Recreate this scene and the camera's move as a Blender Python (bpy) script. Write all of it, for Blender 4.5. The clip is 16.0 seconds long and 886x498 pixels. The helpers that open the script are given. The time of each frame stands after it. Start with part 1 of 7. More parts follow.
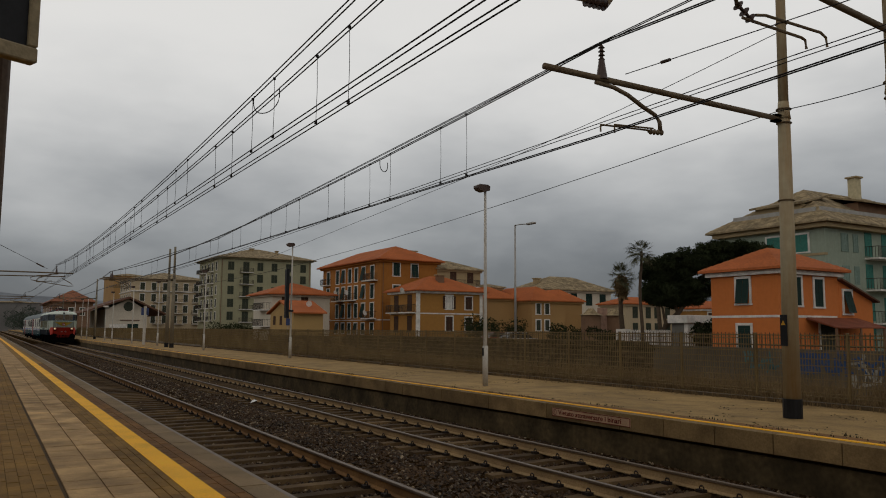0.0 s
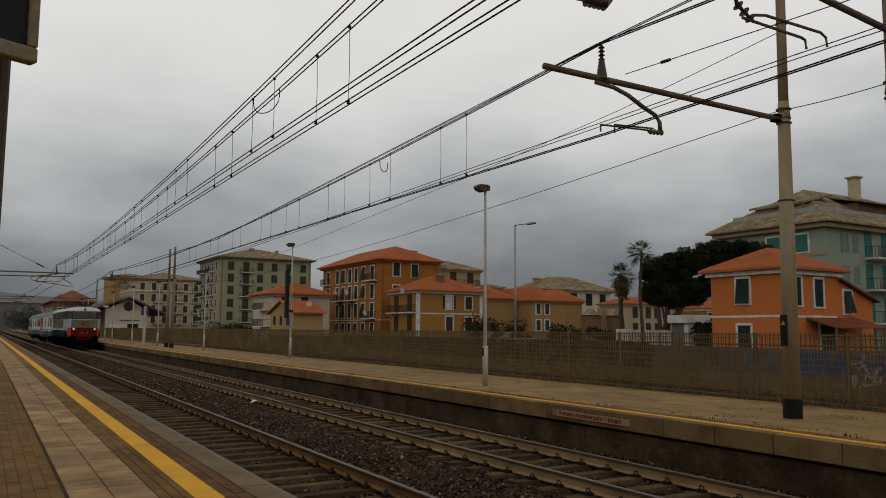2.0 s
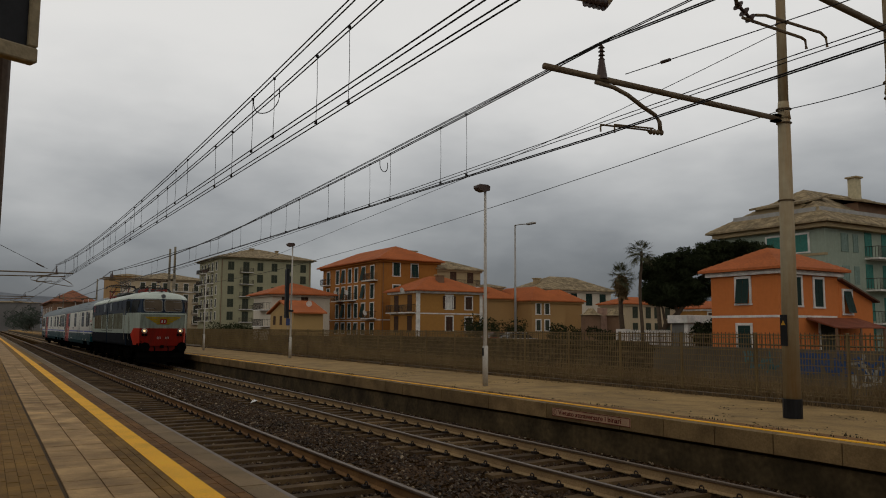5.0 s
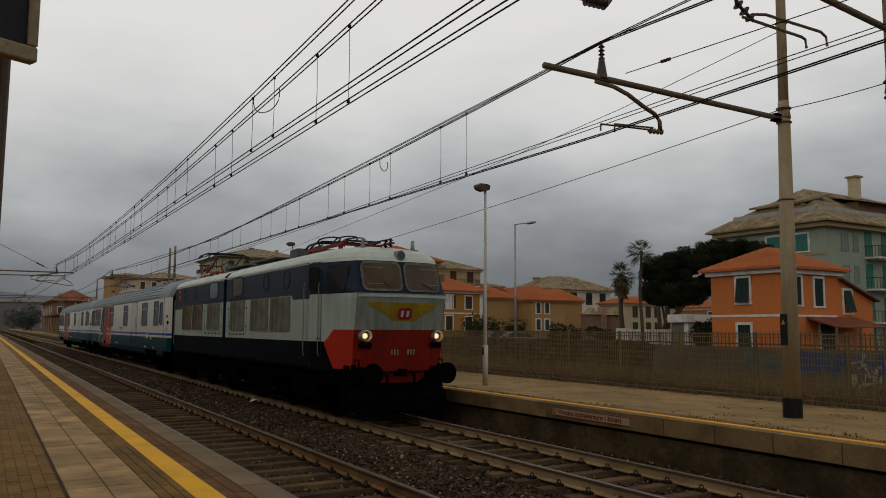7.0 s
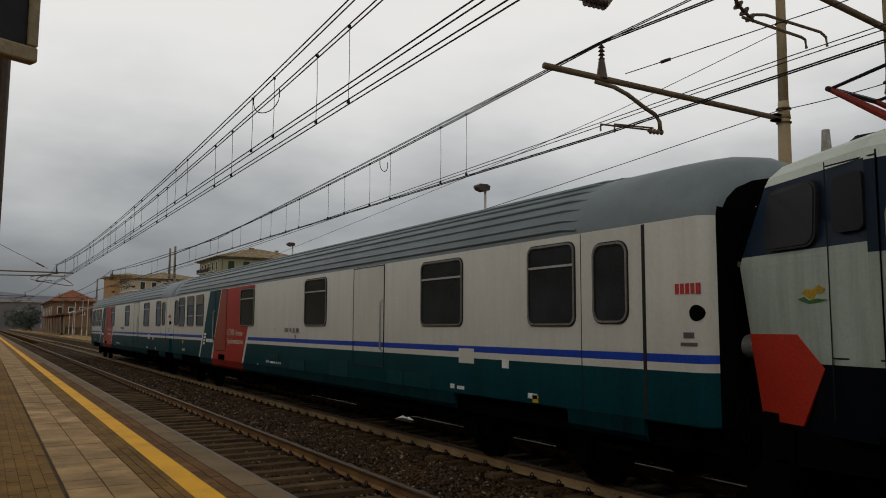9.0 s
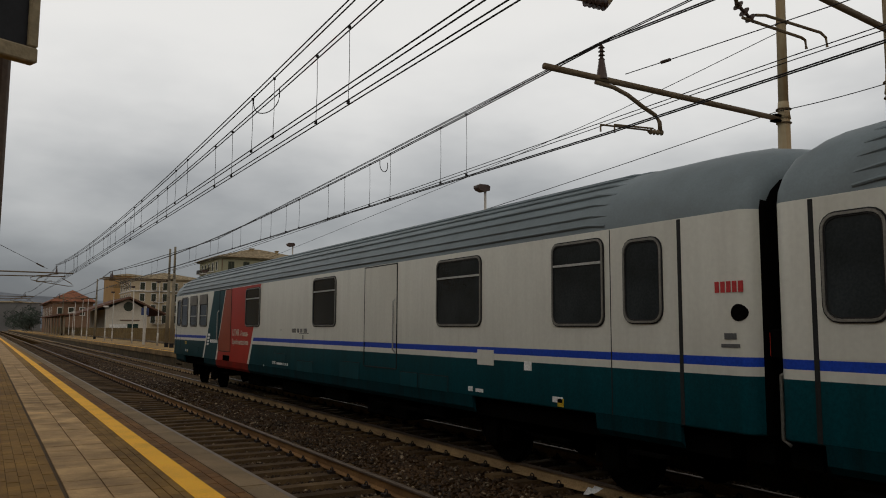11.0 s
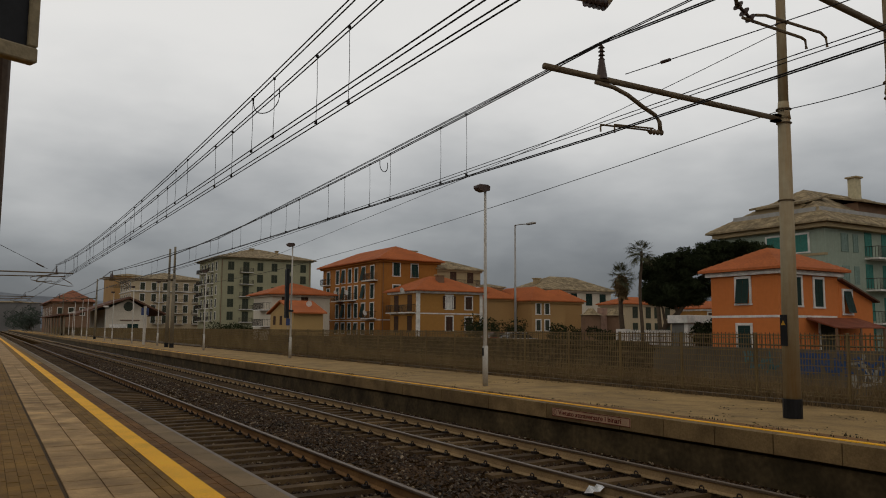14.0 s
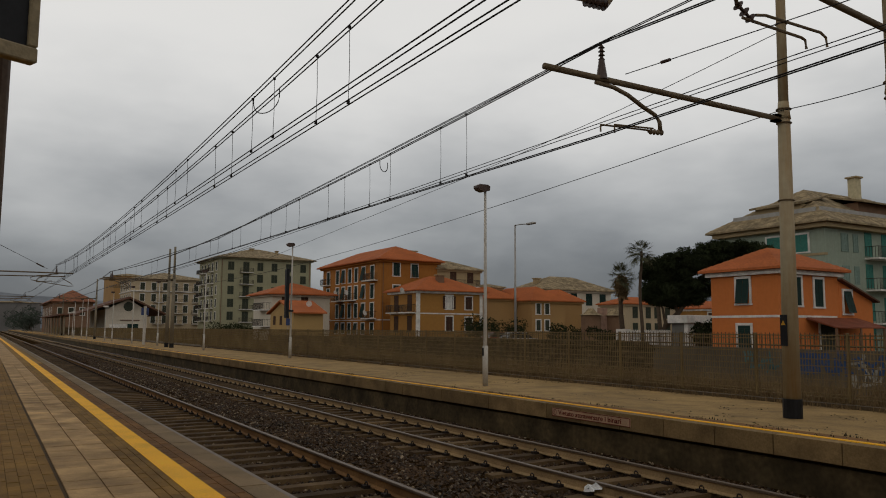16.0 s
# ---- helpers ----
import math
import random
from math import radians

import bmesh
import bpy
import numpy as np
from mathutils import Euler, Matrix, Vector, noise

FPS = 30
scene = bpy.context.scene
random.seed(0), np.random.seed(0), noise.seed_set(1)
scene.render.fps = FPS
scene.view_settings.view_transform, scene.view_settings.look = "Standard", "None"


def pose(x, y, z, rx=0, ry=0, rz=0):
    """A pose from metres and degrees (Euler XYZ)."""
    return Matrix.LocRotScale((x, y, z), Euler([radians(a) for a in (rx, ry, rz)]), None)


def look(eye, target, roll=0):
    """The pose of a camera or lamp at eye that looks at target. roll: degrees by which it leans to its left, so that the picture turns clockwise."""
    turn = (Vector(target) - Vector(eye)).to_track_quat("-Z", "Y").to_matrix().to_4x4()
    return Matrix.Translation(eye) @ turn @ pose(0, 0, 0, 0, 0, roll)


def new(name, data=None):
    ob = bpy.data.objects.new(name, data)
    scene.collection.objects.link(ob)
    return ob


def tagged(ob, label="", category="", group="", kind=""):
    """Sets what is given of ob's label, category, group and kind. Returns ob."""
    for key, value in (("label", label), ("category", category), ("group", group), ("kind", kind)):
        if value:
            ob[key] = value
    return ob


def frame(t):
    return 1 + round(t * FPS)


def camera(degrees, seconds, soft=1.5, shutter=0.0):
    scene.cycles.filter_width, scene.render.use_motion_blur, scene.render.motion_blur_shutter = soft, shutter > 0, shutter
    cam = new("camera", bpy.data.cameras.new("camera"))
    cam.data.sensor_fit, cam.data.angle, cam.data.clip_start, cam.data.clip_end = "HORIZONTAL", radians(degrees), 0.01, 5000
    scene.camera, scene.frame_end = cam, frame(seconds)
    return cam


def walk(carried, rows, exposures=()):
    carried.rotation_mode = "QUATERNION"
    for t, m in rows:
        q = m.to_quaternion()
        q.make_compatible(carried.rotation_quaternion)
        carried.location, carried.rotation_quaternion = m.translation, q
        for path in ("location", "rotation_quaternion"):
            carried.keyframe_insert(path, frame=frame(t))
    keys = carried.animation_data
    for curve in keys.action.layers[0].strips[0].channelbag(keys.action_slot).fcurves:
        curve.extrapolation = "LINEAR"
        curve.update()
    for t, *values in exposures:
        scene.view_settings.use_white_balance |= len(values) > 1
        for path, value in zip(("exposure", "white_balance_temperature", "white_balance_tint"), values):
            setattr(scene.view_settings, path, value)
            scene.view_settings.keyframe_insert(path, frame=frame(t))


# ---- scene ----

# ---------------- camera ----------------
cam = camera(59.79, 16.0, soft=1.0)
YAW, PITCH, ROLL, EYE = 59.417, 5.939, 0.312, Vector((0.0, 0.0, 1.964))


def aim(right, up):
    """The camera's pose, nudged by small angles in degrees."""
    a, b = radians(YAW - right), radians(PITCH + up)
    way = Vector((-math.sin(a) * math.cos(b), math.cos(a) * math.cos(b), math.sin(b)))
    return look(EYE, EYE + way * 10, ROLL)


# a phone held against a post: small shivers only
SHAKE = [(0, 0, 0), (0.5, 0, 0), (1, 0, -0.055), (1.5, -0.045, -0.185), (2, 0, 0), (2.5, -0.04, -0.12), (3, 0, -0.035), (3.5, 0, -0.02),
         (4, 0, -0.02), (4.5, 0, 0), (6.5, 0, 0), (7, 0, -0.05), (7.5, 0, -0.035), (8, 0, 0), (8.5, 0, -0.03), (9, 0, -0.03), (9.5, 0, 0),
         (11.5, 0, 0), (14.5, 0, 0), (16, 0, 0)]
walk(cam, [(t, aim(r, u)) for t, r, u in SHAKE], exposures=[(t, e, 6700, 10) for t, e in ((0, 0.02), (6.5, 0.02), (7.5, 0.05), (9, 0.14), (12.5, 0.15), (13.2, 0.12), (14.3, 0.05), (16, 0.03))])

# ---------------- sky and sun ----------------
world = bpy.data.worlds.new("overcast")
scene.world = world
world.use_nodes = True
wn, wl = world.node_tree.nodes, world.node_tree.links
wn.clear()
w_out, w_bg = wn.new("ShaderNodeOutputWorld"), wn.new("ShaderNodeBackground")
w_co, w_sep = wn.new("ShaderNodeTexCoord"), wn.new("ShaderNodeSeparateXYZ")
w_sky = wn.new("ShaderNodeTexSky")
w_sky.sky_type, w_sky.sun_disc = "NISHITA", False
w_sky.sun_elevation, w_sky.sun_rotation = radians(48), radians(140)
w_map = wn.new("ShaderNodeMapping")
w_map.inputs["Scale"].default_value = (1.0, 1.0, 2.6)
w_n1, w_n2 = wn.new("ShaderNodeTexNoise"), wn.new("ShaderNodeTexNoise")
w_n1.inputs["Scale"].default_value, w_n1.inputs["Detail"].default_value, w_n1.inputs["Roughness"].default_value = 1.7, 5, 0.5
w_n2.inputs["Scale"].default_value, w_n2.inputs["Detail"].default_value = 5.0, 6
wl.new(w_co.outputs["Generated"], w_sep.inputs[0])
wl.new(w_co.outputs["Generated"], w_map.inputs[0])
wl.new(w_map.outputs[0], w_n1.inputs["Vector"])
wl.new(w_map.outputs[0], w_n2.inputs["Vector"])
# the cloud's height in the sky, ragged by noise, picks its brightness
w_a, w_b = wn.new("ShaderNodeMath"), wn.new("ShaderNodeMath")
w_a.operation = w_b.operation = "MULTIPLY_ADD"
w_a.inputs[1].default_value = 0.33
w_b.inputs[1].default_value = 0.15
wl.new(w_n1.outputs[0], w_a.inputs[0])
w_c = wn.new("ShaderNodeMath")
w_c.operation, w_c.inputs[1].default_value = "MULTIPLY_ADD", -0.06
w_d = wn.new("ShaderNodeMath")
w_d.operation, w_d.inputs[1].default_value = "ADD", 0.02
wl.new(w_sep.outputs[1], w_c.inputs[0])
wl.new(w_sep.outputs[2], w_c.inputs[2])
wl.new(w_c.outputs[0], w_d.inputs[0])
wl.new(w_d.outputs[0], w_a.inputs[2])
wl.new(w_n2.outputs[0], w_b.inputs[0])
wl.new(w_a.outputs[0], w_b.inputs[2])
w_ramp = wn.new("ShaderNodeValToRGB")
w_ramp.color_ramp.interpolation = "B_SPLINE"
RAMP = [(0.15, (0.075, 0.083, 0.098)), (0.28, (0.108, 0.118, 0.134)), (0.39, (0.335, 0.352, 0.368)), (0.51, (0.64, 0.65, 0.655)),
        (0.66, (0.84, 0.84, 0.83)), (0.80, (0.42, 0.42, 0.415)), (1.0, (0.20, 0.20, 0.20))]
els = w_ramp.color_ramp.elements
els[0].position, els[0].color = RAMP[0][0], (*RAMP[0][1], 1)
els[1].position, els[1].color = RAMP[-1][0], (*RAMP[-1][1], 1)
for at, colour in RAMP[1:-1]:
    e = els.new(at)
    e.color = (*colour, 1)
wl.new(w_b.outputs[0], w_ramp.inputs[0])
w_dim, w_mix = wn.new("ShaderNodeMix"), wn.new("ShaderNodeMix")
w_dim.data_type = w_mix.data_type = "RGBA"
w_dim.blend_type = "MULTIPLY"
w_dim.inputs["Factor"].default_value = 1.0
w_dim.inputs["B"].default_value = (0.08, 0.08, 0.08, 1)
wl.new(w_sky.outputs[0], w_dim.inputs["A"])
w_mix.inputs["Factor"].default_value = 0.94
wl.new(w_dim.outputs["Result"], w_mix.inputs["A"])
wl.new(w_ramp.outputs[0], w_mix.inputs["B"])
wl.new(w_mix.outputs["Result"], w_bg.inputs[0])
w_bg.inputs[1].default_value = 1.0
wl.new(w_bg.outputs[0], w_out.inputs[0])
sun = new("sun", bpy.data.lights.new("sun", "SUN"))
sun.data.energy, sun.data.angle, sun.data.color = 0.25, radians(40), (1.0, 0.96, 0.9)
sun.matrix_world = look((0, 0, 60), (-30, 35, 0))


# ---------------- materials ----------------
def mat(name, col, rough=0.75, metal=0.0, s1=2.0, v1=0.25, s2=40.0, v2=0.2, bump=0.15, per=0.0, dirt=None, streak=False, spec=0.2, coord="Object"):
    """A surface: base colour varied at two scales, with fine relief. per: how much each piece differs. dirt: (colour, amount). streak: stains run down."""
    m = bpy.data.materials.new(name)
    m.use_nodes = True
    n, l = m.node_tree.nodes, m.node_tree.links
    b = n["Principled BSDF"]
    b.inputs["Roughness"].default_value, b.inputs["Metallic"].default_value = rough, metal
    b.inputs["Specular IOR Level"].default_value = spec
    tc = n.new("ShaderNodeTexCoord")
    vec = n.new("ShaderNodeNewGeometry").outputs["Position"] if coord == "World" else tc.outputs[coord]
    a, c = n.new("ShaderNodeTexNoise"), n.new("ShaderNodeTexNoise")
    a.inputs["Scale"].default_value, c.inputs["Scale"].default_value = s1, s2
    a.inputs["Detail"].default_value = 4
    for k in (a, c):
        l.new(vec, k.inputs["Vector"])
    m1, m2, mul = n.new("ShaderNodeMapRange"), n.new("ShaderNodeMapRange"), n.new("ShaderNodeMath")
    for k, src, v in ((m1, a, v1), (m2, c, v2)):
        k.inputs["From Min"].default_value, k.inputs["From Max"].default_value = 0.25, 0.75
        k.inputs["To Min"].default_value, k.inputs["To Max"].default_value = 1 - v, 1 + v
        l.new(src.outputs[0], k.inputs["Value"])
    mul.operation = "MULTIPLY"
    l.new(m1.outputs[0], mul.inputs[0])
    l.new(m2.outputs[0], mul.inputs[1])
    last = mul
    if per:
        oi, m3, mul2 = n.new("ShaderNodeObjectInfo"), n.new("ShaderNodeMapRange"), n.new("ShaderNodeMath")
        ge, add, fr = n.new("ShaderNodeNewGeometry"), n.new("ShaderNodeMath"), n.new("ShaderNodeMath")
        add.operation, fr.operation = "ADD", "FRACT"
        l.new(oi.outputs["Random"], add.inputs[0])
        l.new(ge.outputs["Random Per Island"], add.inputs[1])
        l.new(add.outputs[0], fr.inputs[0])
        m3.inputs["To Min"].default_value, m3.inputs["To Max"].default_value = 1 - per, 1 + per
        l.new(fr.outputs[0], m3.inputs["Value"])
        mul2.operation = "MULTIPLY"
        l.new(last.outputs[0], mul2.inputs[0])
        l.new(m3.outputs[0], mul2.inputs[1])
        last = mul2
    base = n.new("ShaderNodeMix")
    base.data_type, base.blend_type = "RGBA", "MULTIPLY"
    base.inputs["Factor"].default_value = 1.0
    base.inputs["A"].default_value = (*col, 1)
    l.new(last.outputs[0], base.inputs["B"])
    out = base.outputs["Result"]
    if dirt:
        dn, dm, mp, mx = n.new("ShaderNodeTexNoise"), n.new("ShaderNodeMapRange"), n.new("ShaderNodeMapping"), n.new("ShaderNodeMix")
        mp.inputs["Scale"].default_value = (3.0, 3.0, 0.25) if streak else (0.8, 0.8, 0.8)
        dn.inputs["Scale"].default_value, dn.inputs["Detail"].default_value, dn.inputs["Roughness"].default_value = 2.0, 7, 0.65
        l.new(vec, mp.inputs[0])
        l.new(mp.outputs[0], dn.inputs["Vector"])
        dm.inputs["From Min"].default_value, dm.inputs["From Max"].default_value = 0.42, 0.75
        dm.inputs["To Max"].default_value = dirt[1]
        l.new(dn.outputs[0], dm.inputs["Value"])
        mx.data_type = "RGBA"
        mx.inputs["B"].default_value = (*dirt[0], 1)
        l.new(dm.outputs[0], mx.inputs["Factor"])
        l.new(out, mx.inputs["A"])
        out = mx.outputs["Result"]
    l.new(out, b.inputs["Base Color"])
    if bump:
        bp = n.new("ShaderNodeBump")
        bp.inputs["Strength"].default_value, bp.inputs["Distance"].default_value = bump, 0.02
        l.new(c.outputs[0], bp.inputs["Height"])
        l.new(bp.outputs[0], b.inputs["Normal"])
    return m


def glow(name, col, strength):
    m = bpy.data.materials.new(name)
    m.use_nodes = True
    b = m.node_tree.nodes["Principled BSDF"]
    b.inputs["Base Color"].default_value = (0.05, 0.04, 0.03, 1)
    b.inputs["Emission Color"].default_value, b.inputs["Emission Strength"].default_value = (*col, 1), strength
    return m


M_GROUND = mat("earth and asphalt", (0.07725, 0.05214, 0.0265), 0.95, s1=0.3, s2=6, v1=0.4)
M_BALLAST = mat("ballast stone", (0.050, 0.0275, 0.0115), 0.62, spec=0.22, s1=0.8, v1=0.45, s2=60, v2=0.35, per=0.75, bump=0.3, dirt=((0.05665, 0.02765, 0.0106), 0.7))
M_BED = mat("fine ballast and dirt", (0.032, 0.018, 0.0075), 0.95, spec=0.0, s1=0.8, v1=0.4, s2=14, v2=0.5, bump=0.8)
M_SLEEPER = mat("old concrete sleeper", (0.102, 0.063, 0.028), 0.9, s1=1.5, v1=0.45, per=0.35, dirt=((0.030, 0.0145, 0.006), 0.95), coord="World")
M_RAILTOP = mat("worn rail head", (0.15, 0.108, 0.075), 0.5, 0.4, s1=3, v1=0.15, bump=0.02)
M_RUST = mat("rusty rail", (0.24, 0.13, 0.05), 0.85, s1=2, v1=0.3, dirt=((0.0927, 0.03555, 0.0106), 0.7))
M_BRIGHTRAIL = mat("dusty rail web", (0.37, 0.25, 0.125), 0.85, s1=2, v1=0.25, dirt=((0.13, 0.075, 0.035), 0.6))
M_CLIP = mat("rail clip steel", (0.03, 0.022, 0.018), 0.7, 0.4)
M_COPING = mat("worn stone coping", (0.225, 0.155, 0.083), 0.85, s1=1.2, s2=90, v2=0.3, per=0.12, dirt=((0.103, 0.0632, 0.02915), 0.6), coord="World")
M_TILE = mat("grey concrete paver", (0.48, 0.305, 0.138), 0.8, s1=2.2, v1=0.32, s2=110, v2=0.25, per=0.14, dirt=((0.15, 0.088, 0.038), 0.8), coord="World")
M_BRICK = mat("brown clay paver", (0.235, 0.128, 0.030), 0.85, s1=1.0, s2=70, per=0.16, dirt=((0.103, 0.0553, 0.0212), 0.5), coord="World")
M_REDBRICK = mat("reddish clay paver", (0.175, 0.082, 0.024), 0.85, s1=1.0, s2=70, per=0.2, dirt=((0.0824, 0.04345, 0.01855), 0.5), coord="World")
M_YELLOW = mat("yellow line paint", (1.0, 0.50, 0.003), 0.65, s1=2.5, v1=0.12, s2=60, v2=0.15, bump=0.2, dirt=((0.40, 0.20, 0.02), 0.3))
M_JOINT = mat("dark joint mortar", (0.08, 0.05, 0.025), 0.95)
M_PLATFORM = mat("far platform asphalt", (0.365, 0.235, 0.092), 0.92, s1=0.5, v1=0.25, s2=30, dirt=((0.14, 0.09, 0.042), 0.8))
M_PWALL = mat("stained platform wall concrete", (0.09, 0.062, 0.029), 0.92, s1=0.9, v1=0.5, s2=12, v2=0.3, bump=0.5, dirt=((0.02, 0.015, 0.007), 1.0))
M_FARCOPING = mat("far platform concrete coping", (0.24, 0.155, 0.068), 0.88, s1=0.9, v1=0.25, per=0.15, dirt=((0.0721, 0.04345, 0.02014), 0.8), coord="World")
M_FENCE = mat("brown painted steel grating", (0.195, 0.134, 0.058), 0.7, 0.1, s1=1.0, v1=0.2, dirt=((0.085, 0.055, 0.028), 0.5), coord="World")
M_GALV = mat("galvanised steel", (0.36, 0.34, 0.31), 0.55, 0.5, s1=2, v1=0.15, bump=0.05)
M_POST = mat("pale lamp post paint", (0.50, 0.46, 0.40), 0.6, 0.1, s1=2, v1=0.1, bump=0.04, dirt=((0.25, 0.2, 0.14), 0.4))
M_MASTNEAR = mat("weathered mast paint", (0.37, 0.31, 0.20), 0.7, 0.1, s1=1.5, v1=0.12, s2=9, v2=0.08, bump=0.04, dirt=((0.28, 0.145, 0.045), 0.9), streak=True)
M_MASTFAR = mat("dull grey mast paint", (0.22, 0.185, 0.13), 0.75, 0.1, s1=1.5, v1=0.2)
M_BLACK = mat("black paint", (0.012, 0.012, 0.013), 0.5, bump=0.03)
M_WIRE = mat("dark copper wire", (0.022, 0.02, 0.019), 0.6, 0.4, bump=0)
M_ARM = mat("weathered arm tube", (0.17, 0.126, 0.07875), 0.7, 0.3, s1=3, v1=0.2, dirt=((0.1, 0.054, 0.0225), 0.5))
M_INSUL = mat("brown glazed insulator", (0.07, 0.045, 0.035), 0.3, s1=3)
M_WOOD = mat("sign frame wood", (0.26, 0.21, 0.13), 0.8, s1=3, v1=0.3)
M_DRY = mat("dry weed stems", (0.19, 0.125, 0.06), 0.95, per=0.35, bump=0)
M_LEAF = mat("dark evergreen leaf", (0.029, 0.036, 0.017), 0.95, spec=0.0, s1=0.45, v1=0.5, per=0.25, bump=0)
M_PALM = mat("palm frond", (0.10, 0.10, 0.055), 0.8, spec=0.1, per=0.4, bump=0)
# paler than M_LEAF: distance haze is put into the leaf colour
M_MISTTREE = mat("far tree foliage paled by haze", (0.065, 0.078, 0.062), 0.95, spec=0.0, s1=0.2, v1=0.3, per=0.3, bump=0)
M_BARK = mat("bark", (0.085, 0.06, 0.04), 0.95, s1=4, s2=25, bump=0.6)


# ---------------- mesh helpers ----------------
def box(bm, x0, x1, y0, y1, z0, z1, bevel=0.0):
    vs = [bm.verts.new((x, y, z)) for x in (x0, x1) for y in (y0, y1) for z in (z0, z1)]
    fs = [bm.faces.new([vs[i] for i in q]) for q in ((0, 1, 3, 2), (4, 6, 7, 5), (0, 4, 5, 1), (2, 3, 7, 6), (0, 2, 6, 4), (1, 5, 7, 3))]
    if bevel:
        es = {e for f in fs for e in f.edges}
        bmesh.ops.bevel(bm, geom=list(es), offset=bevel, segments=1, affect="EDGES")


def tube(bm, pts, r, n=8, r1=None, cap=True):
    """A round bar along points; r1: its radius at the end."""
    pts = [Vector(p) for p in pts]
    rings = []
    for i, p in enumerate(pts):
        d = (pts[min(i + 1, len(pts) - 1)] - pts[max(i - 1, 0)]).normalized()
        up = Vector((0, 0, 1)) if abs(d.z) < 0.9 else Vector((1, 0, 0))
        a = d.cross(up).normalized()
        b = a.cross(d)
        rr = r if r1 is None else r + (r1 - r) * i / (len(pts) - 1)
        rings.append([bm.verts.new(p + (a * math.cos(k * math.tau / n) + b * math.sin(k * math.tau / n)) * rr) for k in range(n)])
    for s, t in zip(rings, rings[1:]):
        for k in range(n):
            bm.faces.new((s[k], s[(k + 1) % n], t[(k + 1) % n], t[k]))
    if cap:
        bm.faces.new(rings[0][::-1])
        bm.faces.new(rings[-1])


def prism(bm, outline, axis, a, b):
    """A flat outline pushed along an axis from a to b. The outline's two numbers are the other two axes in order."""
    def put(p, v):
        q = list(p)
        q.insert("xyz".index(axis), v)
        return bm.verts.new(q)
    s, t = [put(p, a) for p in outline], [put(p, b) for p in outline]
    n = len(outline)
    bm.faces.new(s)
    bm.faces.new(t[::-1])
    for k in range(n):
        bm.faces.new((s[k], t[k], t[(k + 1) % n], s[(k + 1) % n]))


def to_mesh(name, bm, material, smooth=False):
    bmesh.ops.recalc_face_normals(bm, faces=bm.faces)
    me = bpy.data.meshes.new(name)
    bm.to_mesh(me)
    bm.free()
    for m in (material if isinstance(material, (list, tuple)) else [material]):
        me.materials.append(m)
    if smooth:
        me.polygons.foreach_set("use_smooth", [True] * len(me.polygons))
    return me


def part(name, bm, material, parent=None, label="", at=None, smooth=False):
    """One mesh object, from a bmesh or from a shared mesh."""
    me = bm if isinstance(bm, bpy.types.Mesh) else to_mesh(name, bm, material, smooth)
    ob = new(name, me)
    if parent:
        ob.parent = parent
    if at is not None:
        ob.matrix_basis = at
    return tagged(ob, label)


def thing(name, label, category, at=(0, 0, 0), group="", kind=""):
    ob = new(name)
    ob.location = at
    return tagged(ob, label, category, group, kind)


def B(*args, **kw):
    bm = bmesh.new()
    box(bm, *args, **kw)
    return bm


def T(*args, **kw):
    bm = bmesh.new()
    tube(bm, *args, **kw)
    return bm


def P(*args):
    bm = bmesh.new()
    prism(bm, *args)
    return bm


def soup(name, verts, faces, material, smooth=False):
    me = bpy.data.meshes.new(name)
    me.from_pydata(np.asarray(verts).tolist(), [], np.asarray(faces).tolist())
    me.materials.append(material)
    return me


rng = np.random.default_rng(7)

# ---------------- ground ----------------
# levels: rail head 0, platforms 0.55, yard and town 0.2
YN, YF, GAUGE = 3.94, 7.70, 0.7175
bm = bmesh.new()
prof = [(-700, 0.0), (-6, 0.0), (-5.9, -0.4), (13.95, -0.4), (14.05, 0.2), (60, 0.2), (2500, 0.2)]
xs = [-3000, -400, -120, -40, 0, 60, 400, 1500]
grid = [[bm.verts.new((x, y, z)) for y, z in prof] for x in xs]
for i in range(len(xs) - 1):
    for j in range(len(prof) - 1):
        bm.faces.new((grid[i][j], grid[i + 1][j], grid[i + 1][j + 1], grid[i][j + 1]))
tagged(part("ground", bm, M_GROUND), "dark earth and asphalt ground around the railway", "ground", kind="structure")

# far hills half lost in cloud; the mist is put into their colour
M_HILL = mat("wooded hill in haze colour", (0.16, 0.175, 0.195), 1.0, s1=0.01, s2=0.05, bump=0)
bm = bmesh.new()
row = []
for k in range(61):
    a = radians(-10 + 130 * k / 60)
    h = float(np.interp(k, [0, 20, 25, 30, 34, 40, 46, 60], [70, 72, 66, 58, 34, 40, 58, 62])) + 12 * noise.noise(Vector((k * 0.21, 3.1, 0))) + 7 * noise.noise(Vector((k * 0.7, 1.0, 0)))
    c, s = -math.sin(a) * 1500, math.cos(a) * 1500
    row.append([bm.verts.new((c * f, s * f, z)) for f, z in ((0.8, -5), (0.9, h * 0.55), (1.0, h), (1.15, -5))])
for s, t in zip(row, row[1:]):
    for j in range(3):
        bm.faces.new((s[j], t[j], t[j + 1], s[j + 1]))
tagged(part("hill", bm, M_HILL, smooth=True), "hills far behind the town, mist put into their colour", "hill", kind="structure")

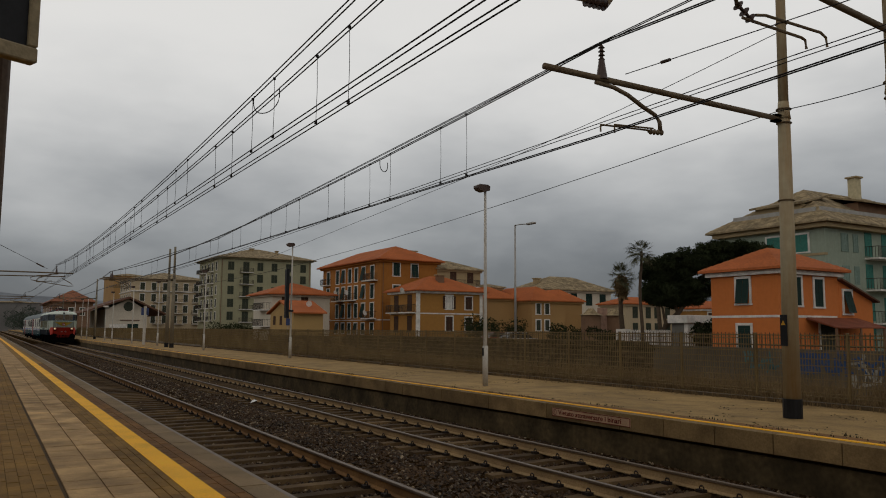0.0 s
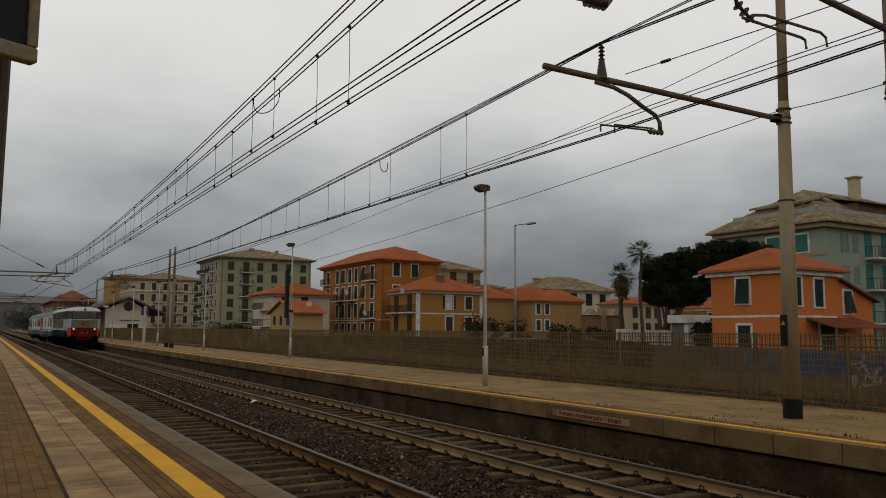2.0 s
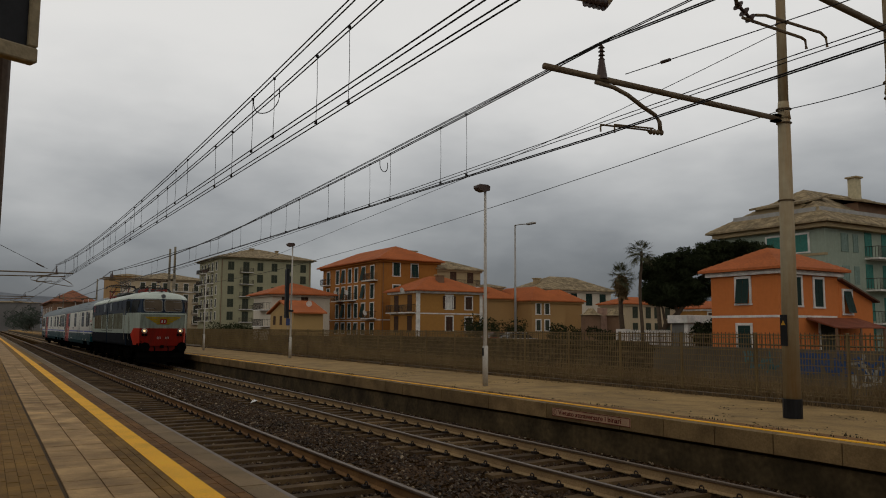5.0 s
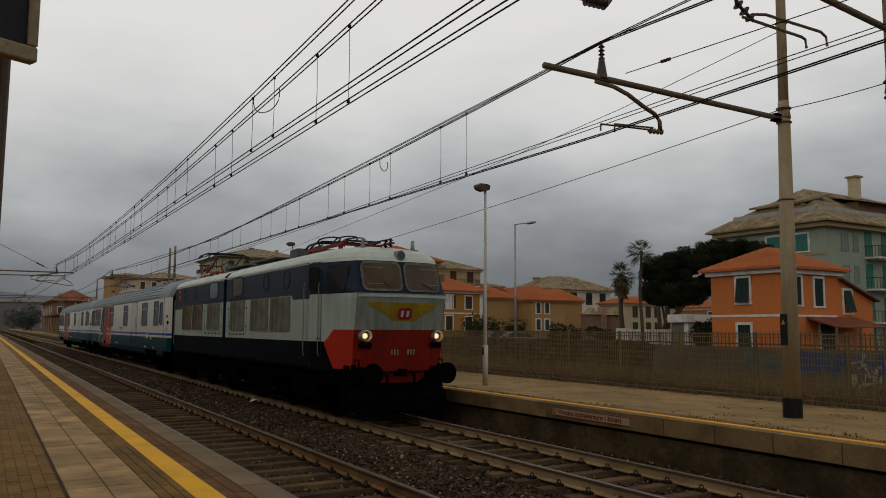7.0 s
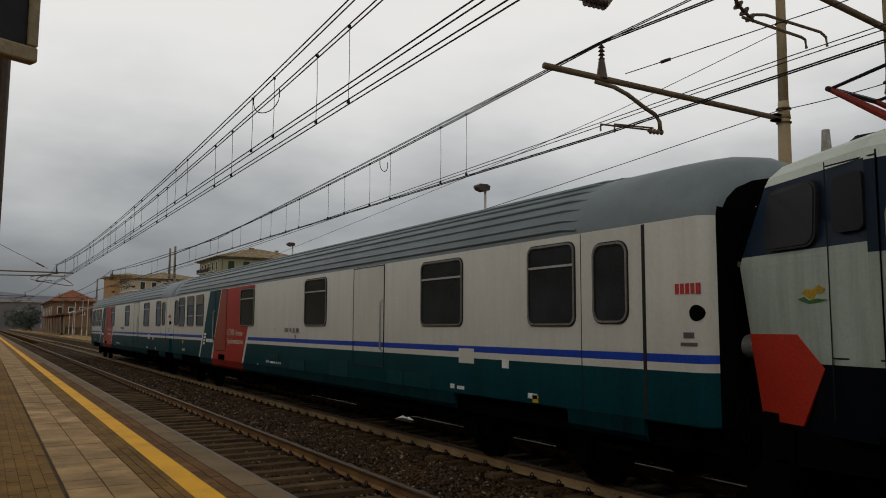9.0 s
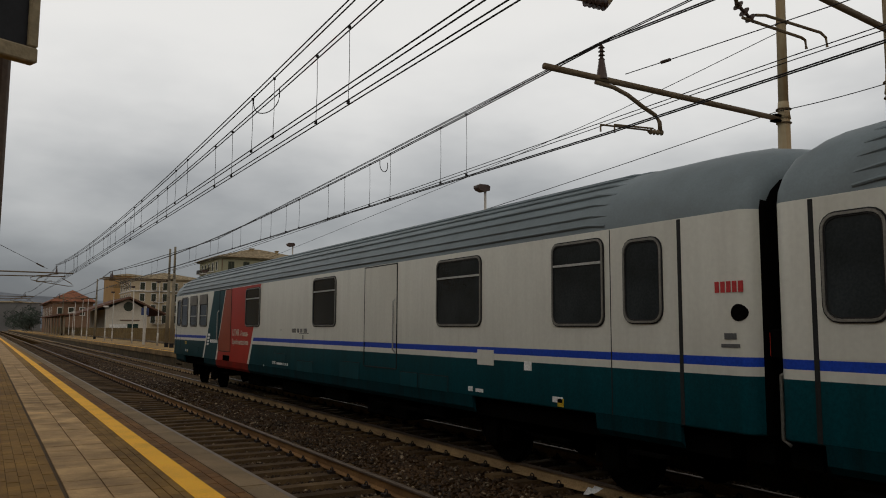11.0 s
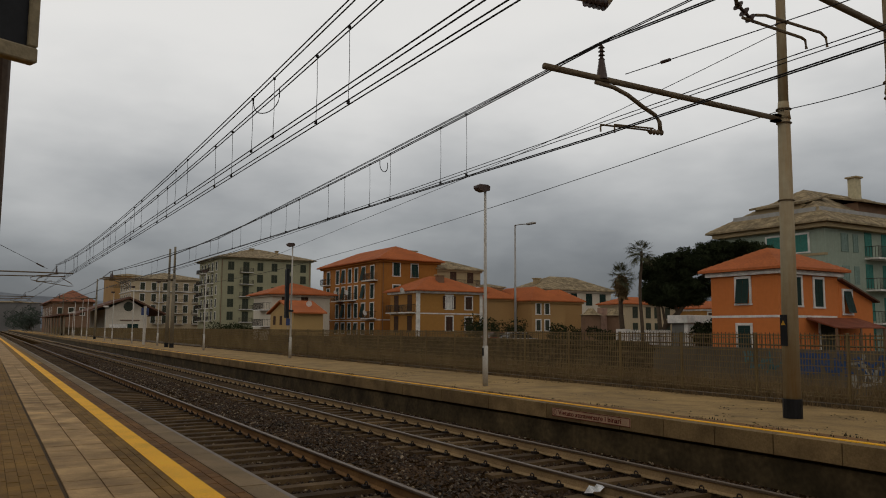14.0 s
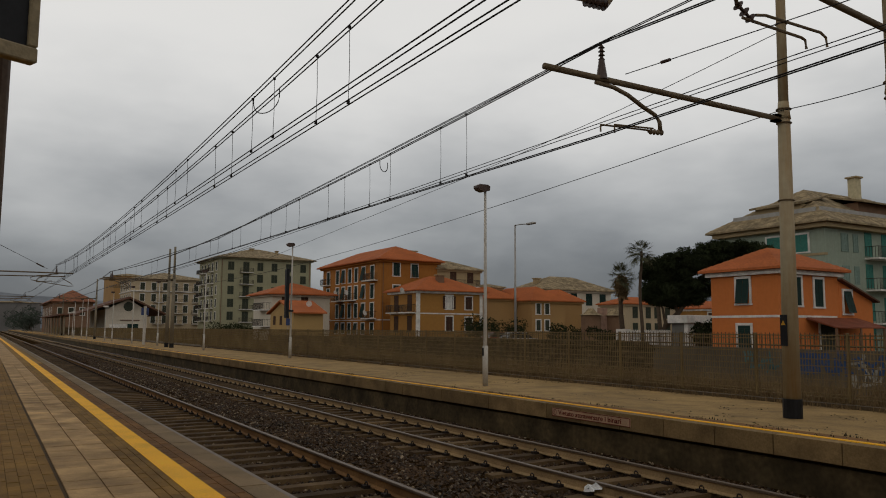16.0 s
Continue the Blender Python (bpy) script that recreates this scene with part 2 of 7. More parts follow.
# ---------------- tracks ----------------
RAIL = [(-0.07, -0.16), (0.07, -0.16), (0.07, -0.148), (0.012, -0.13), (0.012, -0.045), (0.036, -0.03), (0.036, -0.004), (0.03, 0),
        (-0.03, 0), (-0.036, -0.004), (-0.036, -0.03), (-0.012, -0.045), (-0.012, -0.13), (-0.07, -0.148)]
SLEEP0, NEAR_X, X_FAR, X_END = -11.47 + 12, -120.0, -420.0, 40.0


def sleeper_mesh():
    """A concrete sleeper with four spring clips, resting in the ballast."""
    bm = bmesh.new()
    prism(bm, [(-0.13, -0.30), (0.13, -0.30), (0.10, -0.165), (-0.10, -0.165)], "y", -1.18, 1.18)
    for f in bm.faces:
        f.material_index = 0
    n0 = len(bm.faces)
    for y in (-GAUGE, GAUGE):
        for s in (-1, 1):
            box(bm, -0.06, 0.06, y + s * 0.13 - 0.045, y + s * 0.13 + 0.045, -0.17, -0.125)
            tube(bm, [(0.04 * math.cos(a), y + s * 0.12, -0.115 + 0.036 * math.sin(a)) for a in (-0.6, 0.3, 1.2, 2.1, 3.0, 3.9)], 0.012, 4)
    bm.faces.ensure_lookup_table()
    for f in bm.faces[n0:]:
        f.material_index = 1
    return to_mesh("sleeper", bm, [M_SLEEPER, M_CLIP])


SLEEPER = sleeper_mesh()


def track(y, label):
    top = thing("railway_track", label, "railway track", (0, y, 0), "tracks", "structure")
    for s in (-1, 1):
        bm = bmesh.new()
        prism(bm, [(s * GAUGE + a, b) for a, b in RAIL], "x", X_FAR, X_END)
        bm.faces.ensure_lookup_table()
        for f in bm.faces:
            f.material_index = 1 if f.calc_center_median().z > -0.02 else 0
        part("rail", bm, [M_BRIGHTRAIL if y > 5 else M_RUST, M_RAILTOP], top, "rusty steel rail with a worn bright head")
    return top


tracks = [track(YN, "straight railway track beside the near platform"), track(YF, "straight railway track beside the far platform")]
bm = bmesh.new()
cut = [(2.42, -0.4), (2.42, -0.24), (2.8, -0.235), (5.2, -0.235), (5.6, -0.20), (6.1, -0.19), (6.5, -0.225), (9.0, -0.235), (9.5, -0.2), (9.5, -0.4)]
rows = []
for x in [X_FAR + (X_END - X_FAR) * k / 60 for k in range(61)]:
    rows.append([bm.verts.new((x, y, z)) for y, z in cut])
for s, t in zip(rows, rows[1:]):
    for k in range(len(cut) - 1):
        bm.faces.new((s[k], t[k], t[k + 1], s[k + 1]))
bed = tagged(part("ballast_bed", bm, M_BED), "dark brown crushed stone ballast bed", "ballast", kind="structure")


def stones(n, x0, x1, size):
    """Loose crushed stone: squashed, turned octahedra lying on the bed."""
    base = np.array([(1, 0, 0), (-1, 0, 0), (0, 1, 0), (0, -1, 0), (0, 0, 1), (0, 0, -1)], float)
    tri = np.array([(0, 2, 4), (2, 1, 4), (1, 3, 4), (3, 0, 4), (2, 0, 5), (1, 2, 5), (3, 1, 5), (0, 3, 5)])
    x = rng.uniform(x0, x1, n)
    y = rng.uniform(2.45, 9.45, n)
    z = np.interp(y, [c[0] for c in cut[1:-1]], [c[1] for c in cut[1:-1]])
    rad = rng.uniform(0.55, 1.25, (n, 1, 3)) * size * np.array((1, 1, 0.75))
    v = base[None] * rad * (1 + rng.uniform(-0.3, 0.3, (n, 6, 1)))
    a = rng.uniform(0, 6.3, n)
    t = rng.uniform(-0.6, 0.6, n)
    c, s = np.cos(a)[:, None], np.sin(a)[:, None]
    ct, st = np.cos(t)[:, None], np.sin(t)[:, None]
    vx, vz = v[..., 0] * ct - v[..., 2] * st, v[..., 0] * st + v[..., 2] * ct
    vv = np.stack((vx * c - v[..., 1] * s + x[:, None], vx * s + v[..., 1] * c + y[:, None], vz + z[:, None] + size * 0.25), -1)
    return vv.reshape(-1, 3), (tri[None] + np.arange(n)[:, None, None] * 6).reshape(-1, 3)


for n, x0, x1, size in ((36000, -22, 1, 0.04), (18000, -50, -22, 0.05), (7000, 1, 8, 0.045), (9000, -110, -50, 0.08)):
    v, f = stones(n, x0, x1, size)
    tagged(part("ballast_stone", soup("ballast_stone", v, f, M_BALLAST), None), "loose dark brown crushed stones between the rails", "ballast", kind="stuff")
# extra pale chips: the ballast's bright highlights put into stone colour
M_GLINTSTONE = mat("ballast stone pale as a glint", (0.19, 0.14, 0.085), 0.6, spec=0.3, s1=6, per=0.6, bump=0.2)
for n, x0, x1, size in ((2600, -22, 2, 0.030), (1500, -50, -22, 0.04)):
    v, f = stones(n, x0, x1, size)
    tagged(part("pale_stone", soup("pale_stone", v + np.array((0, 0, 0.018)), f, M_GLINTSTONE), None), "scattered stone chips coloured pale as highlights on the ballast", "ballast", kind="stuff")
# litter on the ballast
bm = bmesh.new()
for k, (a, b, c) in enumerate(((0, 0, 0), (0.1, 0.02, 0.03))):
    vs = [bm.verts.new(q) for q in ((a, b, c), (a + 0.16, b - 0.05, c + 0.03), (a + 0.13, b + 0.12, c + 0.07), (a - 0.02, b + 0.11, c + 0.05), (a + 0.05, b + 0.04, c + 0.10))]
    for q in ((0, 1, 4), (1, 2, 4), (2, 3, 4), (3, 0, 4), (3, 2, 1, 0)):
        bm.faces.new([vs[i] for i in q])
M_PAPER = mat("white plastic scrap", (0.75, 0.74, 0.72), 0.6, s1=8)
scrap = tagged(part("plastic_scrap", bm, M_PAPER, at=pose(0, 0, 0)), "crumpled white plastic scrap lying on the ballast", "litter")

# ---------------- near platform ----------------
PX0, PX1, TOP = -420.0, 25.0, 0.55
near = thing("pavement_near", "near station platform paved with clay and concrete pavers", "platform", kind="structure")
bm = bmesh.new()
box(bm, PX0, PX1, -6.0, 2.22, -0.4, TOP - 0.012)
part("platform_body", bm, M_JOINT, near)
FAR_FROM = -34.0
for name, y0, y1, m in (("paving", -6.0, 0.685, M_BRICK), ("paving", 0.69, 1.34, M_TILE), ("paving", 1.345, 2.035, M_BRICK)):
    part(name, B(PX0, FAR_FROM, y0, y1, TOP - 0.06, TOP), m, near)
part("yellow_line", B(PX0, PX1, 1.592, 1.815, TOP - 0.02, TOP + 0.004), M_YELLOW, near, "worn yellow safety line")


def slabs(name, parent, x0, x1, y0, y1, dx, dy, z, m, gap=0.004, shift=0.0, near_x=-14.0, limit=300, thick=0.06):
    """Rows of slabs: the nearest are pieces of their own, the rest one mesh."""
    bm1 = bmesh.new()
    box(bm1, 0, dx - gap, 0, dy - gap, -thick, 0)
    for v in bm1.verts:
        if v.co.z > -0.01:
            v.co.x += 0.003 if v.co.x < dx / 2 else -0.003
            v.co.y += 0.003 if v.co.y < dy / 2 else -0.003
    me = to_mesh(name, bm1, m)
    rest, count, j, y = bmesh.new(), 0, 0, y0
    while y < y1 - 1e-6:
        x = x1 - (shift * dx if j % 2 else 0) - dx
        while x > x0:
            lift = float(rng.uniform(-0.002, 0.002))
            if x > near_x and count < limit and x < -2.0:
                part(name, me, None, parent, at=pose(x, y, z + lift))
                count += 1
            else:
                box(rest, x, x + dx - gap, y, y + min(dy, y1 - y) - gap, z - thick, z + lift)
            x -= dx
        y += dy
        j += 1
    tagged(part(name + "_rest", rest, m, parent), kind="stuff")


# unseen wall closing the near platform behind the viewer, added to block low sky light
M_BACKWALL = mat("ochre back wall plaster", (0.16, 0.115, 0.06), 0.9, s1=0.4, s2=20, dirt=((0.09, 0.065, 0.04), 0.6))
tagged(part("wall_behind", B(-70, 40, -6.6, -6.0, -0.4, 6.2), M_BACKWALL), "plain ochre plaster wall added out of view", "wall", kind="structure")

# ---------------- far platform ----------------
far = thing("pavement_far", "far station platform of worn pale asphalt with stone edge", "platform", kind="structure")
FY = 9.44
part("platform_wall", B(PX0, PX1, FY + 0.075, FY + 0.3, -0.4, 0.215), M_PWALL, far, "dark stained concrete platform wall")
part("platform_top", B(PX0, PX1, FY + 0.3, 13.72, -0.4, TOP - 0.004), M_PLATFORM, far, "worn pale asphalt surface")
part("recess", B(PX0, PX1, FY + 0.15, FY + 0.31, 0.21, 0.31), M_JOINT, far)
part("yellow_line", B(PX0, PX1, FY + 0.252, FY + 0.36, TOP - 0.02, TOP + 0.006), M_YELLOW, far, "thin worn yellow safety line")
part("brick_strip", B(PX0, PX1, FY + 0.365, FY + 0.64, TOP - 0.03, TOP + 0.003), M_REDBRICK, far, "strip of reddish pavers")
sign = thing("warning_sign", "rusty white enamel sign with red Italian lettering on the platform edge", "sign", (-11.82, FY - 0.012, 0.335))
M_ENAMEL = mat("aged enamel", (0.50, 0.32, 0.20), 0.6, s1=4, v1=0.2, dirt=((0.25, 0.13, 0.06), 0.5))
M_SIGNRED = mat("faded red lettering", (0.13, 0.015, 0.010), 0.7, s1=8, bump=0)
part("plate", B(0, 2.08, 0, 0.015, 0, 0.15), M_ENAMEL, sign)
bm = bmesh.new()
for a, b, c, e in ((0, 2.08, 0, 0.012), (0, 2.08, 0.138, 0.15), (0, 0.012, 0.012, 0.138), (2.068, 2.08, 0.012, 0.138)):
    box(bm, a, b, -0.004, 0.0, c, e)
part("border", bm, M_SIGNRED, sign)


def letters(text, size, m, parent, at, name="lettering", width=None, bold=0.0):
    cu = bpy.data.curves.new(name, "FONT")
    cu.body, cu.size, cu.extrude, cu.offset = text, size, 0.0015, bold
    cu.materials.append(m)
    ob = new(name, cu)
    ob.parent = parent
    if width:
        bpy.context.view_layer.update()
        at = at @ Matrix.Diagonal((width / max(ob.dimensions.x, 1e-3), 1, 1, 1))
    ob.matrix_basis = at
    return ob


letters("Vietato attraversare i binari", 0.125, M_SIGNRED, sign, pose(0.19, -0.003, 0.038, 90, 0, 0), width=1.68, bold=0.0018)
bm = bmesh.new()
tube(bm, [(0.085 + 0.05 * math.cos(k * math.tau / 16), -0.003, 0.075 + 0.05 * math.sin(k * math.tau / 16)) for k in range(17)], 0.006, 4, cap=False)
box(bm, 0.08, 0.09, -0.006, 0, 0.045, 0.105)
part("warning_mark", bm, M_SIGNRED, sign)

# ---------------- fence behind the far platform ----------------
FENY = 13.85
fence = thing("fence", "brown steel grating fence on a low concrete plinth", "fence", (0, FENY, TOP))
M_PLINTH = mat("stained fence plinth", (0.11, 0.073, 0.037), 0.95, s1=0.6, v1=0.3, dirt=((0.05, 0.042, 0.03), 0.8))
part("plinth", B(-420, 25, -0.10, 0.10, -0.9, 0.06), M_PLINTH, fence, "low stained concrete plinth")
bm = bmesh.new()
for k in range(31):
    box(bm, k * 0.064, k * 0.064 + 0.006, -0.008, 0.008, 0.17, 1.36)
for k in range(9):
    box(bm, 0, 1.94, -0.012, 0.010, 0.22 + k * 0.13, 0.236 + k * 0.13)
box(bm, 0, 1.94, -0.015, 0.015, 1.325, 1.34)
box(bm, 0, 1.94, -0.015, 0.015, 0.165, 0.175)
GRATE = to_mesh("grating_panel", bm, M_FENCE)
FPOST = to_mesh("post", B(-0.022, 0.022, -0.025, 0.025, 0.1, 1.38, bevel=0.006), M_FENCE)
for k in range(110):
    x = 9.4 - k * 2.0
    part("post", FPOST, None, fence, at=pose(x, 0, 0))
    part("grating_panel", GRATE, None, fence, at=pose(x - 1.97, 0, 0))

# ---------------- overhead line ----------------
def mast(x, y, h, label):
    M_MAST = M_MASTNEAR if x > -40 else M_MASTFAR
    top = thing("catenary_mast", label, "mast", (x, y, TOP), "catenary masts")
    part("shaft", T([(0, 0, 0.3), (0, 0, 5.15)], 0.142, 16, r1=0.100), M_MAST, top, smooth=True)
    part("upper_shaft", T([(0, 0, 5.15), (0, 0, h)], 0.084, 16, r1=0.075), M_MAST, top, smooth=True)
    part("collar", T([(0, 0, 5.0), (0, 0, 5.1), (0, 0, 5.3)], 0.115, 16, r1=0.088), M_MAST, top, smooth=True)
    part("base_sleeve", T([(0, 0, 0), (0, 0, 0.31)], 0.155, 16), M_BLACK, top, "black painted base sleeve")
    bm = bmesh.new()
    for z, r in ((3.6, 0.122), (6.68, 0.09), (4.93, 0.115), (5.17, 0.115)):
        tube(bm, [(r * math.cos(k * math.tau / 14), r * math.sin(k * math.tau / 14), z) for k in range(15)], 0.014, 5, cap=False)
    part("clamp", bm, M_ARM, top, "steel clamp bands")
    return top


m1 = mast(-8.12, 11.47, 9.0, "tall tapered steel catenary mast with black base and rust stains")
m1.matrix_world = pose(-8.12, 11.47, TOP, -0.5, 0.32, 0)
M_DANGER = mat("warning yellow", (0.55, 0.28, 0.03), 0.6)
part("notice_strip", B(-0.07, 0.05, -0.165, -0.145, 1.17, 1.68), M_BLACK, m1, "black high voltage notice strip")
part("warning_triangle", P([(-0.05, 1.51), (0.03, 1.51), (-0.01, 1.585)], "y", -0.172, -0.166), M_DANGER, m1, "yellow warning triangle")
for x, y in ((-57.2, 11.47), (-59.0, 11.47), (-101.3, 11.4), (-148, 11.4)):
    mast(x, y, 7.2, "tall catenary mast with black base on the platform")
for x in (-57.8, -105, -150):
    mast(x, 0.2 - 0.9, 7.2, "tall catenary mast behind the near platform edge")
mast(-5.0, -2.2, 7.2, "tall catenary mast on the near platform")


def insulator(bm, a, b, n=4, r=0.055):
    a, b = Vector(a), Vector(b)
    tube(bm, [a, b], 0.022, 8)
    for k in range(n):
        c = a.lerp(b, (k + 0.5) / n)
        d = (b - a).normalized()
        tube(bm, [c - d * 0.012, c, c + d * 0.022], r, 12, r1=r * 0.45)


def cantilever(x, root, end, z, label, ins_y, zm, cy, cz):
    """A tube arm from a mast, with the carrying wire's insulator on it and a curved steady arm under it."""
    top = thing("cantilever_arm", label, "cantilever", (x, 0, 0), "cantilever arms")
    part("arm_tube", T([(0, root, z), (0, end, z + 0.01)], 0.045, 12), M_ARM, top, smooth=True)
    bm = bmesh.new()
    insulator(bm, (0, ins_y, z + 0.28), (0, ins_y, zm - 0.04), 4, 0.05)
    tube(bm, [(0, ins_y, z), (0, ins_y, z + 0.3)], 0.085, 10, r1=0.04)
    part("insulator", bm, M_INSUL, top, "brown ribbed insulator")
    s = 1 if root > end else -1
    dy = ins_y - 0.12 * s
    pts = [(0, dy, z - 0.06), (0, dy + 0.35 * s, z - 0.08), (0, dy + 0.62 * s, z - 0.15), (0, dy + 0.92 * s, z - 0.28), (0, dy + 1.17 * s, z - 0.37),
           (0, dy + 1.26 * s, z - 0.47), (0, dy + 1.27 * s, z - 0.60)]
    part("drop_bracket", T(pts, 0.032, 8), M_ARM, top, smooth=True)
    ye, ze = dy + 1.27 * s, z - 0.62
    bm = bmesh.new()
    insulator(bm, (0, ye + 0.05 * s, ze), (0, ye - 0.25 * s, ze - 0.02), 4, 0.045)
    for k, o in enumerate((0.0, 0.22)):
        tube(bm, [(0.05 * k, ye - 0.2 * s, ze + 0.02 * k), (0.05 * k, cy + o * s, cz + 0.10 + 0.02 * k), (0.05 * k, cy + o * s, cz)], 0.014, 6)
    part("steady_arm", bm, M_ARM, top, "thin double steady arm")
    bm = bmesh.new()
    for o in (-0.03, 0.12):
        box(bm, -0.06, 0.06, root - 0.16 * s - 0.05, root - 0.16 * s + 0.2, z - 0.06, z - 0.03)
        box(bm, -0.06, 0.06, root - 0.16 * s - 0.05, root - 0.16 * s + 0.2, z + 0.03, z + 0.06)
    part("root_clamp", bm, M_ARM, top)
    return top


cantilever(-8.12, 11.47, 6.39, 5.55, "weathered horizontal tube arm carrying the contact wire", 7.44, 6.10, 7.4, 4.78)
cantilever(-57.2, 11.47, 6.77, 5.36, "horizontal tube arm on the distant mast", 7.36, 5.86, 7.2, 4.72)
cantilever(-59.0, 11.47, 6.77, 5.36, "horizontal tube arm on the distant mast", 7.5, 5.86, 7.3, 4.72)
cantilever(-101.3, 11.4, 6.7, 5.4, "horizontal tube arm on the distant mast", 7.4, 5.9, 7.3, 4.78)
cantilever(-57.8, -0.7, 4.99, 5.58, "horizontal tube arm over the near track", 3.95, 6.1, 3.9, 4.93)
for x in (-57.8, -105):
    extra = thing("lower_cantilever", "lower cantilever tube with a looped steady arm over the near track", "cantilever", (x, 0, 0), "cantilever arms")
    part("tube", T([(0, -0.7, 5.28), (0, 4.5, 5.36)], 0.035, 8), M_ARM, extra)
    loop = [(3.63, 5.43), (2.85, 5.38), (2.42, 5.23), (2.46, 5.07), (3.58, 4.88), (4.7, 4.72), (5.03, 4.74), (4.86, 4.92), (4.3, 5.24)]
    part("steady_loop", T([(0, y, z) for y, z in loop], 0.028, 6), M_ARM, extra)
cantilever(-105, -0.7, 4.99, 5.58, "horizontal tube arm over the near track", 3.95, 6.1, 3.9, 4.93)
cantilever(-5.0, -2.2, 5.2, 5.75, "horizontal tube arm over the near track", 3.9, 6.12, 4.0, 4.98)
reg = thing("contact_wire_holder", "dark ribbed insulator and arm holding the near contact wire", "insulator", (-5.0, 0, 0))
bm = bmesh.new()
insulator(bm, (0, 4.40, 4.86), (0, 4.66, 4.87), 5, 0.055)
part("insulator", bm, M_INSUL, reg)
part("arm", T([(0, 4.05, 5.0), (0, 4.1, 4.84), (0, 4.42, 4.86)], 0.014, 6), M_ARM, reg)
part("bracket", T([(0, 4.64, 4.87), (0, 4.82, 5.1), (0, 4.82, 5.72)], 0.03, 6), M_ARM, reg)
# second arm beyond the mast, holding the wires that rise to their anchor
m2 = mast(-6.3, 11.6, 9.0, "tall tapered steel catenary mast beside its twin")
up = thing("cantilever_arm", "raised tube arm with a double steady arm and insulator", "cantilever", (-6.3, 0, 0), "cantilever arms")
part("arm_tube", T([(0, 11.6, 6.52), (0, 7.0, 6.9)], 0.05, 12), M_ARM, up, smooth=True)
part("hanger", T([(0, 8.0, 6.83), (0, 8.02, 6.3), (0, 8.12, 6.12)], 0.03, 8), M_ARM, up, smooth=True)
bm = bmesh.new()
insulator(bm, (0, 8.08, 6.16), (0, 8.42, 5.98), 3, 0.075)
part("insulator", bm, M_INSUL, up, "brown ribbed insulator")
bm = bmesh.new()
tube(bm, [(0, 8.2, 5.99), (0, 9.42, 5.97), (0, 9.5, 5.95), (0, 9.52, 5.83)], 0.02, 6)
tube(bm, [(0.05, 8.4, 6.05), (0.05, 8.6, 6.09), (0.05, 9.78, 6.1), (0.05, 9.9, 6.05), (0.05, 9.92, 5.92)], 0.02, 6)
part("steady_arm", bm, M_ARM, up, "bent double steady arm")


def wire(name, label, pts, r=0.008, sag=0.0, twin=0.0, n=14):
    """A wire along supports; sag: how far it hangs in the middle of each span; twin: spacing of a second wire beside it."""
    bm = bmesh.new()
    for o in ((-twin / 2, twin / 2) if twin else (0,)):
        line = []
        for a, b in zip(pts, pts[1:]):
            a, b = Vector(a), Vector(b)
            for k in range(n):
                f = k / n
                line.append(a.lerp(b, f) + Vector((0, o, -sag * 4 * f * (1 - f) * (b - a).length / 50)))
        line.append(Vector(pts[-1]) + Vector((0, o, 0)))
        tube(bm, line, r, 5)
    return tagged(part(name, bm, M_WIRE), label, "wire", "overhead wires")


wire("carrying_wire", "twin carrying wires over the far track", [(-300, 7.4, 5.9), (-198, 7.4, 5.9), (-148, 7.4, 5.9), (-101.3, 7.4, 5.9), (-57.8, 7.36, 5.86), (-8.12, 7.44, 6.09), (42, 7.6, 6.1)], 0.0105, 0.62, 0.05)
wire("contact_wire", "twin contact wires over the far track", [(-300, 7.5, 4.76), (-101.3, 7.3, 4.76), (-57.8, 7.2, 4.74), (-8.12, 7.5, 4.76), (-4.14, 7.53, 4.83), (42, 7.9, 5.0)], 0.010, 0.0, 0.06)
wire("contact_wire", "twin contact wires rising to an anchor over the far track", [(-57.8, 7.5, 4.76), (-30, 7.9, 4.78), (-6.6, 9.6, 5.80), (-5.4, 9.75, 5.86), (30, 12.5, 6.6)], 0.008, 0.0, 0.16)
wire("carrying_wire", "carrying wire rising to an anchor over the far track", [(-57.8, 7.5, 5.86), (-30, 7.55, 5.38), (-8.3, 7.5, 6.13), (-6.62, 7.6, 6.21), (30, 11, 8.2)], 0.008, 0.0, 0.04)
wire("carrying_wire", "twin carrying wires over the near track", [(-300, 3.95, 6.1), (-105, 3.95, 6.1), (-57.8, 3.98, 6.1), (-5, 4.03, 6.2), (40, 4.0, 6.1)], 0.0105, 0.52, 0.07)
wire("carrying_wire", "second pair of carrying wires over the near track", [(-57.8, 3.85, 6.1), (-5, 3.71, 6.2), (40, 3.2, 6.5)], 0.0105, 0.52, 0.07)
wire("contact_wire", "twin contact wires over the near track", [(-300, 4.0, 4.88), (-105, 3.9, 4.87), (-57.8, 3.95, 4.86), (-27, 4.02, 4.90), (-9, 4.02, 4.98), (40, 4.0, 4.98)], 0.0095, 0.0, 0.09)
wire("contact_wire", "second pair of contact wires over the near track", [(-57.8, 3.8, 4.86), (-28, 3.78, 4.89), (-12, 3.78, 4.99), (-5, 3.77, 5.0), (40, 3.4, 5.3)], 0.0095, 0.0, 0.09)
wire("feeder_wire", "thin earth wire between the masts", [(-57.8, 11.4, 4.9), (-8.12, 11.4, 5.68), (-6.3, 11.45, 5.67), (40, 11.4, 5.6)], 0.008, 0.64)
wire("feeder_wire", "thin cable leaving the arm beside the contact line", [(-8.12, 7.9, 5.71), (-7.39, 7.95, 5.695), (-4.88, 8.2, 5.69), (30, 11.0, 5.62)], 0.007, 0.0)
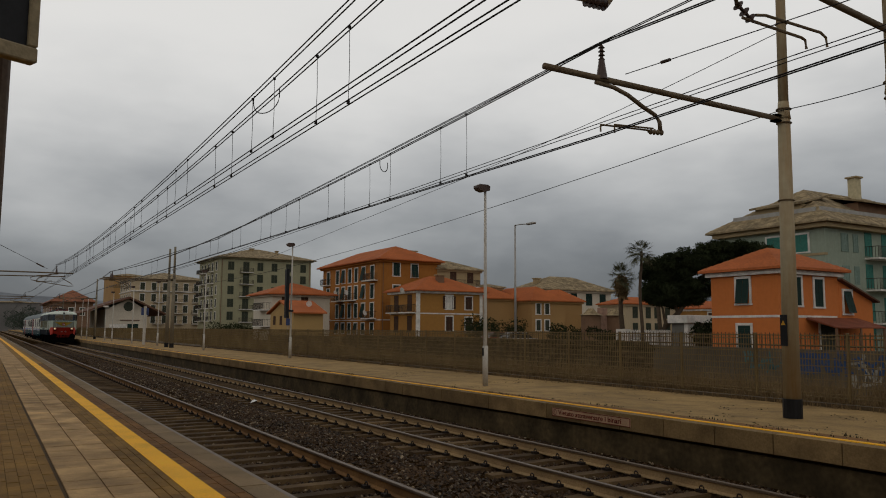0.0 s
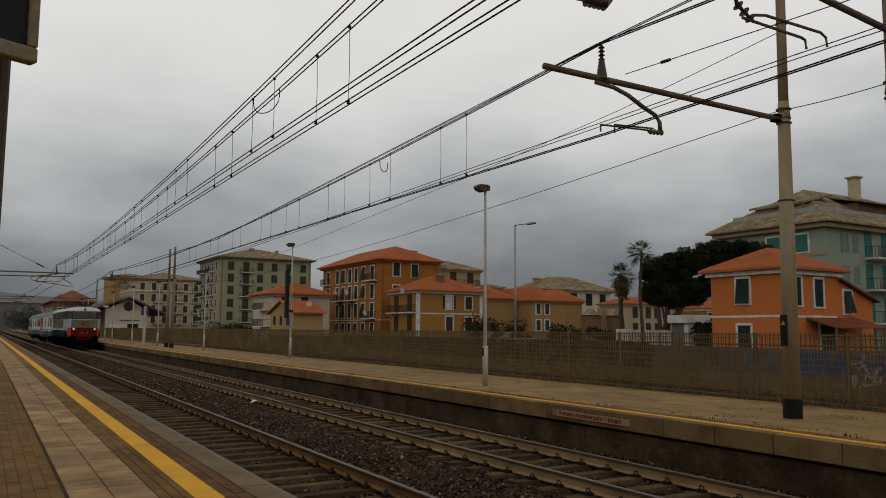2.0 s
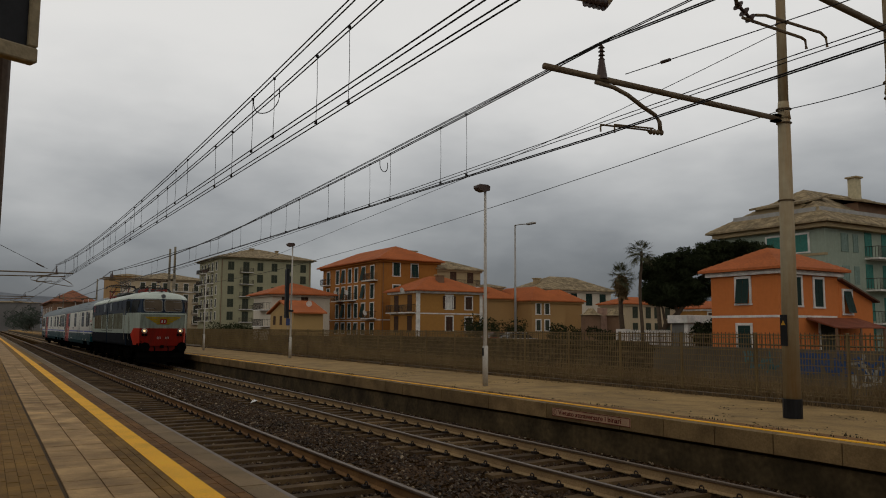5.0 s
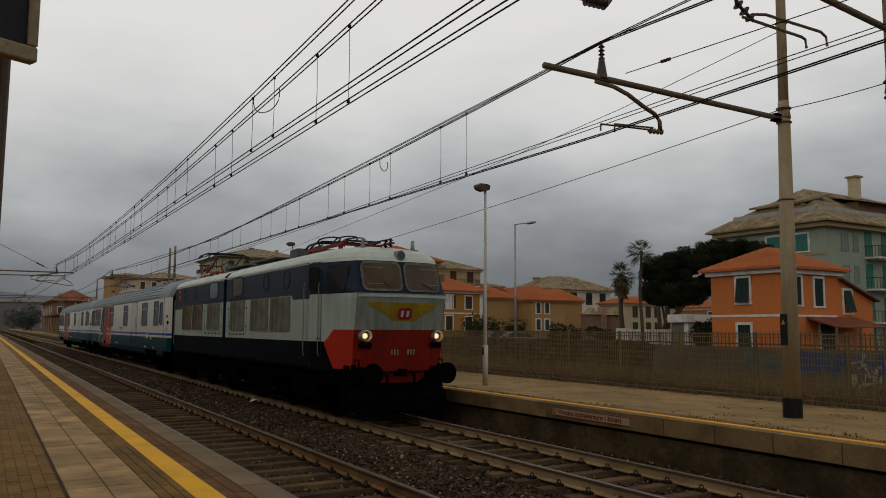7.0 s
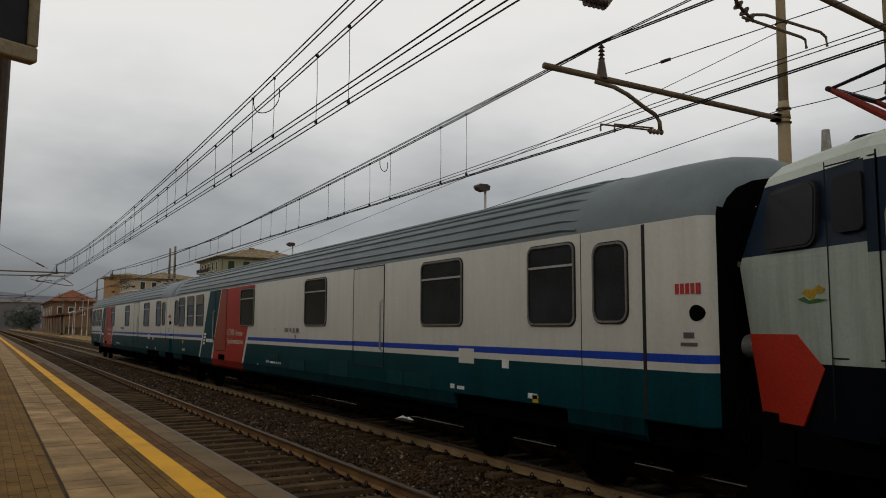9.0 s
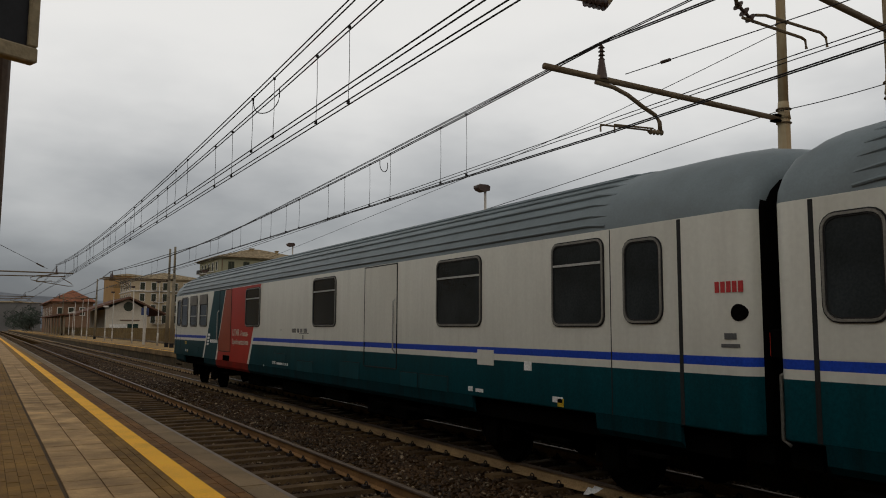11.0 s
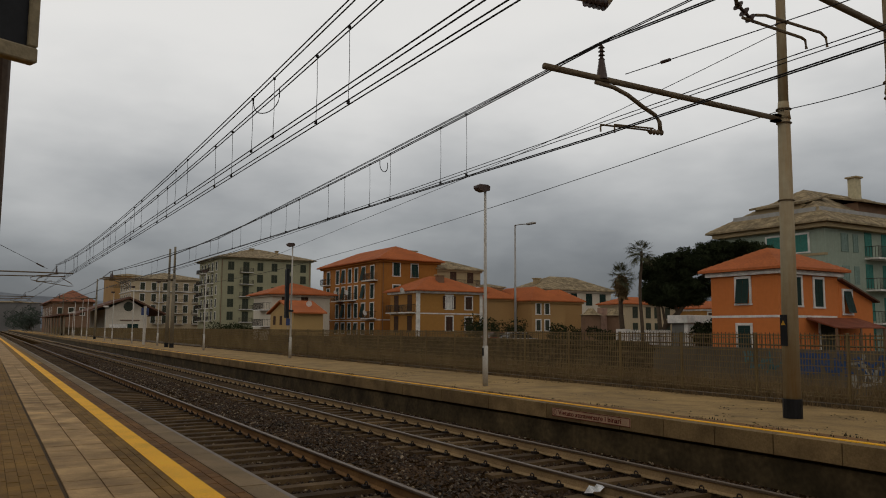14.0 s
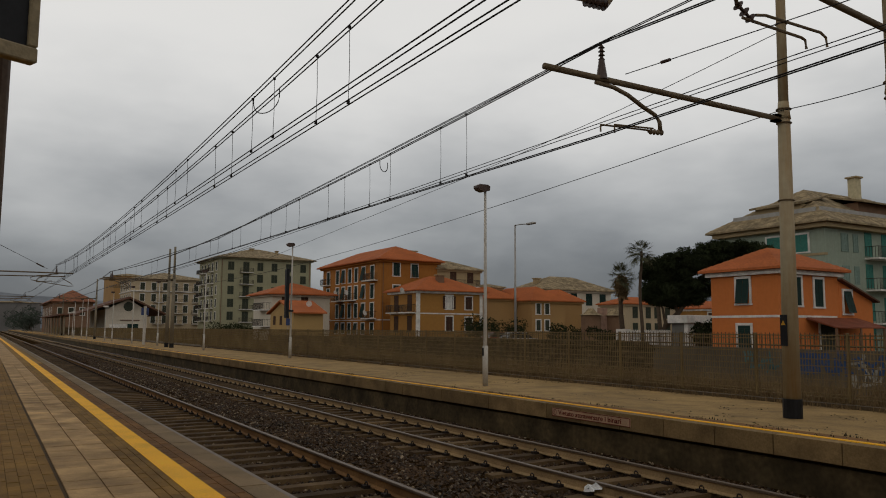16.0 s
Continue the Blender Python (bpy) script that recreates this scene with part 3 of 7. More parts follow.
tagged(part("cable_insulator", T([(-7.46, 7.945, 5.697), (-7.31, 7.957, 5.695)], 0.025, 8), M_INSUL), "small brown insulator on a thin cable", "insulator")
wire("feeder_wire", "thin cross cable above the far track", [(-36.0, 11.4, 5.25), (-18.03, 11.4, 6.2), (-11.87, 11.4, 6.64), (-9.91, 11.43, 6.86), (-8.07, 11.47, 7.08)], 0.007)

wire("feeder_wire", "thin anchor cable beside the near platform", [(-57.80, 3.40, 5.84), (-29.32, -1.39, 5.52)], 0.012)
tagged(part("cable_insulator", T([(-55.66, 3.04, 5.82), (-52.46, 2.50, 5.78)], 0.05, 8), M_INSUL), "dark insulator on the anchor cable", "insulator")

def dropper(x, y, z0, z1):
    top = thing("dropper", "thin hanger wire with clips joining carrying and contact wire", "dropper", (x, y, 0), "droppers")
    part("hanger_wire", T([(0, 0, z0), (0, 0.01, (z0 + z1) / 2), (0, 0, z1)], 0.0045, 4), M_WIRE, top)
    part("clip", B(-0.015, 0.015, -0.018, 0.018, z0 - 0.02, z0 + 0.03), M_WIRE, top)
    part("clip", B(-0.015, 0.015, -0.018, 0.018, z1 - 0.02, z1 + 0.02), M_WIRE, top)


def hang(x, xa, za, xb, zb, sag):
    f = (x - xa) / (xb - xa)
    return za + (zb - za) * f - sag * 4 * f * (1 - f) * (xb - xa) / 50


for x in (-11.78, -12.72, -14.9, -15.95, -17.4, -18.45, -20.6, -21.7, -23.1, -24.1, -26.4, -27.4, -29.4, -30.6, -33, -34.2, -37, -38.3, -41.5, -43, -46, -48, -52, -54):
    dropper(x, 7.45, 4.78, hang(x, -57.8, 5.86, -8.12, 6.11, 0.62))
for x in (-9.32, -10.5, -15.05, -16.35, -21.4, -22.7, -27.4, -28.6, -33, -34.3, -39, -40.5, -45, -47, -52):
    dropper(x, 4.02, float(np.interp(x, [-57.8, -27, -9], [4.86, 4.9, 4.98])), hang(x, -57.8, 6.1, -5, 6.2, 0.52))
for x in (-11.72, -12.88, -17.85, -19.1, -23.8, -25.1, -29, -30.3, -35.5, -37, -42, -43.5, -49):
    dropper(x, 3.77, float(np.interp(x, [-57.8, -28, -12], [4.86, 4.89, 4.99])), hang(x, -57.8, 6.1, -5, 6.2, 0.52))
pts = [(-12.5 - 0.33 * c, 3.89 - 0.11 * c, 5.95 - 0.36 * math.sin(a)) for a, c in [(math.pi * k / 14, math.cos(math.pi * k / 14) * (1 + 0.35 * math.sin(math.pi * k / 14))) for k in range(15)]]
tagged(part("jumper_loop", T(pts, 0.009, 5), M_WIRE), "looped jumper cable joining two carrying wires", "cable")
for x, y, z, w, h in ((-15.2, 7.44, 5.68, 0.14, 0.24),):
    pts = [(x - 0.1 * math.cos(a), y + w * math.cos(a) * (1 + 0.25 * math.sin(a)), z - h * math.sin(a)) for a in [math.pi * k / 12 for k in range(13)]]
    tagged(part("jumper_loop", T(pts, 0.009, 5), M_WIRE), "looped jumper cable joining two carrying wires", "cable")

# ---------------- lamp posts, signs ----------------
def lamp_post(x, y, h, label, globe=False):
    top = thing("platform_lamp", label, "lamp post", (x, y, TOP), "platform lamps")
    part("pole", T([(0, 0, -0.02), (0, 0, h * 0.35), (0, 0, h)], 0.055, 12, r1=0.032), M_POST, top, smooth=True)
    part("foot", T([(0, 0, 0), (0, 0, 1.0)], 0.07, 12), M_POST, top, smooth=True)
    part("hatch", B(-0.03, 0.03, -0.076, -0.066, 0.75, 0.95), M_BLACK, top)
    if globe:
        bm = bmesh.new()
        prism(bm, [(-0.30, 0), (0.30, 0), (0.24, 0.1), (0.1, 0.17), (-0.1, 0.17), (-0.24, 0.1)], "y", -0.25, 0.25)
        part("lamp_head", bm, M_POST, top, "white shallow lamp hood", at=pose(0, 0, h))
    else:
        bm = bmesh.new()
        prism(bm, [(-0.24, 0.0), (-0.19, -0.06), (-0.05, -0.10), (0.12, -0.06), (0.14, 0.05), (0.06, 0.09), (-0.18, 0.09), (-0.24, 0.05)], "x", -0.11, 0.11)
        part("lamp_head", bm, M_INSUL, top, "dark angled lamp head", at=pose(0.0, -0.05, h + 0.04))
    return top


lamp_post(-16.41, 10.96, 5.0, "slim pale steel platform lamp post with angled head")
for x, y, h in ((-35.75, 12.65, 5.4), (-50.45, 12.1, 5.0), (-64.25, 11.8, 5.0), (-74.0, 11.4, 5.0), (-86.6, 11.4, 5.0)):
    lamp_post(x, y, h, "slim pale platform lamp post further along the platform")
lamp_post(-91.5, 11.3, 3.6, "pale lamp post with a shallow white hood", globe=True)
for x in (-106, -112, -122):
    lamp_post(x, 11.0, 5.0, "slim pale platform lamp post far along the platform")
for x in (-130, -136):
    lamp_post(x, 11.5, 3.6, "pale lamp post with a shallow white hood", globe=True)
bd = thing("loudspeaker_box", "tall narrow black box mounted on the lamp post", "box", (-35.6, 12.5, TOP + 1.9))
part("case", B(-0.1, 0.16, -0.22, -0.06, 0, 2.35, bevel=0.02), M_BLACK, bd)
part("mount", B(-0.05, 0.05, -0.06, 0.2, 0.3, 0.4), M_BLACK, bd)
street = thing("street_lamp", "tall slim grey street lamp with a flat arm", "street lamp", (-41.35, 30.0, 0.2))
part("pole", T([(0, 0, -0.1), (0, 0, 8.7)], 0.09, 10, r1=0.05), M_GALV, street, smooth=True)
part("arm", T([(0, 0, 8.65), (0.4, 0.05, 8.68), (1.3, 0.1, 8.62)], 0.035, 8), M_GALV, street)
part("lamp_head", B(1.2, 2.0, -0.02, 0.25, 8.55, 8.68, bevel=0.04), M_GALV, street)
M_BLUE = mat("blue sign enamel", (0.04, 0.055, 0.13), 0.5)
ss = thing("platform_sign", "blue platform sign on a grey post", "sign", (-68.5, 11.5, TOP))
part("post", T([(0, 0, 0), (0, 0, 3.2)], 0.12, 10), M_POST, ss)
part("board", B(-0.05, 0.05, -0.3, 0.3, 2.45, 3.05), M_BLUE, ss, "blue enamel board")

# departure board hanging near the camera
board = thing("departure_board", "black display board in a wooden-brown frame on a post", "display board")
board.matrix_world = pose(-3.737, 0.066, 3.11, 0, 0, 23)
part("screen", B(0.09, 0.14, -1.55, -0.04, 0.03, 0.8), M_BLACK, board, "black blank screen")
bm = bmesh.new()
box(bm, 0.10, 0.16, -1.6, 0, -0.04, 0.025, bevel=0.006)
box(bm, 0.10, 0.16, -1.6, 0, 0.8, 0.86, bevel=0.008)
box(bm, 0.10, 0.16, -0.04, 0.0, 0.027, 0.805, bevel=0.006)
box(bm, 0.10, 0.16, -1.6, -1.55, 0.03, 0.805, bevel=0.008)
part("frame", bm, M_WOOD, board, "worn brown frame")
M_BROWNPOST = mat("brown post paint", (0.10, 0.07, 0.05), 0.7)
post_at = board.matrix_world.inverted() @ Vector((-3.95, -0.02, 0.55))
part("post", T([(0, 0, 0), (0, 0, 3.2)], 0.055, 12), M_BROWNPOST, board, "brown steel post", at=Matrix.Translation(post_at))
part("mount", B(-0.45, 0.1, -0.24, -0.16, 0.3, 0.38), M_BROWNPOST, board)

# ---------------- train: materials ----------------
L_GREY = mat("pale grey-green loco paint", (0.40, 0.465, 0.40), 0.45, s1=1.2, v1=0.1, s2=30, v2=0.06, bump=0.02, dirt=((0.17, 0.18, 0.13), 0.5), streak=True)
L_BLUE = mat("dark blue loco paint", (0.0095, 0.022, 0.043), 0.45, spec=0.12, s1=1.2, v1=0.15, bump=0.02, dirt=((0.03, 0.035, 0.035), 0.35), streak=True)
L_ROOF = mat("pale loco roof paint", (0.60, 0.66, 0.58), 0.5, s1=1.0, v1=0.1, v2=0.05, bump=0.01, dirt=((0.33, 0.32, 0.27), 0.35))
L_RED = mat("red loco paint", (0.48, 0.026, 0.010), 0.45, spec=0.25, s1=1.5, v1=0.12, bump=0.02, dirt=((0.25, 0.05, 0.03), 0.35), streak=True)
# darker copies of L_GREY and L_RED: grime streaks, and shade put into the colour
L_FACE = mat("grimy grey-green paint with shade", (0.225, 0.26, 0.215), 0.5, s1=1.2, v1=0.12, s2=30, v2=0.06, bump=0.02, dirt=((0.075, 0.078, 0.055), 0.85), streak=True)
L_FACERED = mat("grimy red paint with shade", (0.22, 0.012, 0.006), 0.5, spec=0.1, s1=1.5, v1=0.2, bump=0.02, dirt=((0.09, 0.014, 0.009), 0.8), streak=True)
L_SURROUND = mat("weathered windscreen surround", (0.30, 0.29, 0.26), 0.55, 0.2, s1=9, v1=0.4, bump=0.1, dirt=((0.07, 0.065, 0.055), 0.8))
L_YELLOW = mat("yellow wing paint", (0.50, 0.32, 0.018), 0.5, s1=2, bump=0.02, dirt=((0.16, 0.14, 0.05), 0.6), streak=True)
L_GRILLE = mat("dusty grey vent louvre", (0.24, 0.245, 0.18), 0.8, 0.0, s1=2.5, v1=0.3, dirt=((0.075, 0.056, 0.03), 0.85), streak=True)
L_RUSTGRILLE = mat("rust streaked vent louvre", (0.20, 0.17, 0.11), 0.8, 0.0, s1=2.5, v1=0.35, dirt=((0.085, 0.038, 0.014), 1.0), streak=True)
L_CABGLASS = mat("dark cab side glass", (0.010, 0.013, 0.012), 0.3, s1=1, v1=0.3, bump=0, spec=0.08)
C_BLIND = mat("grey roller blind", (0.17, 0.16, 0.14), 0.7, s1=3, v1=0.25)
# the grey is a sky reflection put into the base colour
L_PORT = mat("porthole glass with sky reflection in its grey", (0.07, 0.08, 0.08), 0.12, s1=1, v1=0.2, bump=0, spec=0.4)
# near black: grime, plus shade under and between vehicles put into the colour
L_UNDER = mat("black underframe, grime and shade in its colour", (0.004, 0.0037, 0.0034), 1.0, s1=2, v1=0.3, spec=0.0)
L_RUBBER = mat("window rubber", (0.02, 0.02, 0.02), 0.6, bump=0)
L_FRAME = mat("aluminium window frame", (0.42, 0.42, 0.40), 0.4, 0.6, s1=4, bump=0.02)
# base raised from black: a bluish grey reflection is in the colour
L_GLASS = mat("dark window glass", (0.026, 0.032, 0.035), 0.07, s1=1.5, v1=0.45, bump=0, spec=0.4)
L_WFRAME = mat("weathered window rim", (0.21, 0.20, 0.175), 0.5, 0.3, s1=4, bump=0.02)
# brown of dust, and of light through the cab put into the base colour
L_SHIELD = mat("windscreen glass", (0.17, 0.125, 0.08), 0.12, s1=1.5, v1=0.35, bump=0, spec=0.25)
L_PANTO = mat("red pantograph paint", (0.19, 0.022, 0.015), 0.6, s1=4)
L_REFLECT = mat("amber headlight glass", (0.20, 0.12, 0.05), 0.25, s1=20, bump=0)
L_LAMP = glow("lit warm headlight", (1.0, 0.66, 0.33), 1.3)
C_WHITE = mat("off-white coach paint", (0.65, 0.64, 0.565), 0.4, s1=0.8, v1=0.06, s2=20, v2=0.04, bump=0.015, dirt=((0.36, 0.33, 0.28), 0.22), streak=True)
C_TEAL = mat("teal green coach paint", (0.001, 0.050, 0.062), 0.42, spec=0.1, s1=0.8, v1=0.12, bump=0.015, dirt=((0.006, 0.028, 0.030), 0.55), streak=True)
C_BLUE = mat("blue coach stripe", (0.012, 0.055, 0.40), 0.4, s1=1, v1=0.08, bump=0.01)
C_RED = mat("red coach door paint", (0.41, 0.021, 0.010), 0.42, spec=0.25, s1=1, v1=0.1, bump=0.015, dirt=((0.22, 0.03, 0.018), 0.4), streak=True)
C_DOORRED = mat("faded red door paint", (0.29, 0.058, 0.026), 0.45, s1=1, v1=0.1, bump=0.015)
C_ROOF = mat("grey coach roof paint", (0.19, 0.23, 0.245), 0.5, s1=0.7, v1=0.12, v2=0.06, bump=0.01, dirt=((0.11, 0.12, 0.12), 0.4))
C_WRITE = mat("white lettering", (0.78, 0.77, 0.74), 0.5, bump=0)
C_CREAM = mat("cream lettering", (0.52, 0.45, 0.36), 0.5, bump=0)
# darker copy of C_TEAL: skirt grime, with the low-down shade mixed into the colour
C_SKIRT = mat("teal skirt paint, grime and shade", (0.001, 0.030, 0.037), 0.6, spec=0.05, s1=0.8, v1=0.2, bump=0.02, dirt=((0.006, 0.010, 0.010), 0.8), streak=True)
C_TAG = mat("yellow data tag", (0.62, 0.40, 0.03), 0.5, s1=4, bump=0)
C_FADED = mat("faded white lettering", (0.42, 0.36, 0.33), 0.6, bump=0)
C_REDWRITE = mat("red lettering", (0.45, 0.04, 0.04), 0.5, bump=0)
C_GREYWRITE = mat("dark grey lettering", (0.10, 0.10, 0.10), 0.5, bump=0)


def loft(rings, material, pick=None, name="body", smooth=False):
    bm = bmesh.new()
    vs = [[bm.verts.new(p) for p in r] for r in rings]
    for s, t in zip(vs, vs[1:]):
        for k in range(len(s) - 1):
            f = bm.faces.new((s[k], s[k + 1], t[k + 1], t[k]))
    for r in (vs[0], vs[-1]):
        bm.faces.new(r)
    if pick:
        for f in bm.faces:
            f.material_index = pick(f.calc_center_median())
    if smooth:
        bm.edges.ensure_lookup_table()
        for e in bm.edges:
            fs = e.link_faces
            e.smooth = len(fs) == 2 and all(len(f.verts) == 4 for f in fs) and fs[0].normal.dot(fs[1].normal) > 0.5
    return to_mesh(name, bm, material, smooth)


def rounded(w, h, r, n=4):
    """Outline of a rounded rectangle round the origin."""
    out = []
    for cx, cz, a0 in ((w / 2 - r, h / 2 - r, 0), (-w / 2 + r, h / 2 - r, 90), (-w / 2 + r, -h / 2 + r, 180), (w / 2 - r, -h / 2 + r, 270)):
        out += [(cx + r * math.cos(radians(a0 + 90 * k / n)), cz + r * math.sin(radians(a0 + 90 * k / n))) for k in range(n + 1)]
    return out


def rim(bm, w, h, r, t, y0, y1):
    """A raised rounded frame of width t round an opening, between the planes y0 and y1."""
    a, b = rounded(w, h, r), rounded(w + 2 * t, h + 2 * t, r + t)
    rows4 = [[bm.verts.new((x, y, z)) for x, z in o] for o, y in ((a, y1), (a, y0), (b, y0), (b, y1))]
    n = len(a)
    for i in range(4):
        s, q = rows4[i], rows4[(i + 1) % 4]
        for k in range(n):
            bm.faces.new((s[k], s[(k + 1) % n], q[(k + 1) % n], q[k]))


def pane(w, h, r, y0, y1):
    bm = bmesh.new()
    prism(bm, rounded(w, h, r), "y", y0, y1)
    return bm


def wheelset(parent, x, r):
    ob = part("wheelset", T([(0, -0.75, 0), (0, 0.75, 0)], 0.09, 10), L_UNDER, parent, "steel wheelset", at=pose(x, 0, r))
    for s in (-1, 1):
        bm = bmesh.new()
        tube(bm, [(0, s * 0.68, 0), (0, s * 0.70, 0)], r + 0.03, 24)
        tube(bm, [(0, s * 0.70, 0), (0, s * 0.82, 0)], r, 24)
        for k in range(6):
            a = k * math.tau / 6
            tube(bm, [(0.5 * r * math.cos(a), s * 0.82, 0.5 * r * math.sin(a)), (0.5 * r * math.cos(a), s * 0.835, 0.5 * r * math.sin(a))], 0.06, 6)
        part("wheel", bm, L_UNDER, ob)
    return ob


def buffer(parent, x, y, d):
    bm = bmesh.new()
    tube(bm, [(x, y, 1.02), (x + d * 0.35, y, 1.02)], 0.13, 12)
    tube(bm, [(x + d * 0.3, y, 1.02), (x + d * 0.52, y, 1.02)], 0.09, 12)
    tube(bm, [(x + d * 0.5, y, 1.02), (x + d * 0.56, y, 1.02)], 0.25, 20)
    part("buffer", bm, L_UNDER, parent, "black round buffer", smooth=False)


def bogie(parent, x, axles, r, name="bogie"):
    """Side frames with axle boxes and springs, round their wheelsets."""
    bm = bmesh.new()
    for s in (-1, 1):
        y = s * 1.0
        a, b = axles[0] - 0.5, axles[-1] + 0.5
        prism(bm, [(a, 0.55), (b, 0.55), (b, 0.75), (b - 0.45, 0.78), ((a + b) / 2 + 0.4, 0.5), ((a + b) / 2 - 0.4, 0.5), (a + 0.45, 0.78), (a, 0.75)], "y", y - 0.06, y + 0.06)
        for ax in axles:
            box(bm, ax - 0.14, ax + 0.14, y - 0.12, y + 0.12, r - 0.17, r + 0.2)
            for o in (-0.27, 0.27):
                tube(bm, [(ax + o, y, 0.35), (ax + o, y, 0.62)], 0.08, 8)
    box(bm, axles[0], axles[-1], -0.9, 0.9, 0.6, 0.75)
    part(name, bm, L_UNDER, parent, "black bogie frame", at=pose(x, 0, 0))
    return [wheelset(parent, x + a, r) for a in axles]


# ---------------- locomotive ----------------
loco = thing("locomotive", "old electric locomotive in pale grey, dark blue and red", "locomotive")
loco_wheels = []
SIDE = [(1.46, 1.05), (1.5, 1.12), (1.5, 1.67), (1.5, 2.72), (1.5, 3.38), (1.47, 3.49), (1.36, 3.60), (1.1, 3.71), (0.6, 3.80), (0.0, 3.83)]


def side_ring(x, profile):
    return [(x, -y, z) for y, z in profile] + [(x, y, z) for y, z in profile[::-1][1:]]


def loco_paint(c):
    return 0 if c.z < 1.67 else 1 if c.z < 2.72 else 2 if c.z < 3.38 else 3


# lower band: grime, and the weak light low down darkened into the paint
L_LOW = mat("dark blue skirt paint, grime and shade", (0.0035, 0.006, 0.0105), 0.7, spec=0.03, s1=1.2, v1=0.25, bump=0.03, dirt=((0.007, 0.006, 0.005), 0.8), streak=True)
PAINTS = [L_LOW, L_GREY, L_BLUE, L_ROOF]
for a, b in ((-1.5, -8.42), (-8.76, -15.65)):
    part("body", loft([side_ring(a, SIDE), side_ring(b, SIDE)], PAINTS, loco_paint), None, loco, "painted steel body half")
inner = [(y - 0.09 if y else 0, z - (0.09 if z > 3.4 else 0)) for y, z in SIDE]
part("bellows", loft([side_ring(-8.38, inner), side_ring(-8.80, inner)], [L_UNDER]), None, loco, "black rubber bellows between the body halves")


def nose_x(y, z):
    """How far back the cab's face lies at a height, the belt being foremost."""
    zs, us = [1.0, 2.60, 2.68, 3.42, 3.50, 3.62, 3.74, 3.83], [0.14, -0.10, -0.08, 0.16, 0.20, 0.32, 0.66, 1.35]
    return float(np.interp(z, zs, us)) - 0.15 + 0.14 * (y / 1.08) ** 2


def flank_y(u, z):
    """Half width of the cab's tapered side."""
    uc = nose_x(1.08, z) + 0.02
    return 1.5 - (0.43 + 0.09 * min(1.0, max(0.0, (z - 2.68) / 0.74))) * min(1.0, max(0.0, (1.5 - u) / (1.5 - uc)))


def cab(flip):
    """One cab: plan tapers to the face, the face leans back above and below the belt."""
    zs = [1.05, 1.67, 1.93, 2.60, 2.64, 2.70, 3.40, 3.49, 3.60, 3.71, 3.80, 3.83]
    bm = bmesh.new()
    rowsv = []
    for z in zs:
        w = float(np.interp(z, [1.05, 1.12, 3.38, 3.49, 3.60, 3.71, 3.80, 3.83], [1.46, 1.5, 1.5, 1.47, 1.36, 1.1, 0.6, 0.05]))
        wf = w * (1.07 - 0.09 * min(1.0, max(0.0, (z - 2.68) / 0.74))) / 1.5
        ring = [(1.5, w), (nose_x(1.08, z) + 0.02, wf)] + [(nose_x(wf * f, z), wf * f) for f in (0.75, 0.4, 0.0, -0.4, -0.75)] + [(nose_x(1.08, z) + 0.02, -wf), (1.5, -w)]
        rowsv.append([bm.verts.new((-u, y, z)) for u, y in ring])
    for s, t in zip(rowsv, rowsv[1:]):
        for k in range(8):
            f = bm.faces.new((s[k], s[k + 1], t[k + 1], t[k]))
            z = f.calc_center_median().z
            side = k in (0, 7)
            # the face takes the darkened paints, so its shade is painted on
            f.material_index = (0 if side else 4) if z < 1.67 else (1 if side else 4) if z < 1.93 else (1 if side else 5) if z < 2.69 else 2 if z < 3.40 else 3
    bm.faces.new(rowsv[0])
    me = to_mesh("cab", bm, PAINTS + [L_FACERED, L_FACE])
    ob = part("cab", me, None, loco, "tapered driving cab with red lower face", at=flip)

    def front(name, outline, m, lift, label="", parent=ob):
        """A thin panel that follows the cab's face; outline in (y, z)."""
        bmp = bmesh.new()
        ys = [y for y, z in outline]
        y0, y1, n = min(ys) + 1e-4, max(ys) - 1e-4, 24
        cols = []
        for k in range(n + 1):
            y, hits = y0 + (y1 - y0) * k / n, []
            for (ya, za), (yb, zb) in zip(outline, outline[1:] + outline[:1]):
                if (ya - y) * (yb - y) <= 0 and ya != yb:
                    hits.append(za + (zb - za) * (y - ya) / (yb - ya))
            zz = [min(hits), (min(hits) + max(hits)) / 2, max(hits)]
            cols.append([bmp.verts.new((-nose_x(y, z) + lift, y, z)) for z in zz])
        for s2, t2 in zip(cols, cols[1:]):
            for k in range(2):
                bmp.faces.new((s2[k], t2[k], t2[k + 1], s2[k + 1]))
        bmesh.ops.solidify(bmp, geom=list(bmp.faces), thickness=0.012)
        return part(name, bmp, m, parent, label)

    for s in (-1, 1):
        cy = s * 0.485
        front("window_frame", [(cy + y, 3.07 + z) for y, z in rounded(0.94, 0.67, 0.14)], L_RUBBER, 0.010, "black windscreen rubber")
        front("window_frame", [(cy + y, 3.07 + z) for y, z in rounded(0.915, 0.645, 0.13)], L_SURROUND, 0.016, "grey metal windscreen frame")
        front("windscreen", [(cy + y, 3.07 + z) for y, z in rounded(0.815, 0.55, 0.10)], L_SHIELD, 0.022, "dusty windscreen glass, cab light put into its brown")
        part("wiper", T([(-nose_x(cy, 2.80) + 0.03, cy + 0.24, 2.79), (-nose_x(cy, 2.95) + 0.045, cy - 0.02 - 0.02 * s, 2.93)], 0.011, 4), L_RUBBER, ob, "black wiper")
        bmw = bmesh.new()
        tube(bmw, [(-nose_x(cy, 3.28) + 0.028, cy - 0.37, 3.25), (-nose_x(cy, 3.26) + 0.028, cy + 0.37, 3.25)], 0.006, 4)
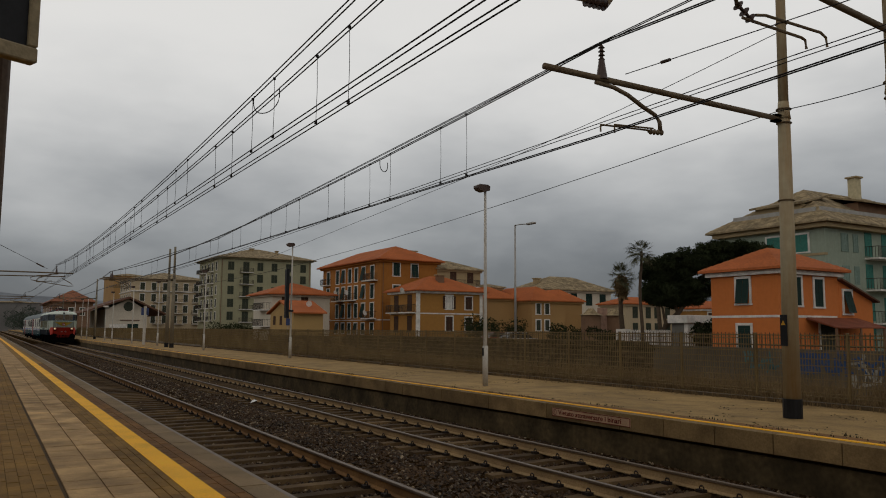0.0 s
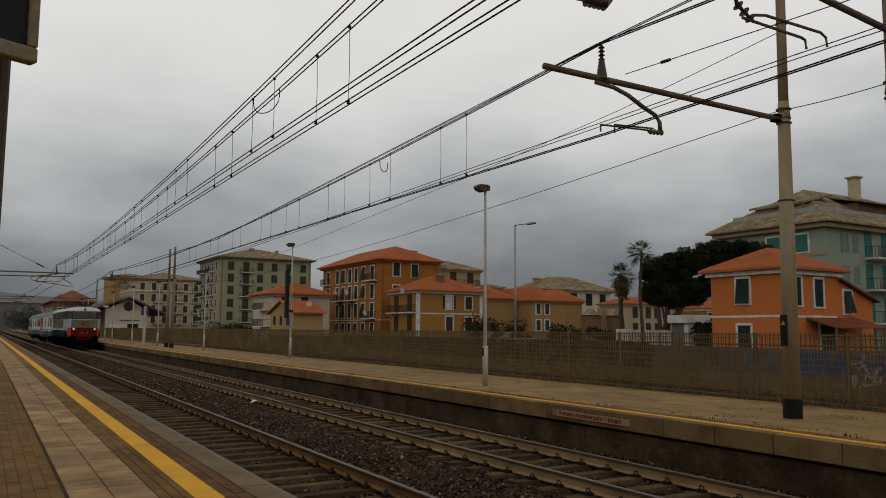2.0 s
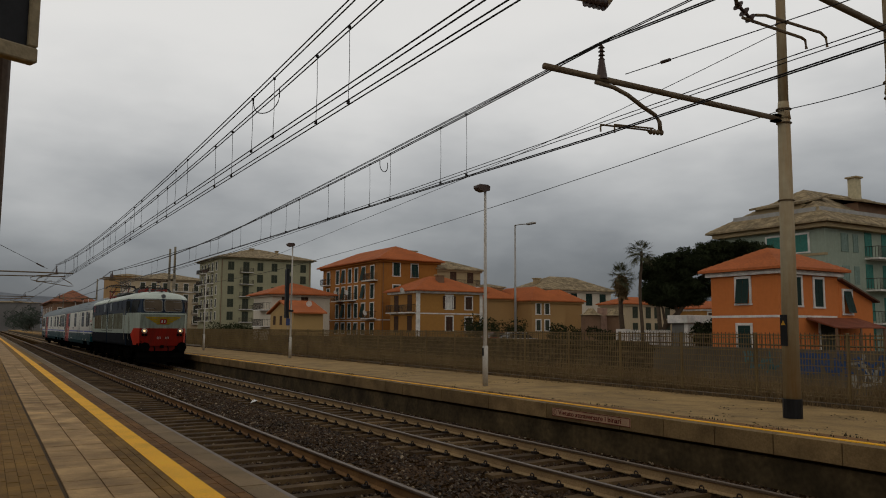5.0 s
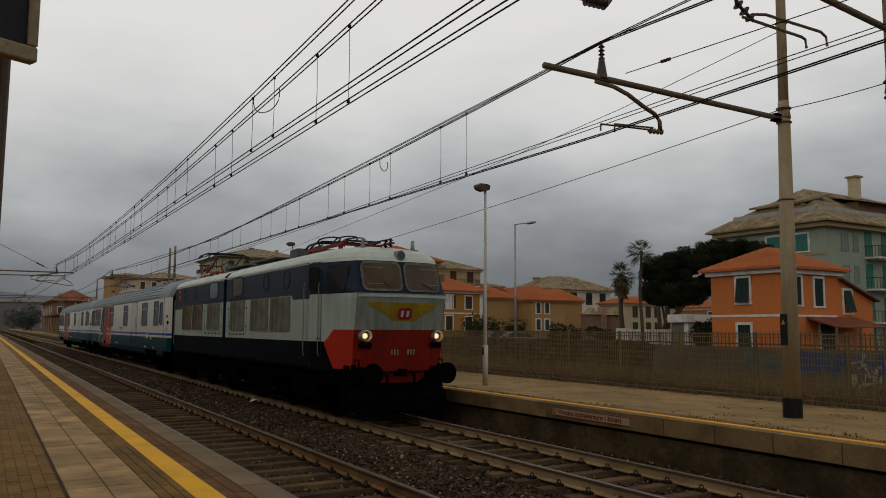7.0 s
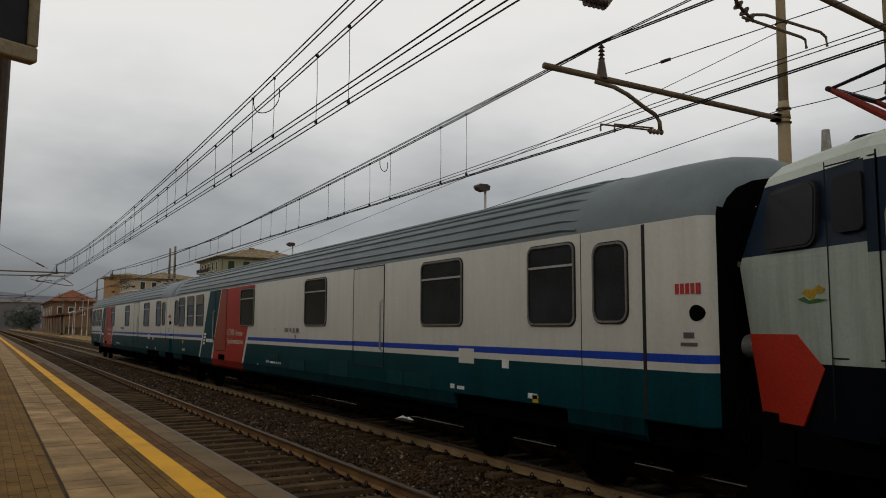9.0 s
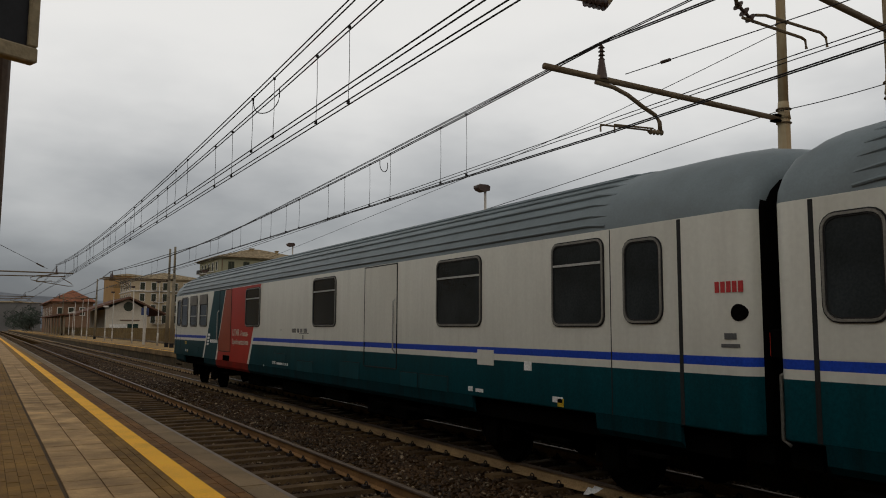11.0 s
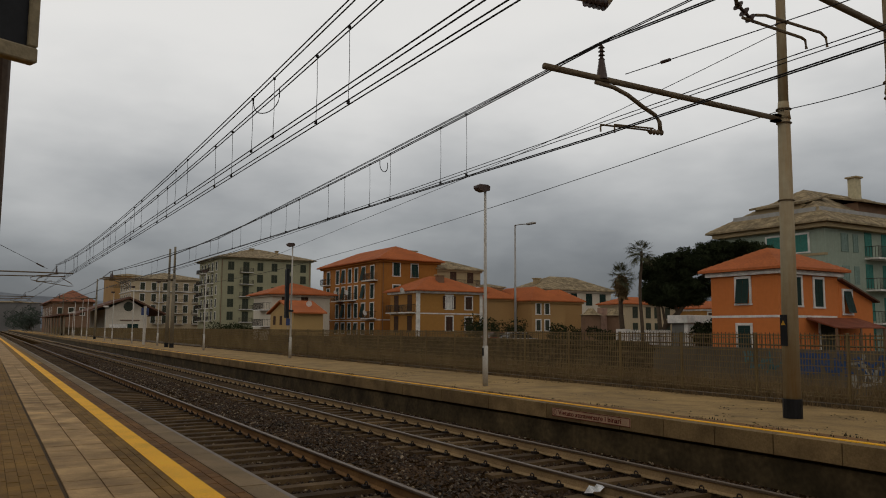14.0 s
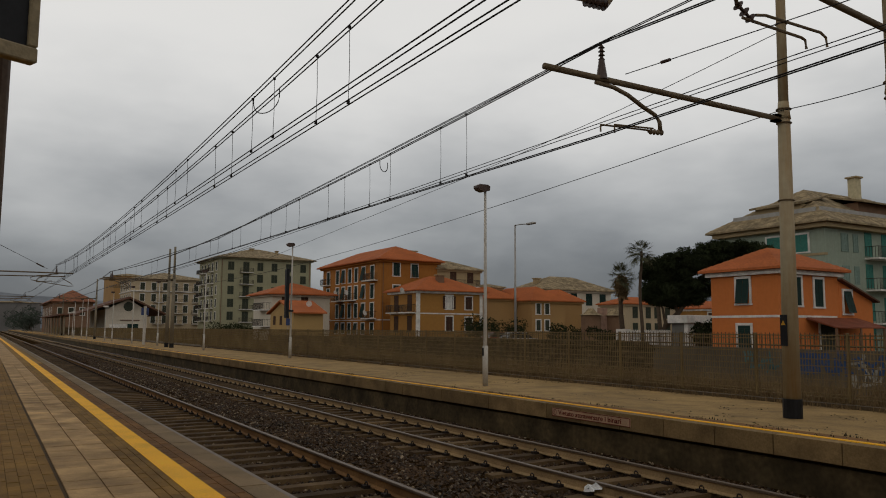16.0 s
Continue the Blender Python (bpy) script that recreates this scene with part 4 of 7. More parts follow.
        tube(bmw, [(-nose_x(cy, 2.92) + 0.028, cy - 0.37, 2.9), (-nose_x(cy, 2.92) + 0.028, cy + 0.37, 2.9)], 0.006, 4)
        part("heating_strip", bmw, L_FRAME, ob)
        hx = -nose_x(0.86, 1.78)
        bmh = bmesh.new()
        for ra, rb, xa, xb in ((0.128, 0.122, -0.04, 0.14), (0.122, 0.104, 0.14, 0.145), (0.104, 0.098, 0.145, 0.03)):
            tube(bmh, [(hx + xa, s * 0.86, 1.80), (hx + xb, s * 0.86, 1.80)], ra, 20, r1=rb, cap=False)
        lamp = part("headlight", bmh, L_FRAME, ob, "deep round chrome headlight", smooth=True)
        part("reflector", T([(hx + 0.01, s * 0.86, 1.80), (hx + 0.03, s * 0.86, 1.80)], 0.099, 18), L_REFLECT, lamp, "amber reflector")
        part("lens", T([(hx + 0.031, s * 0.86, 1.80), (hx + 0.045, s * 0.86, 1.80)], 0.055, 16), L_LAMP if flip == BASE_POSE else L_GLASS, lamp, "lit warm lens" if flip == BASE_POSE else "unlit lens")
        bmh = bmesh.new()
        for o in (0, 0.16):
            tube(bmh, [(hx - 0.05, s * (0.92 - o), 1.60), (hx + 0.05, s * (0.92 - o), 1.60)], 0.06, 12)
        part("tail_light", bmh, L_UNDER, ob)
        # the cab's side: chevron, side windows and door
        ang = math.atan2(0.43, 1.5 - 0.2)

        def flank(name, outline, m, lift, label=""):
            """A thin panel on the tapered side; outline in (u, z) along the car."""
            bmp = bmesh.new()
            pts = [(u, s * flank_y(u, z), z) for u, z in outline]
            a = [bmp.verts.new((-u + lift * 0.3, y + s * lift, z)) for u, y, z in pts]
            b = [bmp.verts.new((-u, y - s * 0.02, z)) for u, y, z in pts]
            bmp.faces.new(a)
            for k in range(len(a)):
                bmp.faces.new((a[k], a[(k + 1) % len(a)], b[(k + 1) % len(a)], b[k]))
            part(name, bmp, m, ob, label)

        flank("red_chevron", [(0.012, 1.93), (0.66, 1.93), (0.98, 1.63), (0.68, 1.10), (0.137, 1.10)], L_RED, 0.008, "red painted chevron")
        flank("side_window_frame", [(0.62 + x, 3.03 + z) for x, z in rounded(0.68, 0.62, 0.12)], L_RUBBER, 0.028)
        flank("side_window", [(0.62 + x, 3.03 + z) for x, z in rounded(0.63, 0.57, 0.10)], L_CABGLASS, 0.036, "dark cab side window")
        flank("door_window", [(1.33 + x, 3.05 + z) for x, z in rounded(0.34, 0.5, 0.06)], L_CABGLASS, 0.03, "dark door window")
        if flip != BASE_POSE and s > 0:
            flank("crest", [(0.74, 2.30), (0.80, 2.34), (0.88, 2.33), (0.96, 2.37), (1.03, 2.33), (1.00, 2.29), (0.93, 2.30), (0.90, 2.24), (0.84, 2.25), (0.80, 2.28)], L_YELLOW, 0.008, "small yellow and green painted crest")
            flank("crest_shape", [(0.70, 2.25), (0.78, 2.27), (0.84, 2.235), (0.94, 2.25), (1.06, 2.235), (0.98, 2.22), (0.84, 2.205), (0.76, 2.225)], L_CREST, 0.011)
        for u in (1.10, 1.70) if flip == BASE_POSE else (1.70,):
            yy = s * (flank_y(u, 2.0) + 0.03)
            part("grab_rail", T([(-u, yy, 1.35), (-u, yy + s * 0.03, 1.42), (-u, yy + s * 0.03, 2.9), (-u, yy, 2.97)], 0.012, 6), L_GRILLE, ob, "vertical steel grab rail")
        bmd = bmesh.new()
        yd = lambda u: s * (flank_y(u, 2.0) + 0.006)
        for u0, u1, z0, z1 in ((1.07, 1.085, 1.2, 3.45), (1.60, 1.615, 1.2, 3.45), (1.085, 1.60, 1.72, 1.735), (1.085, 1.60, 3.40, 3.415)):
            vsd = [bmd.verts.new((-u, yd(u) + s * 0.003, z)) for u, z in ((u0, z0), (u1, z0), (u1, z1), (u0, z1))]
            bmd.faces.new(vsd)
        bmesh.ops.solidify(bmd, geom=list(bmd.faces), thickness=0.004)
        part("door_joint", bmd, L_RUBBER, ob)
    wing = [(-0.87, 2.51), (0, 2.50), (0.87, 2.51), (0.78, 2.41), (0.69, 2.405), (0.62, 2.32), (0.53, 2.315), (0.46, 2.22), (0.37, 2.21), (0.3, 2.12), (-0.3, 2.12), (-0.37, 2.21), (-0.46, 2.22), (-0.53, 2.315), (-0.62, 2.32), (-0.69, 2.405), (-0.78, 2.41)]
    front("yellow_wing", wing, L_YELLOW, 0.008, "yellow painted wing")
    for s in (-1, 1):
        for ya, yb, z in ((0.28, 0.70, 2.41), (0.27, 0.54, 2.32), (0.25, 0.38, 2.22)):
            front("feather_line", [(s * ya, z), (s * yb, z + 0.006), (s * yb, z + 0.014), (s * ya, z + 0.012)], L_FACE, 0.0105)
    badge = front("badge", [(y * 1.0, 2.27 + z) for y, z in rounded(0.34, 0.25, 0.07)], C_REDWRITE, 0.018, "red badge with white bars")
    for y0 in (-0.1, 0.03):
        front("badge_bar", [(y0, 2.205), (y0 + 0.06, 2.205), (y0 + 0.075, 2.335), (y0 + 0.015, 2.335)], C_WRITE, 0.023, parent=badge)
    front("belt_moulding", [(-1.05, 2.62), (-0.5, 2.62), (0, 2.62), (0.5, 2.62), (1.05, 2.62), (1.05, 2.67), (0.5, 2.67), (0, 2.67), (-0.5, 2.67), (-1.05, 2.67)], L_ROOF, 0.03)
    for y0 in (-0.25, -0.18, -0.11, 0.14, 0.21, 0.28):
        front("number_bar", [(y0, 1.40), (y0 + 0.04, 1.40), (y0 + 0.04, 1.515), (y0, 1.515)], C_FADED, 0.006)
    hx = -nose_x(0, 3.52)
    bmh = bmesh.new()
    tube(bmh, [(hx - 0.25, 0, 3.54), (hx + 0.08, 0, 3.54)], 0.11, 20)
    lamp = part("top_lamp", bmh, L_SURROUND, ob, "round unlit roof headlight")
    part("lens", T([(hx + 0.081, 0, 3.54), (hx + 0.09, 0, 3.54)], 0.085, 18), L_PORT, lamp)
    for x, y in ((-0.78, -0.55), (-0.62, 0.62)):
        part("horn", T([(x, y, 3.68), (x, y, 3.95)], 0.055, 10, r1=0.038), L_SURROUND, ob, "pale conical horn")
    part("insulator_base", B(-1.25, -0.45, 0.02, 0.08, 3.84, 3.875), L_PANTO, ob)
    for x in (-0.85, -0.6):
        bmh = bmesh.new()
        insulator(bmh, (x, 0.05, 3.78), (x, 0.05, 3.97), 3, 0.07)
        part("roof_insulator", bmh, M_BLACK, ob, "black ribbed insulator")
    part("roof_cable", T([(-2.2, -0.1, 3.93), (-1.3, 0.0, 3.95), (-0.6, 0.05, 3.96)], 0.018, 6), M_BLACK, ob)
    # buffer beam, plough, hoses
    bmh = bmesh.new()
    box(bmh, -0.5, -0.16, -1.15, 1.15, 0.72, 1.18)
    prism(bmh, [(-0.45, 0.22), (-0.02, 0.22), (0.05, 0.5), (-0.2, 0.75), (-0.45, 0.75)], "y", -1.15, 1.15)
    part("buffer_beam", bmh, L_UNDER, ob)
    part("red_apron", P([(-1.0, 1.19), (-1.0, 1.0), (-0.72, 0.93), (-0.5, 0.80), (0.5, 0.80), (0.72, 0.93), (1.0, 1.0), (1.0, 1.19)], "x", -0.16, -0.13), L_FACERED, ob, "red apron below the face")
    bmh = bmesh.new()
    box(bmh, -0.16, 0.25, -0.06, 0.06, 0.95, 1.1)
    part("coupling", bmh, L_UNDER, ob, "black coupling hook")
    for y in (-0.35, 0.3):
        part("brake_hose", T([(-0.1, y, 1.05), (0.12, y, 0.95), (0.12, y, 0.6), (-0.05, y + 0.1, 0.5)], 0.03, 6), L_UNDER, ob)
    for y in (-1.0, 1.0):
        part("step_rail", T([(-0.2, y, 1.3), (0.1, y, 1.3), (0.1, y, 0.7)], 0.018, 6), L_UNDER, ob)
    for s in (-1, 1):
        bmb = bmesh.new()
        tube(bmb, [(-0.16, s * 0.875, 1.02), (0.26, s * 0.875, 1.02)], 0.13, 12)
        box(bmb, -0.16, -0.10, s * 0.875 - 0.2, s * 0.875 + 0.2, 0.84, 1.2)
        tube(bmb, [(0.2, s * 0.875, 1.02), (0.50, s * 0.875, 1.02)], 0.09, 12)
        tube(bmb, [(0.49, s * 0.875, 1.02), (0.54, s * 0.875, 1.02)], 0.225, 22)
        part("buffer", bmb, L_UNDER, ob, "black round buffer")


L_CREST = mat("green crest paint", (0.05, 0.16, 0.04), 0.5)
BASE_POSE = pose(0, 0, 0)
cab(BASE_POSE)
cab(pose(-17.15, 0, 0, 0, 0, 180))


LATCH = to_mesh("latch", B(-0.025, 0.025, -0.012, 0.012, -0.025, 0.025, bevel=0.006), L_RUBBER)


def grille(u0, u1):
    w = u1 - u0
    bm = bmesh.new()
    box(bm, 0, w, 0.0, 0.012, 0, 0.84)
    for a, b, c, e in ((0, w, 0, 0.03), (0, w, 0.81, 0.84), (0, 0.03, 0.03, 0.81), (w - 0.03, w, 0.03, 0.81)):
        box(bm, a, b, -0.025, 0.0, c, e)
    n = int(w / 0.066)
    for k in range(n):
        x = 0.04 + (w - 0.08) * (k + 0.5) / n
        prism(bm, [(x - 0.024, 0.0), (x + 0.01, 0.0), (x + 0.008, -0.036), (x - 0.004, -0.036)], "z", 0.035, 0.805)
    return to_mesh("vent_grille", bm, L_GRILLE if u0 < 10.9 else L_RUSTGRILLE)


for s in (-1, 1):
    for u0, u1 in ((2.74, 4.2), (4.39, 5.88), (6.48, 7.9), (9.15, 10.62), (11.3, 12.7), (12.9, 14.28)):
        ob = part("vent_grille", grille(u0, u1), None, loco, "dusty ribbed vent louvre with rust streaks")
        ob.matrix_basis = pose(-u1, -1.504, 1.88) if s < 0 else pose(-u0, 1.504, 1.88, 0, 0, 180)
    bm = bmesh.new()
    for u0, u1 in ((6.3, 8.1), (8.92, 11.0)):
        rim(bm, u1 - u0, 1.02, 0.12, 0.006, -0.004, 0.002)
        bmesh.ops.translate(bm, verts=[v for v in bm.verts if abs(v.co.x) < 1.5 and v.co.z < 1], vec=(-(u0 + u1) / 2 if s < 0 else (u0 + u1) / 2, 0, 2.28))
    part("panel_seam", bm, L_RUBBER, loco, at=pose(0, -1.503, 0) if s < 0 else pose(0, 1.503, 0, 0, 0, 180))
    for u, w, h, r in ((7.25, 1.06, 0.50, 0.2), (9.95, 1.06, 0.50, 0.2), (4.63, 0.40, 0.42, 0.19), (3.05, 0.40, 0.42, 0.19), (12.45, 0.40, 0.42, 0.19), (14.0, 0.40, 0.42, 0.19)):
        bm = bmesh.new()
        rim(bm, w, h, r, 0.03, -0.012, 0.002)
        po = part("porthole", bm, L_RUBBER, loco, "round-cornered porthole with black rubber rim", at=pose(-u, -1.5, 3.12) if s < 0 else pose(-u, 1.5, 3.12, 0, 0, 180))
        part("pane", pane(w - 0.01, h - 0.01, r - 0.005, -0.003, 0.01), L_BLUE if w < 0.5 else L_PORT, po)
    for us in ((1.5, 2.50, 2.60, 2.67), (15.65, 14.55, 14.45, 14.38)):
        part("blue_step", P([(-us[0], 2.61), (-us[1], 2.61), (-us[2], 2.64), (-us[3], 2.725), (-us[0], 2.725)], "y", s * 1.495, s * 1.5035), L_BLUE, loco, "dark blue painted step below the band")
    for u0, u1 in ((6.3, 8.1), (8.92, 11.0)):
        for k in range(5):
            for z in (1.775, 2.765):
                part("latch", LATCH, None, loco, at=pose(-u0 - 0.2 - (u1 - u0 - 0.4) * k / 4, s * 1.506, z))
        for z in (2.0, 2.5):
            for u in (u0, u1):
                part("latch", LATCH, None, loco, at=pose(-u, s * 1.506, z))
    part("rain_gutter", B(-15.0, -1.6, -0.012, 0.012, 0, 0.03), L_ROOF, loco, at=pose(0, s * 1.505, 3.41))
    bm = bmesh.new()
    for u in (15.0,):
        for z in (2.95, 3.18):
            box(bm, -14.98, -14.72, -0.004, 0.004, z, z + 0.16)
    part("data_plate", bm, L_RED, loco, at=pose(0, s * 1.505, 0))
    part("roof_rail", T([(-12.6, s * 1.0, 3.84), (-15.2, s * 1.0, 3.84)], 0.016, 6), L_FRAME, loco)
    for k in range(4):
        part("rail_stand", T([(-12.75 - k * 0.78, s * 1.0, 3.70), (-12.75 - k * 0.78, s * 1.0, 3.84)], 0.012, 5), L_FRAME, loco)
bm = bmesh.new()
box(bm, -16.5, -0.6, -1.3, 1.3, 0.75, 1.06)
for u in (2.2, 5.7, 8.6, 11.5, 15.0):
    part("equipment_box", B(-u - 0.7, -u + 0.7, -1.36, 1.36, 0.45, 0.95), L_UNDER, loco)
part("underframe", bm, L_UNDER, loco, "black underframe, grime and shade in its colour")
for c in (-3.0, -8.58, -14.15):
    loco_wheels += [(w, 0.62) for w in bogie(loco, c, (-1.42, 1.42), 0.62)]
# roof: covers and boxes, pantographs
M_ROOFBOX = mat("dark roof equipment", (0.075, 0.075, 0.08), 0.6, s1=3)
M_PLATE = mat("dusty roof plate", (0.13, 0.13, 0.125), 0.6, s1=2, v1=0.25)
for a, b in ((-11.4, -8.85), (-8.30, -5.95)):
    part("roof_cover", B(a + 0.1, b - 0.1, -0.68, 0.68, 3.72, 3.90, bevel=0.03), M_ROOFBOX, loco, "dark raised roof cover")
    part("cover_plate", B(a, b, -0.86, 0.86, 3.90, 3.935, bevel=0.01), M_PLATE, loco, "grey overhanging cover plate")
part("resistor_box", B(-12.5, -11.75, -0.5, 0.5, 3.75, 4.13, bevel=0.03), M_ROOFBOX, loco, "dark grey roof resistor box")
part("resistor_box", B(-5.75, -5.15, -0.5, 0.5, 3.75, 4.12, bevel=0.03), M_ROOFBOX, loco, "dark grey roof resistor box")


def pantograph(x, raised):
    """Two red lower arms on a base, knees spread outwards, black upper arms to a wide head with horns."""
    top = part("pantograph", B(-1.1, 1.1, -0.55, -0.45, 3.92, 3.99), L_PANTO, loco, "red and black pantograph" + (", half raised" if raised else ", folded down"), at=pose(x, 0, 0))
    bm = bmesh.new()
    box(bm, -1.1, 1.1, 0.45, 0.55, 3.92, 3.99)
    for a in (-1.0, 1.0):
        box(bm, a - 0.05, a + 0.05, -0.5, 0.5, 3.93, 3.98)
        for y in (-0.5, 0.5):
            tube(bm, [(a, y, 3.72), (a, y, 3.95)], 0.06, 8)
    part("base_frame", bm, L_PANTO, top)
    hz = 4.73 if raised else 4.10
    for s in (-1, 1):
        b0, ku, kz = ((-1.5, 2.1, 4.42) if s < 0 else (-1.0, 0.8, 4.56)) if raised else (s * 0.35, 1.2, 4.03)
        for y in (-0.45, 0.45):
            part("lower_arm", T([(b0, y, 3.98), (s * ku, y * 0.9, kz)], 0.045, 6, r1=0.03), L_PANTO, top)
            part("upper_arm", T([(s * ku, y * 0.9, kz), (s * 0.16, y * 1.1, hz - 0.06)], 0.018, 6), M_BLACK, top)
        part("knee_bar", T([(s * ku, -0.45, kz), (s * ku, 0.45, kz)], 0.028, 6), M_BLACK, top)
        pts = [(s * 0.18, y, hz - d) for y, d in ((-0.95, 0.22), (-0.85, 0.1), (-0.65, 0.02), (0, 0), (0.65, 0.02), (0.85, 0.1), (0.95, 0.22))]
        part("head_strip", T(pts, 0.028, 6), M_BLACK, top)
    if not raised:
        for k, (a, y) in enumerate(((0.25, -0.5), (0.5, -0.15), (0.15, 0.2))):
            pts = [(a + 0.55 * math.cos(c), y + 0.12 * math.sin(c * 2), 4.02 + 0.17 * math.sin(c) + 0.02 * k) for c in [math.pi * q / 10 for q in range(11)]]
            part("cable", T(pts, 0.02, 6), M_BLACK, top, "looped black cable")
    for y in (-0.5, 0.5):
        part("head_link", T([(-0.18, y, hz - 0.02), (0.18, y, hz - 0.02)], 0.02, 5), M_BLACK, top)


pantograph(-14.5, True)
pantograph(-3.15, False)

# ---------------- coaches ----------------
CLEN = 26.1
CSIDE = [(1.36, 0.97), (1.405, 0.98), (1.41, 1.0), (1.41, 1.53), (1.41, 1.62), (1.41, 1.71), (1.41, 3.15), (1.385, 3.30), (1.30, 3.485), (1.12, 3.69), (0.8, 3.87), (0.4, 3.985), (0.0, 4.03)]


def coach_ring(u):
    e = min(u + 0.04, CLEN - u)
    k = float(np.interp(e, [0, 0.03, 0.07, 0.11, 0.16], [0.84, 0.91, 0.955, 0.985, 1.0]))
    dz = float(np.interp(e, [0, 0.04, 0.12, 0.25, 0.45, 0.8, 1.2], [0.34, 0.22, 0.14, 0.08, 0.035, 0.01, 0.0]))
    prof = [(y * k, z - (dz * max(0.0, (z - 3.15) / 0.82) if z > 3.15 else 0)) for y, z in CSIDE]
    return side_ring(-u, prof)


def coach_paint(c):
    # end cap below the roof is painted black for the shade of the gap
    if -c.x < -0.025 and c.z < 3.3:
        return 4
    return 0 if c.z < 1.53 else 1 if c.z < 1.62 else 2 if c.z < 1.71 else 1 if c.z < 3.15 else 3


US = [0, 0.02, 0.04, 0.08, 0.12, 0.16, 0.2, 0.25, 0.3, 0.36, 0.45, 0.6, 0.8, 1.2, 1.7, 2.2]
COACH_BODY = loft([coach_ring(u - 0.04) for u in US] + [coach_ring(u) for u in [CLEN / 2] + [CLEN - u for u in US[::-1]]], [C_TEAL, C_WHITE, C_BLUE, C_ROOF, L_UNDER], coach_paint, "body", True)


def window_parts(w, h, r, split):
    bm = bmesh.new()
    rim(bm, w + 0.012, h + 0.012, r, 0.024, -0.022, 0.004)
    f = to_mesh("window_frame", bm, L_WFRAME)
    bm = bmesh.new()
    rim(bm, w + 0.06, h + 0.06, r + 0.02, 0.014, -0.010, 0.004)
    rim(bm, w - 0.02, h - 0.02, r, 0.016, -0.014, 0.004)
    q = to_mesh("window_seal", bm, L_RUBBER)
    g = to_mesh("pane", pane(w - 0.004, h - 0.004, r, -0.004, 0.02), L_GLASS)
    b = to_mesh("transom", B(-w / 2, w / 2, -0.016, -0.003, split, split + 0.03), L_FRAME) if split is not None else None
    return f, g, b, q


WIN_BIG = window_parts(1.24, 0.98, 0.09, 0.22)
WIN_SMALL = window_parts(0.90, 0.98, 0.09, 0.22)
WIN_OPEN = window_parts(0.92, 0.98, 0.09, -0.18)
WIN_DOOR = window_parts(0.52, 0.88, 0.12, None)


BLIND = to_mesh("blind", B(-0.495, 0.495, -0.036, -0.003, 0.20, 0.545, bevel=0.016), C_BLIND)


